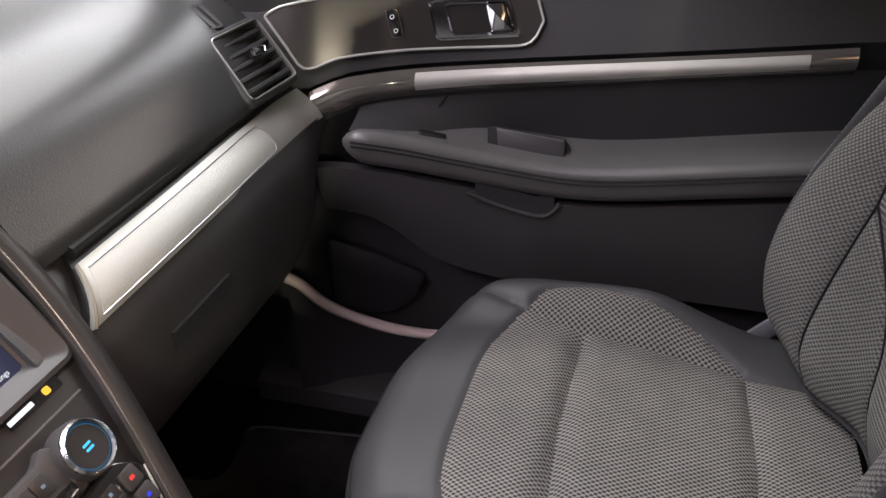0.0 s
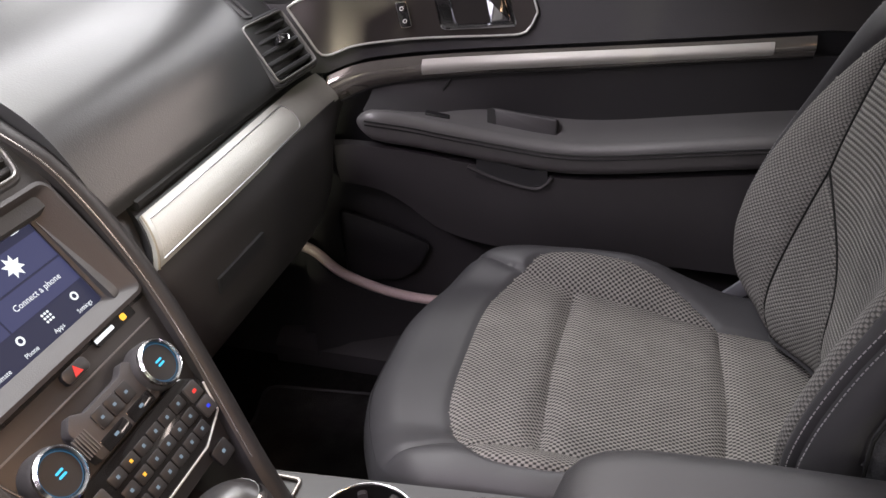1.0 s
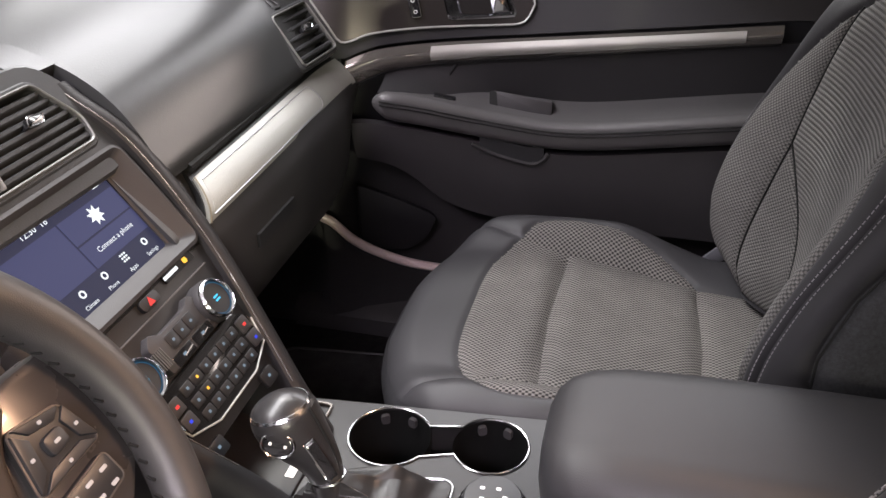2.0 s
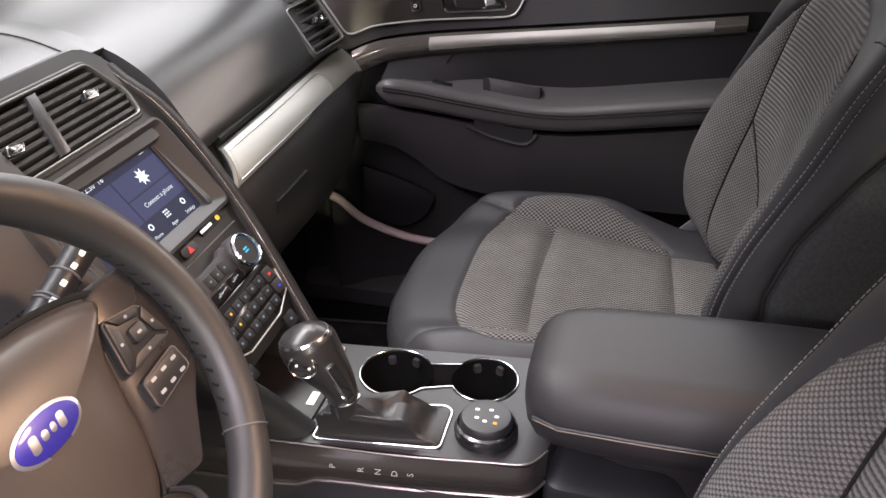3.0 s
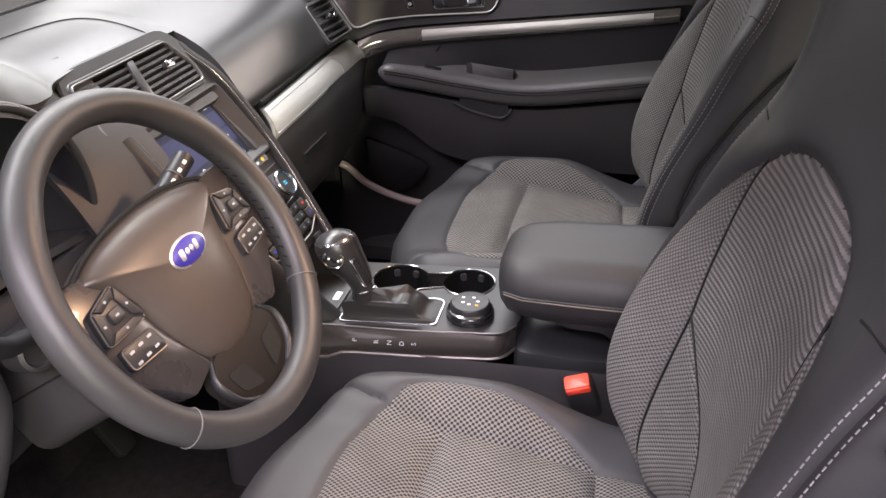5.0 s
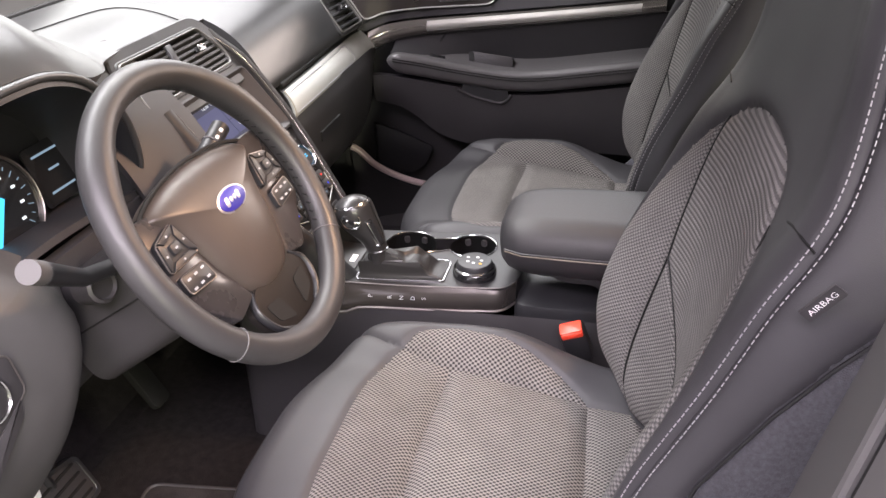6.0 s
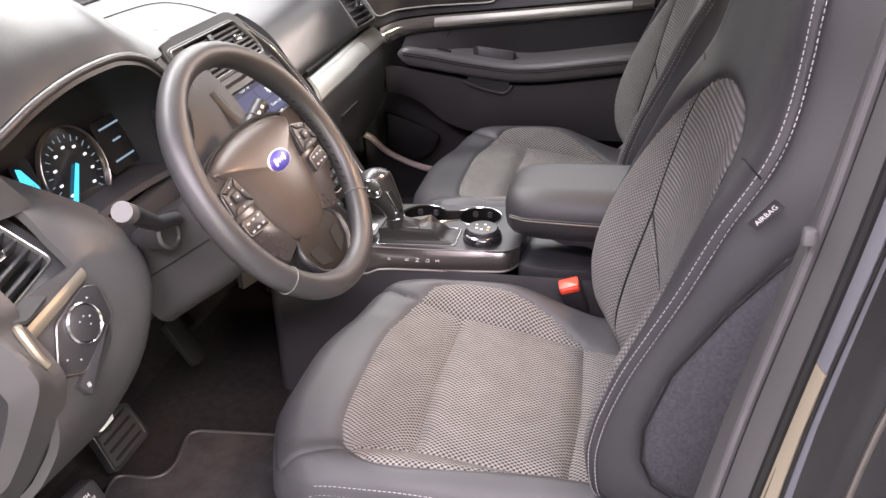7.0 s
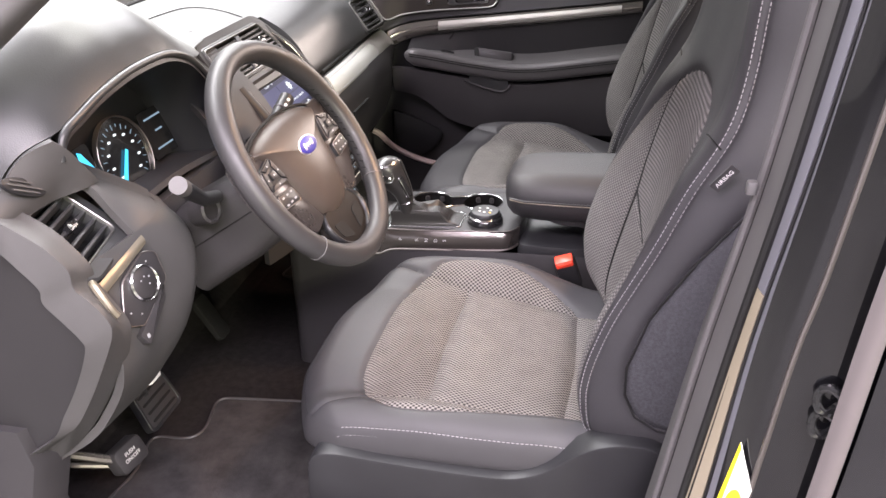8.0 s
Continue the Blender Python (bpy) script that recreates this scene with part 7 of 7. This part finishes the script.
part("sticker_base", slab([(-0.020, -0.07), (0.006, -0.07), (0.013, 0.018), (-0.010, 0.064)], SK, 0, 0.0015), WHITE, sticker)
part("sticker_edge", slab([(-0.020, -0.07), (-0.014, -0.07), (-0.0075, 0.058), (-0.010, 0.064)], SK, 0.0012, 0.002), YELLOW, sticker)
part("sticker_sign", slab([(0.0 + 0.009 * math.cos(a), -0.015 + 0.026 * math.sin(a)) for a in np.linspace(0, 2 * math.pi, 18, endpoint=False)], SK, 0.0012, 0.002), YELLOW, sticker)
striker = thing("door_striker", "black steel door striker loop on the pillar", "striker", (0.455, -0.51, 1.12))
for z in (1.130, 1.104):
    part("striker_loop", tube([Vector((0.451, -0.516, z)) + Vector((0.010 * math.cos(a), -0.003 * math.sin(2 * a), 0.012 * math.sin(a))) for a in np.linspace(0, 2 * math.pi, 22, endpoint=False)], 0.004, 8, True), GLOSS, striker)
rear_door = thing("rear_door", "closed black rear door with a pale leading edge", "car door", (0.8, -0.52, 0.6))
edge_x = bend([(0.56, 0.405), (0.9, 0.436), (1.084, 0.451), (1.202, 0.459), (1.3, 0.468), (1.5, 0.49), (1.78, 0.53)])
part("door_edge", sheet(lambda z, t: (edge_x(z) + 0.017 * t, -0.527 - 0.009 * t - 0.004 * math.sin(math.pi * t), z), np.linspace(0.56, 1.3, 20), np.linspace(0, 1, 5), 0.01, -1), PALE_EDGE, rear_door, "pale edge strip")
part("door_skin", sheet(lambda z, x: (edge_x(z) + 0.019 + x, -0.540 - 0.03 * math.sin(min(1.0, x / 0.3) * 1.5), z), np.linspace(0.45, 1.3, 16), np.linspace(0, 1.0, 12), 0.02, -1), SKIN_PAINT, rear_door, "gloss black door skin")
tagged(part("sill_near", loft([[(x, -0.30 + a, 0.54 + b) for a, b in ((0.0, 0.0), (0.0, 0.03), (-0.02, 0.045), (-0.10, 0.045), (-0.17, 0.02), (-0.2, -0.10), (-0.1, -0.12))] for x in np.linspace(-0.70, 0.5, 8)]), PLASTIC), "dark plastic door sill on the driver's side", "sill", "", "structure")
hinge = thing("hinge_pillar", "grey moulded trim at the foot of the windscreen pillar", "pillar", (-0.6, -0.38, 0.6), "", "structure")
part("hinge_trim", loft([[(x0, -0.34, z), (x1, -0.39, z), (x1 - 0.012, -0.41, z), (x0 - 0.2, -0.41, z), (x0 - 0.2, -0.34, z)] for z, x0, x1 in ((0.52, -0.50, -0.50), (0.68, -0.53, -0.53), (0.80, -0.49, -0.49), (0.86, -0.50, -0.50))]), PLASTIC, hinge)
